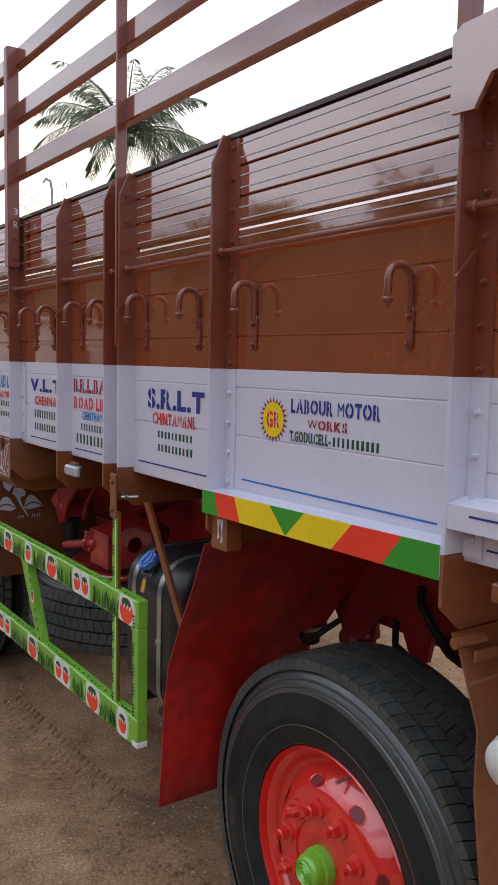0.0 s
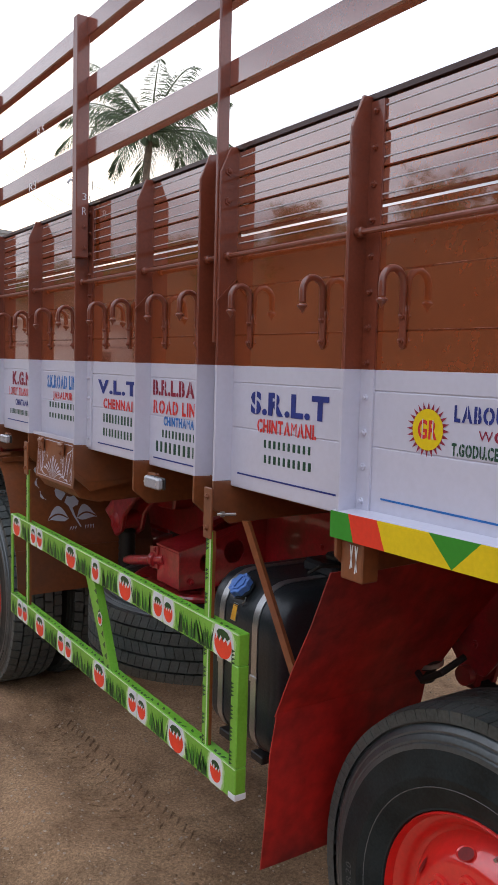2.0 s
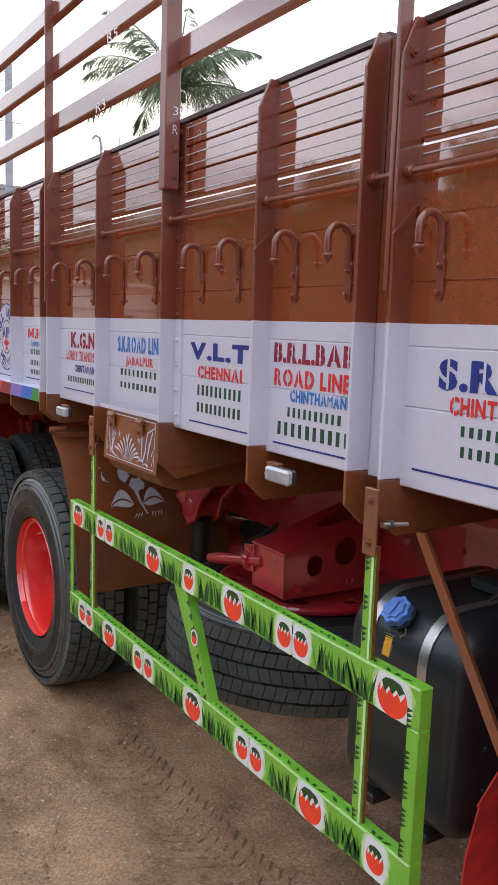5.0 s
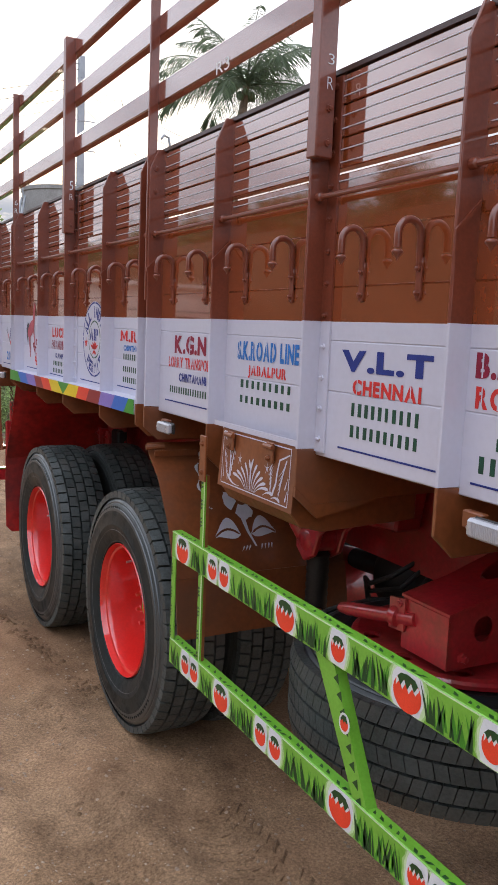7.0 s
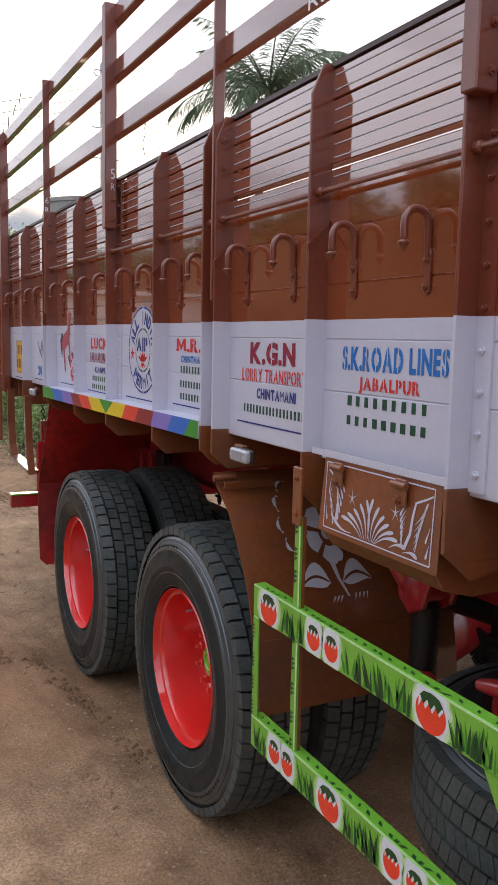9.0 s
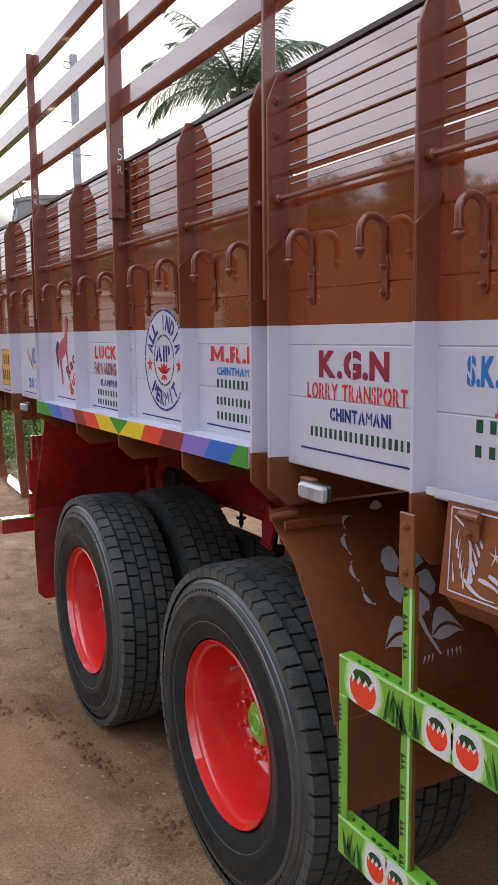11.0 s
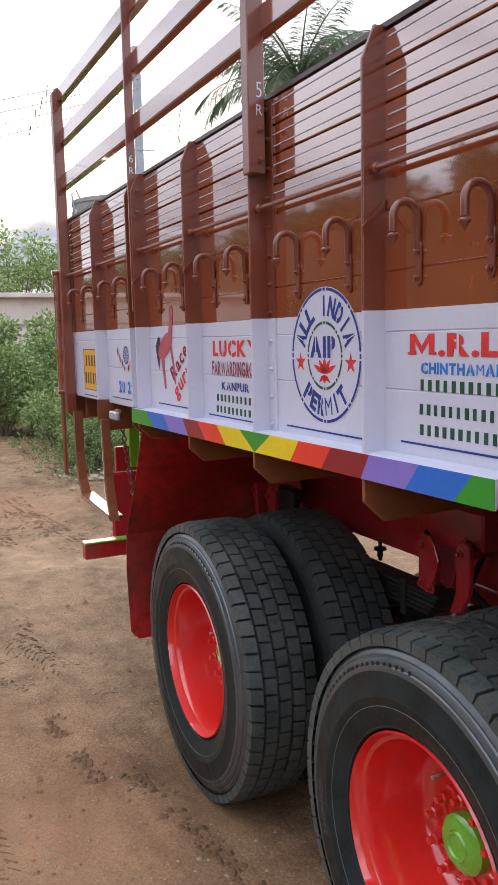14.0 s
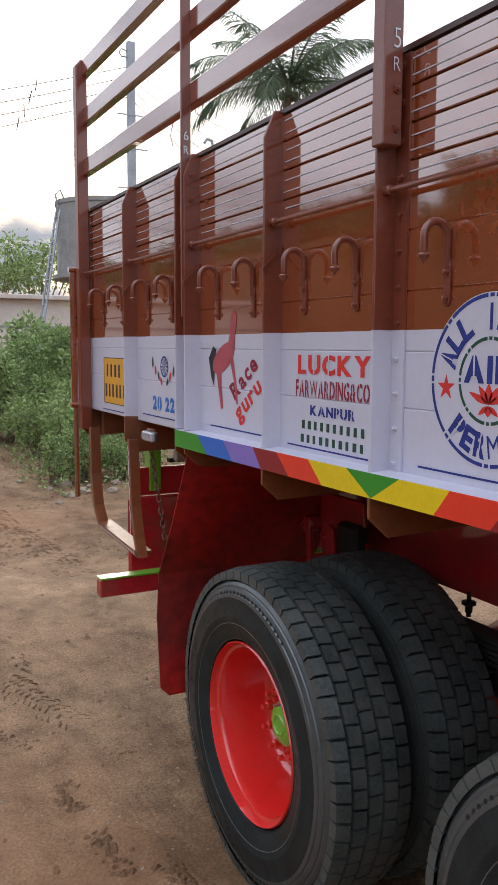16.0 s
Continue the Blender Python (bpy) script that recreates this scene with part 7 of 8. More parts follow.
# twelfth bay: the yellow plate, its writing as bars
bm = bmesh.new()
flat(bm, [(8.035, 1.441), (7.690, 1.441), (7.690, 1.646), (8.035, 1.646)], XP - 0.0010)
part("painted_plate", bm, PLATE_YELLOW, truck)
bm = bmesh.new()
for y0, y1, z0, z1 in ((8.035, 8.029, 1.441, 1.646), (8.035, 7.69, 1.644, 1.647), (8.035, 7.69, 1.440, 1.443)):
    flat(bm, [(y0, z0), (y1, z0), (y1, z1), (y0, z1)], XP - 0.0014)
part("plate_border", bm, P_BLACK, truck)
bars(4, 7.990, 1.620, 7.770, 1.558, P_BLACK, XP - 0.0006)
bars(6, 8.012, 1.532, 7.712, 1.468, P_BLACK, XP - 0.0006)
rule(8.055, 7.70, 1.411)
# chalk marks on stakes and bars
for text, y, z, h in (("3", 3.6515, 2.338, 0.024), ("R", 3.6515, 2.282, 0.028), ("5", 5.8245, 2.322, 0.040), ("R", 5.8245, 2.276, 0.028), ("6", 6.9495, 2.375, 0.028), ("R", 6.9495, 2.330, 0.026)):
    o = lettering(text, 0.0085, h, -0.0085, 0.0, GUARD_WHITE, -0.012, False, x=0.0, name="chalk_letter")
    o.matrix_basis = Matrix.Translation((XF + 0.018 if y < 6 else XF + 0.012, y, z)) @ Matrix.Rotation(math.radians(90), 4, "Z")
for text, y in (("R3", 4.30), ("R5", 4.20)):
    lettering(text, y, 2.715 if text == "R5" else 2.505, y - 0.09, 2.685 if text == "R5" else 2.47, GUARD_WHITE, 0.0, False, x=XF + 0.026, name="chalk_letter")


# ---- raised marks on the tyres ----
def tyre_brand_mesh():
    """Raised bars round the shoulder of the sidewall, where a maker's name stands."""
    rr = random.Random(4)
    bm = bmesh.new()
    for start in (0.35, 3.5):
        for k in range(9):
            a0 = start + 0.112 * k
            for da, w in ((0.0, 0.020), (0.062, 0.018)):
                loops = []
                for r, x in ((0.417, -0.1450), (0.449, -0.1385)):
                    loops.append([bm.verts.new((x + dx, r * math.cos(a), r * math.sin(a))) for a, dx in ((a0 + da, 0.004), (a0 + da, 0.0), (a0 + da + w, 0.0), (a0 + da + w, 0.004))])
                bm.faces.new(loops[0])
                bm.faces.new(loops[1][::-1])
                for j in range(4):
                    bm.faces.new((loops[0][j], loops[1][j], loops[1][(j + 1) % 4], loops[0][(j + 1) % 4]))
            for r in (rr.choice((0.419, 0.431, 0.443)),):
                quad = [(r, a0 + 0.02), (r, a0 + 0.062), (r + 0.006, a0 + 0.062), (r + 0.006, a0 + 0.02)]
                bm.faces.new([bm.verts.new((-0.1448 + 0.2 * (q - 0.417), q * math.cos(a), q * math.sin(a))) for q, a in quad])
    bmesh.ops.recalc_face_normals(bm, faces=bm.faces[:])
    me = bpy.data.meshes.new("raised_bars")
    bm.to_mesh(me)
    bm.free()
    me.materials.append(RUBBER_SIDE)
    return me


def tyre_size_mesh(text, r, h, a_mid):
    """The size in small letters along the sidewall."""
    bm = bmesh.new()
    cap = max(v[1] for v in glyph("H", 0.0)[0])
    cells, pen = [], 0.0
    for ch in text:
        vs, fs = glyph(ch, 0.0)
        x0, x1 = min(v[0] for v in vs), max(v[0] for v in vs)
        cells.append((vs, fs, x0, pen))
        pen += x1 - x0 + 0.14
    for vs, fs, x0, at in cells:
        pts = []
        for vx, vy in vs:
            u, v = (at + vx - x0 - pen / 2) * h / cap, (vy / cap - 0.5) * h
            a = a_mid + u / r
            pts.append(bm.verts.new((-0.1468, -(r + v) * math.sin(a), (r + v) * math.cos(a))))
        for f in fs:
            try:
                face = bm.faces.new([pts[k] for k in f])
            except ValueError:
                continue
            face.normal_update()
            if face.normal.x > 0:
                face.normal_flip()
    me = bpy.data.meshes.new("size_marking")
    bm.to_mesh(me)
    bm.free()
    me.materials.append(RUBBER_MARK)
    return me


BRAND, SIZE = tyre_brand_mesh(), tyre_size_mesh("295/90R20", 0.397, 0.020, -1.75)
fine_ring = bmesh.new()
lathe(fine_ring, ((0.3445, -0.1425), (0.3460, -0.1436), (0.3475, -0.1425)), 72, 0, "x")
for f in [f for f in fine_ring.faces if len(f.verts) > 4]:
    fine_ring.faces.remove(f)
RING = bpy.data.meshes.new("fine_ring")
fine_ring.to_mesh(RING)
fine_ring.free()
RING.materials.append(RUBBER_MARK)
for w, name, x in WHEELS:
    if name == "wheel" and x < 1.6:
        for key, me in (("raised_bars", BRAND), ("size_marking", SIZE), ("fine_ring", RING))[0 if x < 1.45 else 1:]:
            o = new(key, me)
            o.parent = w
            tagged(o, kind="stuff")
            if key == "size_marking":
                turn = math.degrees(w.matrix_basis.to_euler().x)
                o.matrix_basis = pose(0, 0, 0, -turn)
        bm = bmesh.new()
        tube(bm, [(-0.06, 0.0, 0.245), (-0.085, 0.0, 0.236), (-0.125, 0.0, 0.232)], [0.006, 0.005, 0.005], 8)
        part("valve", bm, STEEL, w, smooth=True)


# ---- behind and around: palm, pole, tank, wall, shrubs ----
def coconut_palm(x, y, crown, lean=(0.6, 0.2), fronds=30, size=3.4, seed=3):
    """A palm whose fronds arch out and droop, each with two hanging rows of narrow leaflets."""
    rnd = random.Random(seed)
    e = empty("coconut_palm", None, pose(x, y, 0), label="tall coconut palm with drooping feathery fronds", category="palm tree")
    bm = bmesh.new()
    pts = [(lean[0] * (k / 12) ** 2 - lean[0], lean[1] * (k / 12) ** 2 - lean[1], (crown + 0.2) * k / 12 - 0.1) for k in range(13)]
    tube(bm, pts, [0.20 - 0.008 * k + (0.012 if k % 2 else 0) for k in range(13)], 12)
    part("trunk", bm, BARK, e, smooth=True)
    for k in range(fronds):
        az = 2.399963 * k + rnd.uniform(-0.2, 0.2)
        rise = 1.10 - 1.28 * (k / fronds) ** 0.95 + rnd.uniform(-0.10, 0.10)
        L = size * rnd.uniform(0.88, 1.12) * (0.80 + 0.25 * min(1.0, 2.2 * k / fronds))
        bm = bmesh.new()
        spine, p, ang, n = [], Vector((0, 0, crown)), rise, 20
        droop = rnd.uniform(0.8, 1.25)
        for j in range(n + 1):
            spine.append(p.copy())
            p = p + Vector((math.cos(az) * math.cos(ang), math.sin(az) * math.cos(ang), math.sin(ang))) * (L / n)
            ang -= (0.020 + 0.105 * (j / n) ** 1.3) * droop
        tube(bm, spine, [0.036 * (1 - 0.85 * j / n) + 0.004 for j in range(n + 1)], 5)
        side_v = Vector((-math.sin(az), math.cos(az), 0))
        count = 96
        for j in range(6, count):
            if rnd.random() < 0.06:
                continue
            f = j / count * n
            i0 = min(int(f), n - 1)
            base = spine[i0].lerp(spine[i0 + 1], f - i0)
            fwd = (spine[i0 + 1] - spine[i0]).normalized()
            u = j / count
            ll = 0.98 * (0.45 + 0.55 * math.sin(math.pi * min(1.0, 0.12 + 0.95 * u))) * (1.0 if u < 0.9 else 0.75) * size / 3.4
            for s in (-1, 1):
                d = (side_v * s * 0.62 + fwd * 0.62 + Vector((0, 0, (-0.12 if k < 7 else -0.30) - 0.40 * rnd.random()))).normalized()
                l2 = ll * rnd.uniform(0.75, 1.1)
                mid = base + d * l2 * 0.5
                tip = base + d * l2 * 0.92 + Vector((0, 0, -0.26 * l2 * rnd.uniform(0.6, 1.3)))
                w = 0.0145
                bm.faces.new([bm.verts.new(q) for q in (base - fwd * w * 0.4, base + fwd * w * 0.4, mid + fwd * w, tip, mid - fwd * w)])
        tagged(part("frond", bm, FROND, e), kind="stuff")
    for k in range(9):
        a = 2 * math.pi * k / 9
        bm = bmesh.new()
        lathe(bm, ((0.0, -0.12), (0.07, -0.09), (0.10, 0.0), (0.075, 0.09), (0.0, 0.13)), 10, 0, "z", (0.24 * math.cos(a), 0.24 * math.sin(a), crown - 0.25 - 0.08 * (k % 3)))
        part("coconut", bm, FROND, e, smooth=True)
    return e


coconut_palm(13.25, 27.35, 9.75, fronds=25, size=3.6)


def foliage(bm, centre, radii, count, leaf, rnd, hollow=0.35):
    """Many small folded leaves through an uneven blob."""
    c = Vector(centre)
    for _ in range(count):
        v = Vector((rnd.gauss(0, 1), rnd.gauss(0, 1), rnd.gauss(0, 1))).normalized()
        r = (hollow + (1 - hollow) * rnd.random()) * (0.72 + 0.5 * noise.noise(v * 2.1 + c))
        p = c + Vector((v.x * radii[0] * r, v.y * radii[1] * r, v.z * radii[2] * r))
        if p.z < 0.02:
            continue
        d = (v + Vector((rnd.uniform(-1, 1), rnd.uniform(-1, 1), rnd.uniform(-0.8, 0.6)))).normalized()
        s = d.cross(Vector((rnd.uniform(-1, 1), rnd.uniform(-1, 1), rnd.uniform(-1, 1)))).normalized()
        L = leaf * rnd.uniform(0.6, 1.3)
        q = [bm.verts.new(w) for w in (p, p + d * L * 0.5 + s * L * 0.24, p + d * L, p + d * L * 0.5 - s * L * 0.24)]
        bm.faces.new(q)


def shrub(x, y, h, w, leaf, count, seed, name="shrub", label="leafy green wayside shrub", mat=LEAF, trunk=0.0):
    rnd = random.Random(seed)
    e = empty(name, None, pose(x, y, 0), label=label, category="tree" if trunk else "bush", group="roadside growth")
    bm = bmesh.new()
    tips = []
    for k in range(9 if not trunk else 12):
        a = 2 * math.pi * k / 9 + rnd.uniform(-0.3, 0.3)
        rr = w * rnd.uniform(0.25, 0.62)
        tip = Vector((rr * math.cos(a), rr * math.sin(a), trunk + (h - trunk) * (rnd.uniform(0.42, 0.88) if trunk else 0.20 + 0.66 * ((k * 0.381966) % 1.0))))
        base = Vector((0, 0, trunk * 0.8)) if trunk else Vector((rnd.uniform(-0.1, 0.1), rnd.uniform(-0.1, 0.1), -0.05))
        mid = base.lerp(tip, 0.5) + Vector((rnd.uniform(-0.1, 0.1), rnd.uniform(-0.1, 0.1), 0.1))
        tube(bm, [base, mid, tip], [0.02 + 0.02 * trunk, 0.014 + 0.01 * trunk, 0.006], 6)
        tips.append(tip)
    if trunk:
        tube(bm, [(0, 0, -0.1), (0.05, 0.03, trunk * 0.5), (0, 0, trunk)], [0.13, 0.11, 0.09], 8)
    part("trunk" if trunk else "stem", bm, BARK, e)
    for tip in tips:
        bm = bmesh.new()
        r = w * rnd.uniform(0.30, 0.48)
        foliage(bm, tip, (r, r, r * rnd.uniform(0.7, 1.0)), count // len(tips), leaf, rnd)
        tagged(part("leaf_clump", bm, mat, e), kind="stuff")
    return e


for i, (x, y, h, w, leaf, count) in enumerate(((3.15, 15.2, 1.05, 0.75, 0.07, 2600), (3.8, 16.4, 1.2, 0.9, 0.08, 2600), (5.2, 18.6, 3.0, 1.5, 0.10, 5200), (4.2, 21.5, 2.5, 1.7, 0.12, 4200), (6.2, 21.0, 3.2, 1.9, 0.12, 5000), (2.6, 23.5, 2.2, 1.8, 0.13, 3800), (0.6, 25.5, 2.3, 2.0, 0.14, 3800), (3.3, 18.9, 1.5, 1.2, 0.09, 3600), (2.2, 20.6, 1.6, 1.5, 0.10, 4000), (4.4, 17.6, 1.9, 1.2, 0.09, 3800), (0.2, 22.5, 1.7, 1.7, 0.12, 3600), (-1.8, 26.5, 2.4, 2.0, 0.14, 3200), (5.4, 15.0, 1.0, 0.8, 0.08, 1800), (7.6, 17.0, 2.2, 1.5, 0.11, 3000), (8.5, 21.0, 2.6, 1.8, 0.13, 3200), (2.5, 19.7, 2.2, 1.3, 0.09, 6000), (3.5, 20.4, 2.4, 1.4, 0.09, 6000), (1.5, 21.2, 2.2, 1.4, 0.10, 5200), (4.4, 20.0, 2.3, 1.3, 0.09, 5200), (3.0, 17.2, 0.9, 0.8, 0.07, 2600), (2.62, 14.55, 0.62, 0.36, 0.045, 2200), (3.05, 14.75, 0.66, 0.40, 0.045, 2400), (3.45, 14.6, 0.55, 0.38, 0.045, 2000))):
    shrub(x, y, h, w, leaf, count, 20 + i)
for i, (x, y, h, w) in enumerate(((3.2, 36.0, 5.2, 2.6), (-0.8, 40.0, 5.6, 3.0), (12.0, 33.0, 4.5, 2.5), (6.4, 40.0, 6.4, 2.6), (8.8, 42.0, 6.6, 2.8), (4.4, 39.0, 6.2, 2.6))):
    shrub(x, y, h, w, 0.20, 2200, 60 + i, "tree", "small spreading tree with thin foliage", LEAF, 2.0)

# low weeds and stones along the edge of the yard
rnd = random.Random(9)
bm = bmesh.new()
for _ in range(220):
    x, y = rnd.uniform(2.2, 5.0), rnd.uniform(13.4, 18.5)
    if x - 2.2 < (y - 15.5) * 0.0:
        continue
    foliage(bm, (x, y, 0.05), (0.10, 0.10, 0.10), 14, 0.05, rnd)
tagged(part("weeds", bm, LEAF), "scattered low green weeds on bare earth", "weeds", kind="stuff")


def stone(x, y, r, seed):
    rr = random.Random(seed)
    bm = bmesh.new()
    bmesh.ops.create_icosphere(bm, subdivisions=2, radius=r)
    for v in bm.verts:
        v.co *= 1 + 0.35 * noise.noise(v.co * (1.6 / r) + Vector((seed, 0, 0)))
        v.co.z *= 0.6
    o = part("stone", bm, STONE)
    o.matrix_basis = pose(x, y, ground_height(x, y) + r * 0.18, 0, 0, rr.uniform(0, 360))
    return tagged(o, "rough brown field stone lying on earth", "stone", group="stones by the shrubs")


for i, (x, y, r) in enumerate(((2.55, 13.7, 0.07), (2.75, 13.9, 0.10), (2.95, 14.2, 0.06), (2.45, 14.3, 0.05), (3.1, 13.8, 0.08), (2.7, 14.5, 0.09), (2.35, 13.4, 0.045), (3.3, 14.3, 0.06), (2.2, 14.8, 0.05), (3.4, 13.5, 0.07))):
    stone(x, y, r, i + 1)


def scatter(name, label, n, x0, x1, y0, y1, r0, r1, seed, mat):
    """Loose grit and gravel, uncounted."""
    rr = random.Random(seed)
    verts, faces = [], []
    for _ in range(n):
        x, y = rr.uniform(x0, x1), rr.uniform(y0, y1)
        if noise.noise((x * 0.8, y * 0.8, 4)) < rr.uniform(-0.5, 0.35):
            continue
        r = r0 + (r1 - r0) * rr.random() ** 3
        z = ground_height(x, y)
        a = rr.uniform(0, 6.28)
        b = len(verts)
        for k in range(5):
            t = a + k * 1.2566
            q = r * rr.uniform(0.7, 1.2)
            verts.append((x + q * math.cos(t), y + q * math.sin(t), z - r * 0.1))
        verts.append((x + rr.uniform(-0.3, 0.3) * r, y + rr.uniform(-0.3, 0.3) * r, z + r * rr.uniform(0.5, 0.9)))
        faces += [(b + k, b + (k + 1) % 5, b + 5) for k in range(5)]
    me = bpy.data.meshes.new(name)
    me.from_pydata(verts, [], faces)
    me.materials.append(mat)
    return tagged(new(name, me), label, "gravel", kind="stuff")


scatter("gravel", "loose tan grit and small gravel over the yard", 42000, -1.5, 4.6, 0.3, 15, 0.0016, 0.011, 5, PEBBLE)
scatter("gravel", "pale loose gravel beside the front of the truck", 6000, 0.4, 2.6, 0.6, 4.4, 0.002, 0.008, 15, PALE_PEBBLE)
scatter("clods", "crumbled earth clods along the wheel ruts", 1500, -1.2, 2.6, 5.5, 15, 0.008, 0.030, 6, EARTH)

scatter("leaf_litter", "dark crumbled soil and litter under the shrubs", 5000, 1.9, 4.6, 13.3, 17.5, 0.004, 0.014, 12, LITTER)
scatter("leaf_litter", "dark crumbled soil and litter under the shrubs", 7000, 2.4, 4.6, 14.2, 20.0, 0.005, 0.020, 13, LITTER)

# tyre prints: low pressed ribs in the earth, and crumbs along them
def tyre_print(x0, y0, x1, y1, wide, seed):
    rr = random.Random(seed)
    verts, faces = [], []
    d = Vector((x1 - x0, y1 - y0, 0))
    L = d.length
    d.normalize()
    n = Vector((-d.y, d.x, 0))
    k = 0
    while k * 0.052 < L:
        for col in range(-2, 3):
            if rr.random() < 0.25:
                continue
            c = Vector((x0, y0, 0)) + d * (k * 0.052 + (0.026 if col % 2 else 0)) + n * (col * wide / 5)
            fade = 0.5 + 0.5 * noise.noise((c.x * 3, c.y * 3, 8))
            h = 0.008 * fade * rr.uniform(0.6, 1.2)
            if h < 0.0015:
                continue
            a, w = wide / 5 * 0.44, 0.010 * rr.uniform(0.7, 1.3)
            sk = d * 0.010 * col
            z = ground_height(c.x, c.y)
            b = len(verts)
            for p in (c - n * a - d * w - sk, c + n * a - d * w + sk, c + n * a + d * w + sk, c - n * a + d * w - sk):
                verts.append((p.x + rr.uniform(-0.004, 0.004), p.y + rr.uniform(-0.004, 0.004), z - 0.006))
            for p in (c - n * a * 0.8 - sk, c + n * a * 0.8 + sk):
                verts.append((p.x, p.y, z + h))
            faces += [(b, b + 1, b + 5, b + 4), (b + 2, b + 3, b + 4, b + 5), (b + 1, b + 2, b + 5), (b + 3, b, b + 4)]
        k += 1
    me = bpy.data.meshes.new("tyre_print")
    me.from_pydata(verts, [], faces)
    me.materials.append(DAMP)
    return tagged(new("tyre_print", me), "ribbed tyre print pressed into dry earth", "tyre track", kind="stuff")


tyre_print(1.39, 3.2, 1.34, 4.4, 0.26, 1)
tyre_print(0.84, 8.6, 1.16, 7.6, 0.20, 2)
tyre_print(1.55, 13.2, 1.75, 10.4, 0.34, 3)
tyre_print(1.05, 13.0, 1.15, 10.9, 0.30, 4)
tyre_print(0.30, 8.0, 0.45, 6.0, 0.24, 5)


def crumbs(x0, y0, x1, y1, spread, n, r1, seed):
    rr = random.Random(seed)
    verts, faces = [], []
    for _ in range(n):
        u = rr.random()
        x = x0 + (x1 - x0) * u + rr.gauss(0, spread) + 0.05 * noise.noise((u * 9, seed, 0))
        y = y0 + (y1 - y0) * u + rr.gauss(0, spread)
        if noise.noise((x * 4, y * 4, seed)) < -0.05:
            continue
        r = 0.004 + r1 * rr.random() ** 2.5
        z, b, a = ground_height(x, y), len(verts), rr.uniform(0, 6.28)
        for k in range(6):
            q = r * rr.uniform(0.7, 1.25)
            verts.append((x + q * math.cos(a + k * 1.047), y + q * math.sin(a + k * 1.047), z - r * 0.15))
        verts.append((x + rr.uniform(-0.3, 0.3) * r, y + rr.uniform(-0.3, 0.3) * r, z + r * rr.uniform(0.35, 0.7)))
        faces += [(b + k, b + (k + 1) % 6, b + 6) for k in range(6)]
    me = bpy.data.meshes.new("crumbs")
    me.from_pydata(verts, [], faces)
    me.materials.append(DAMP)
    return tagged(new("crumbs", me), "crumbled earth along a wheel rut", "soil", kind="stuff")


crumbs(0.84, 7.5, 0.94, 6.7, 0.018, 420, 0.018, 1)
crumbs(1.06, 7.02, 1.14, 6.98, 0.02, 90, 0.016, 8)
crumbs(0.80, 8.35, 0.82, 7.85, 0.06, 260, 0.016, 9)
crumbs(1.05, 6.8, 1.26, 5.5, 0.03, 320, 0.022, 2)
crumbs(0.70, 11.0, 1.0, 8.6, 0.05, 300, 0.022, 3)
crumbs(1.5, 12.6, 1.8, 10.8, 0.16, 700, 0.030, 4)
crumbs(1.0, 13.4, 1.2, 11.2, 0.16, 500, 0.030, 5)
crumbs(1.30, 3.0, 1.34, 2.2, 0.12, 420, 0.016, 6)
crumbs(0.95, 5.6, 0.85, 3.6, 0.06, 300, 0.015, 7)

# electric pole with steel cross pieces
pole = empty("electric_pole", None, pose(4.87, 18.06, 0), label="grey steel electric pole with short cross bars", category="utility pole")
bm = bmesh.new()
box(bm, -0.065, 0.065, -0.05, 0.05, -0.2, 6.75, 0.006)
part("post", bm, GALV, pole)
for k, z in enumerate((5.55, 5.0, 4.35, 3.9)):
    bm = bmesh.new()
    box(bm, -0.26 + 0.03 * (k % 2), 0.27, -0.062, -0.052, z, z + 0.022)
    part("cross_bar", bm, GALV, pole)
bm = bmesh.new()
tube(bm, [(-0.06, 0, 6.6), (-0.16, 0, 6.62), (-0.20, 0, 6.56), (-0.16, 0, 6.5), (-0.06, 0, 6.5)], 0.012, 6)
part("bracket", bm, GALV, pole)
thin = empty("lamp_post", None, pose(9.6, 25.0, 0), label="thin distant steel post with a bent top", category="pole")
bm = bmesh.new()
tube(bm, [(0, 0, -0.2), (0, 0, 6.9), (-0.05, 0, 7.15), (-0.2, 0, 7.2), (-0.28, 0, 7.08)], 0.04, 8)
part("post", bm, GALV, thin)


def cable(a, b, sag, name="overhead_cable", knots=5):
    e = empty(name, None, pose(0, 0, 0), label="thin sagging overhead cable with spacer sticks", category="cable", group="overhead cables")
    bm = bmesh.new()
    pts = [Vector(a).lerp(Vector(b), k / 20) - Vector((0, 0, sag * 4 * (k / 20) * (1 - k / 20))) for k in range(21)]
    tube(bm, pts, 0.0055, 5)
    part("wire", bm, WIRE, e)
    for k in range(knots):
        p = pts[2 + int(17 * k / max(1, knots - 1) * 0.95)]
        bm = bmesh.new()
        d = Vector((random.uniform(-0.3, 0.3), 0, 1)).normalized()
        tube(bm, [p - d * 0.11, p + d * 0.11], 0.009, 5)
        part("spacer", bm, WIRE, e)
    return e


for k in range(4):
    cable((4.87, 18.0, 6.35 - 0.16 * k), (-9.0 - k, 27.0 + 0.4 * k, 6.4 - 0.30 * k), 0.7 + 0.12 * k)
    cable((4.87, 18.1, 6.35 - 0.16 * k), (16.5, 27.0 + 0.5 * k, 8.0 - 0.32 * k), 0.8 + 0.15 * k)

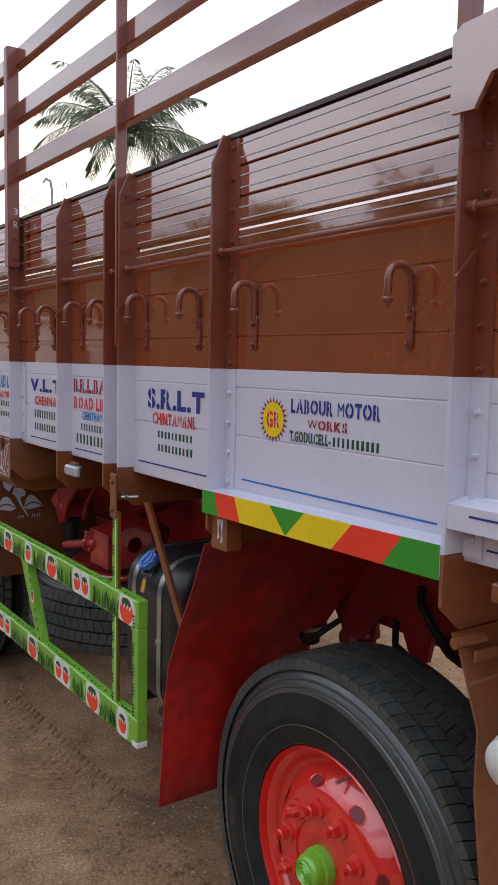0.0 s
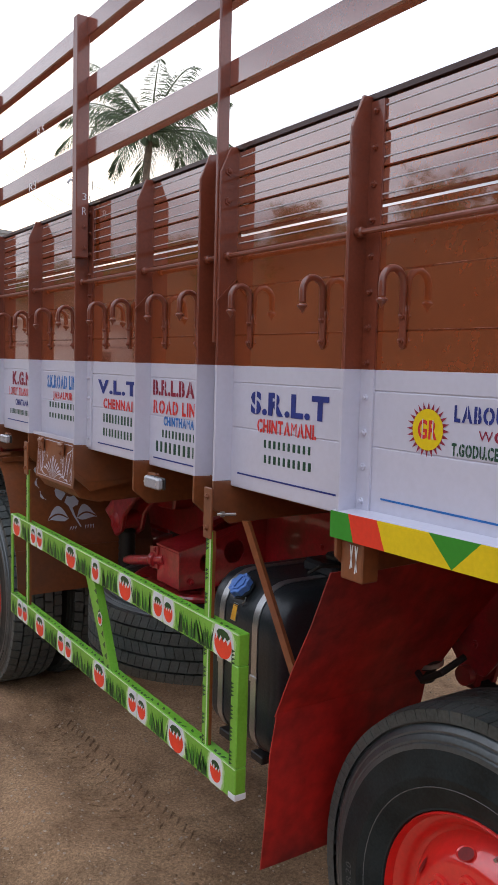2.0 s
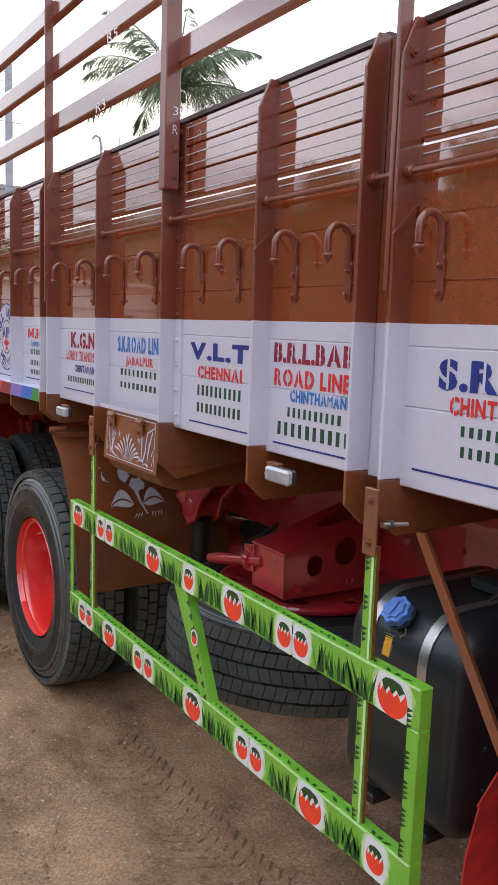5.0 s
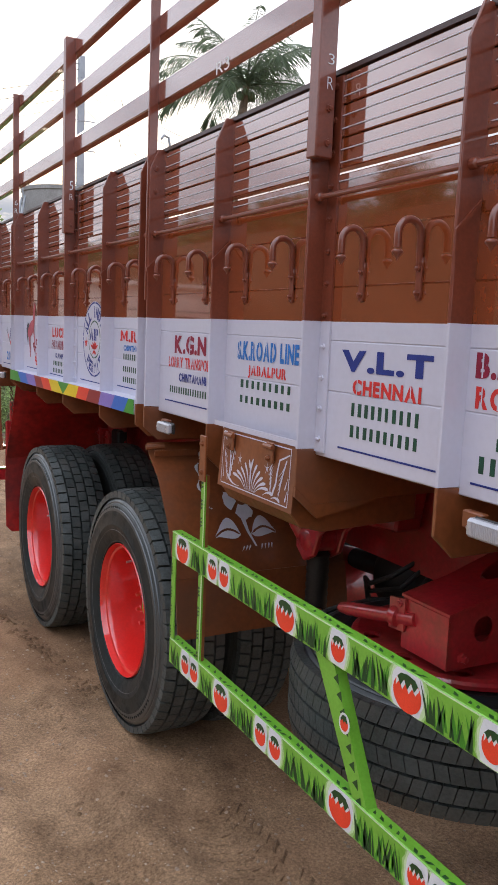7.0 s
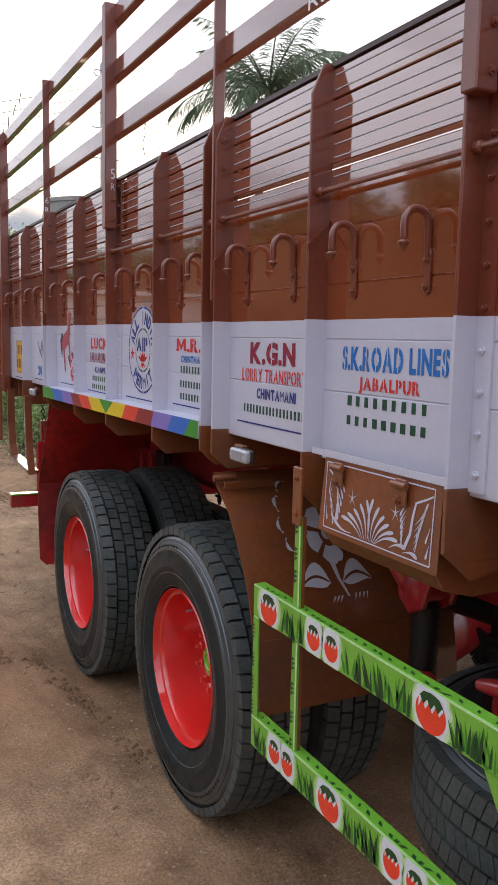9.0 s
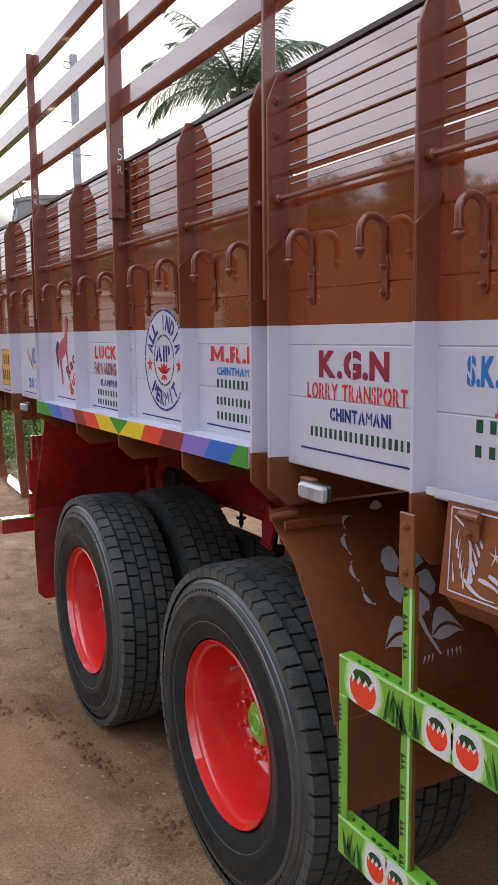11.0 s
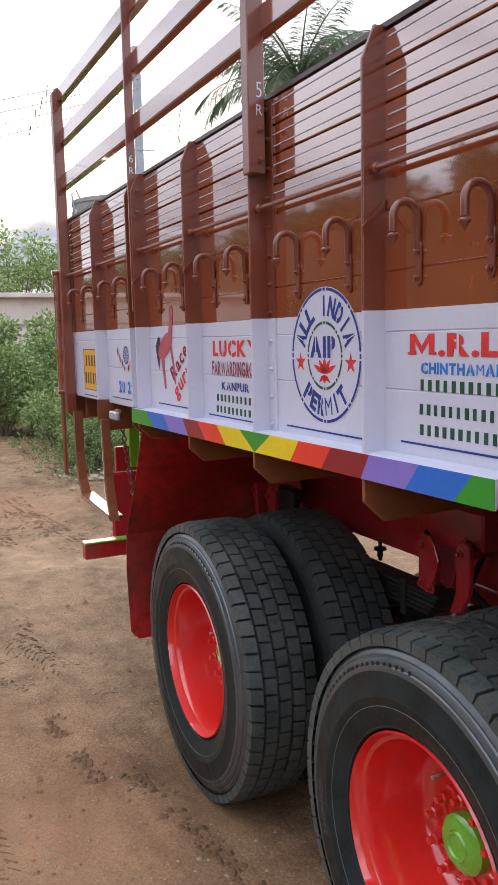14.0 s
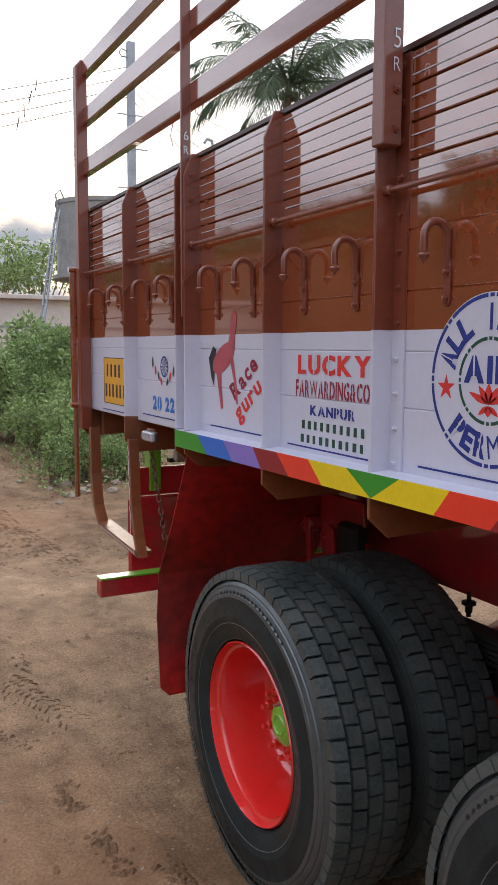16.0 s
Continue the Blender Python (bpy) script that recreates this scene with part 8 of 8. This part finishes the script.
# raised water tank with its ladder
tower = empty("water_tank", None, pose(6.85, 25.8, 0), label="grey concrete overhead water tank with a ladder", category="water tank")
bm = bmesh.new()
lathe(bm, ((0.0, 3.42), (1.42, 3.42), (1.42, 3.52), (1.30, 3.54), (1.30, 5.28), (1.33, 5.30), (1.33, 5.40), (0.0, 5.46)), 36, 0, "z")
part("tank_drum", bm, CONCRETE, tower, smooth=True)
bm = bmesh.new()
lathe(bm, ((0.62, -0.2), (0.62, 3.30), (1.0, 3.42), (0.0, 3.42)), 24, 0, "z")
part("shaft", bm, CONCRETE, tower, smooth=True)
ladder = []
for s in (-0.2, 0.2):
    bm = bmesh.new()
    tube(bm, [(-2.35 + 0.0, -0.9 + s, 0.0), (-1.36, -0.3 + s, 5.1)], 0.03, 6)
    part("ladder_rail", bm, GALV, tower)
for k in range(16):
    u = (k + 0.5) / 16
    bm = bmesh.new()
    x, y, z = -2.35 + 0.99 * u, -0.9 + 0.6 * u, 5.1 * u
    tube(bm, [(x, y - 0.2, z), (x, y + 0.2, z)], 0.02, 5)
    part("ladder_rung", bm, GALV, tower)
bm = bmesh.new()
tube(bm, [(-1.36, -0.3, 5.1), (-1.42, -0.3, 5.5), (-1.3, -0.3, 5.62), (-1.2, -0.3, 5.4)], 0.02, 6)
part("hand_loop", bm, GALV, tower)
# pale building behind the shrubs
house = empty("low_building", None, pose(-2.0, 31.0, 0), label="low pale plastered building behind shrubs", category="building")
bm = bmesh.new()
box(bm, -14, 9.8, 0, 6, -0.2, 3.15, 0.02)
part("wall", bm, WALL_PAINT, house)
bm = bmesh.new()
box(bm, -14.2, 10.0, -0.25, 6.2, 3.151, 3.30, 0.02)
part("roof", bm, WALL_PAINT, house)
bm = bmesh.new()
box(bm, -14, 9.8, -0.03, -0.002, 2.25, 2.32)
part("string_course", bm, CONCRETE, house)
for x in (-9.0, -3.5, 2.2):
    bm = bmesh.new()
    box(bm, x, x + 1.1, -0.02, 0.001, 0.95, 2.1)
    part("window", bm, DARK, house)

# trees and a wall added out of view on the camera's side, for the paint to mirror
rnd = random.Random(31)
for i in range(26):
    y = -8 + 4.0 * i + rnd.uniform(-0.8, 0.8)
    shrub(-14.2 + rnd.uniform(-0.6, 0.6), y, rnd.uniform(6.2, 7.0), rnd.uniform(2.6, 3.0), 0.30, 3600, 80 + i, "tree", "dense dark tree added out of view behind the wall", LEAF_B, 2.6)
bm = bmesh.new()
box(bm, -12.3, -11.95, -40, 220, -0.2, 5.15, 0.01)
tagged(part("wall_yard", bm, UNSEEN_WALL), "tall plain brown wall added out of view for the paint to mirror", "wall", kind="structure")
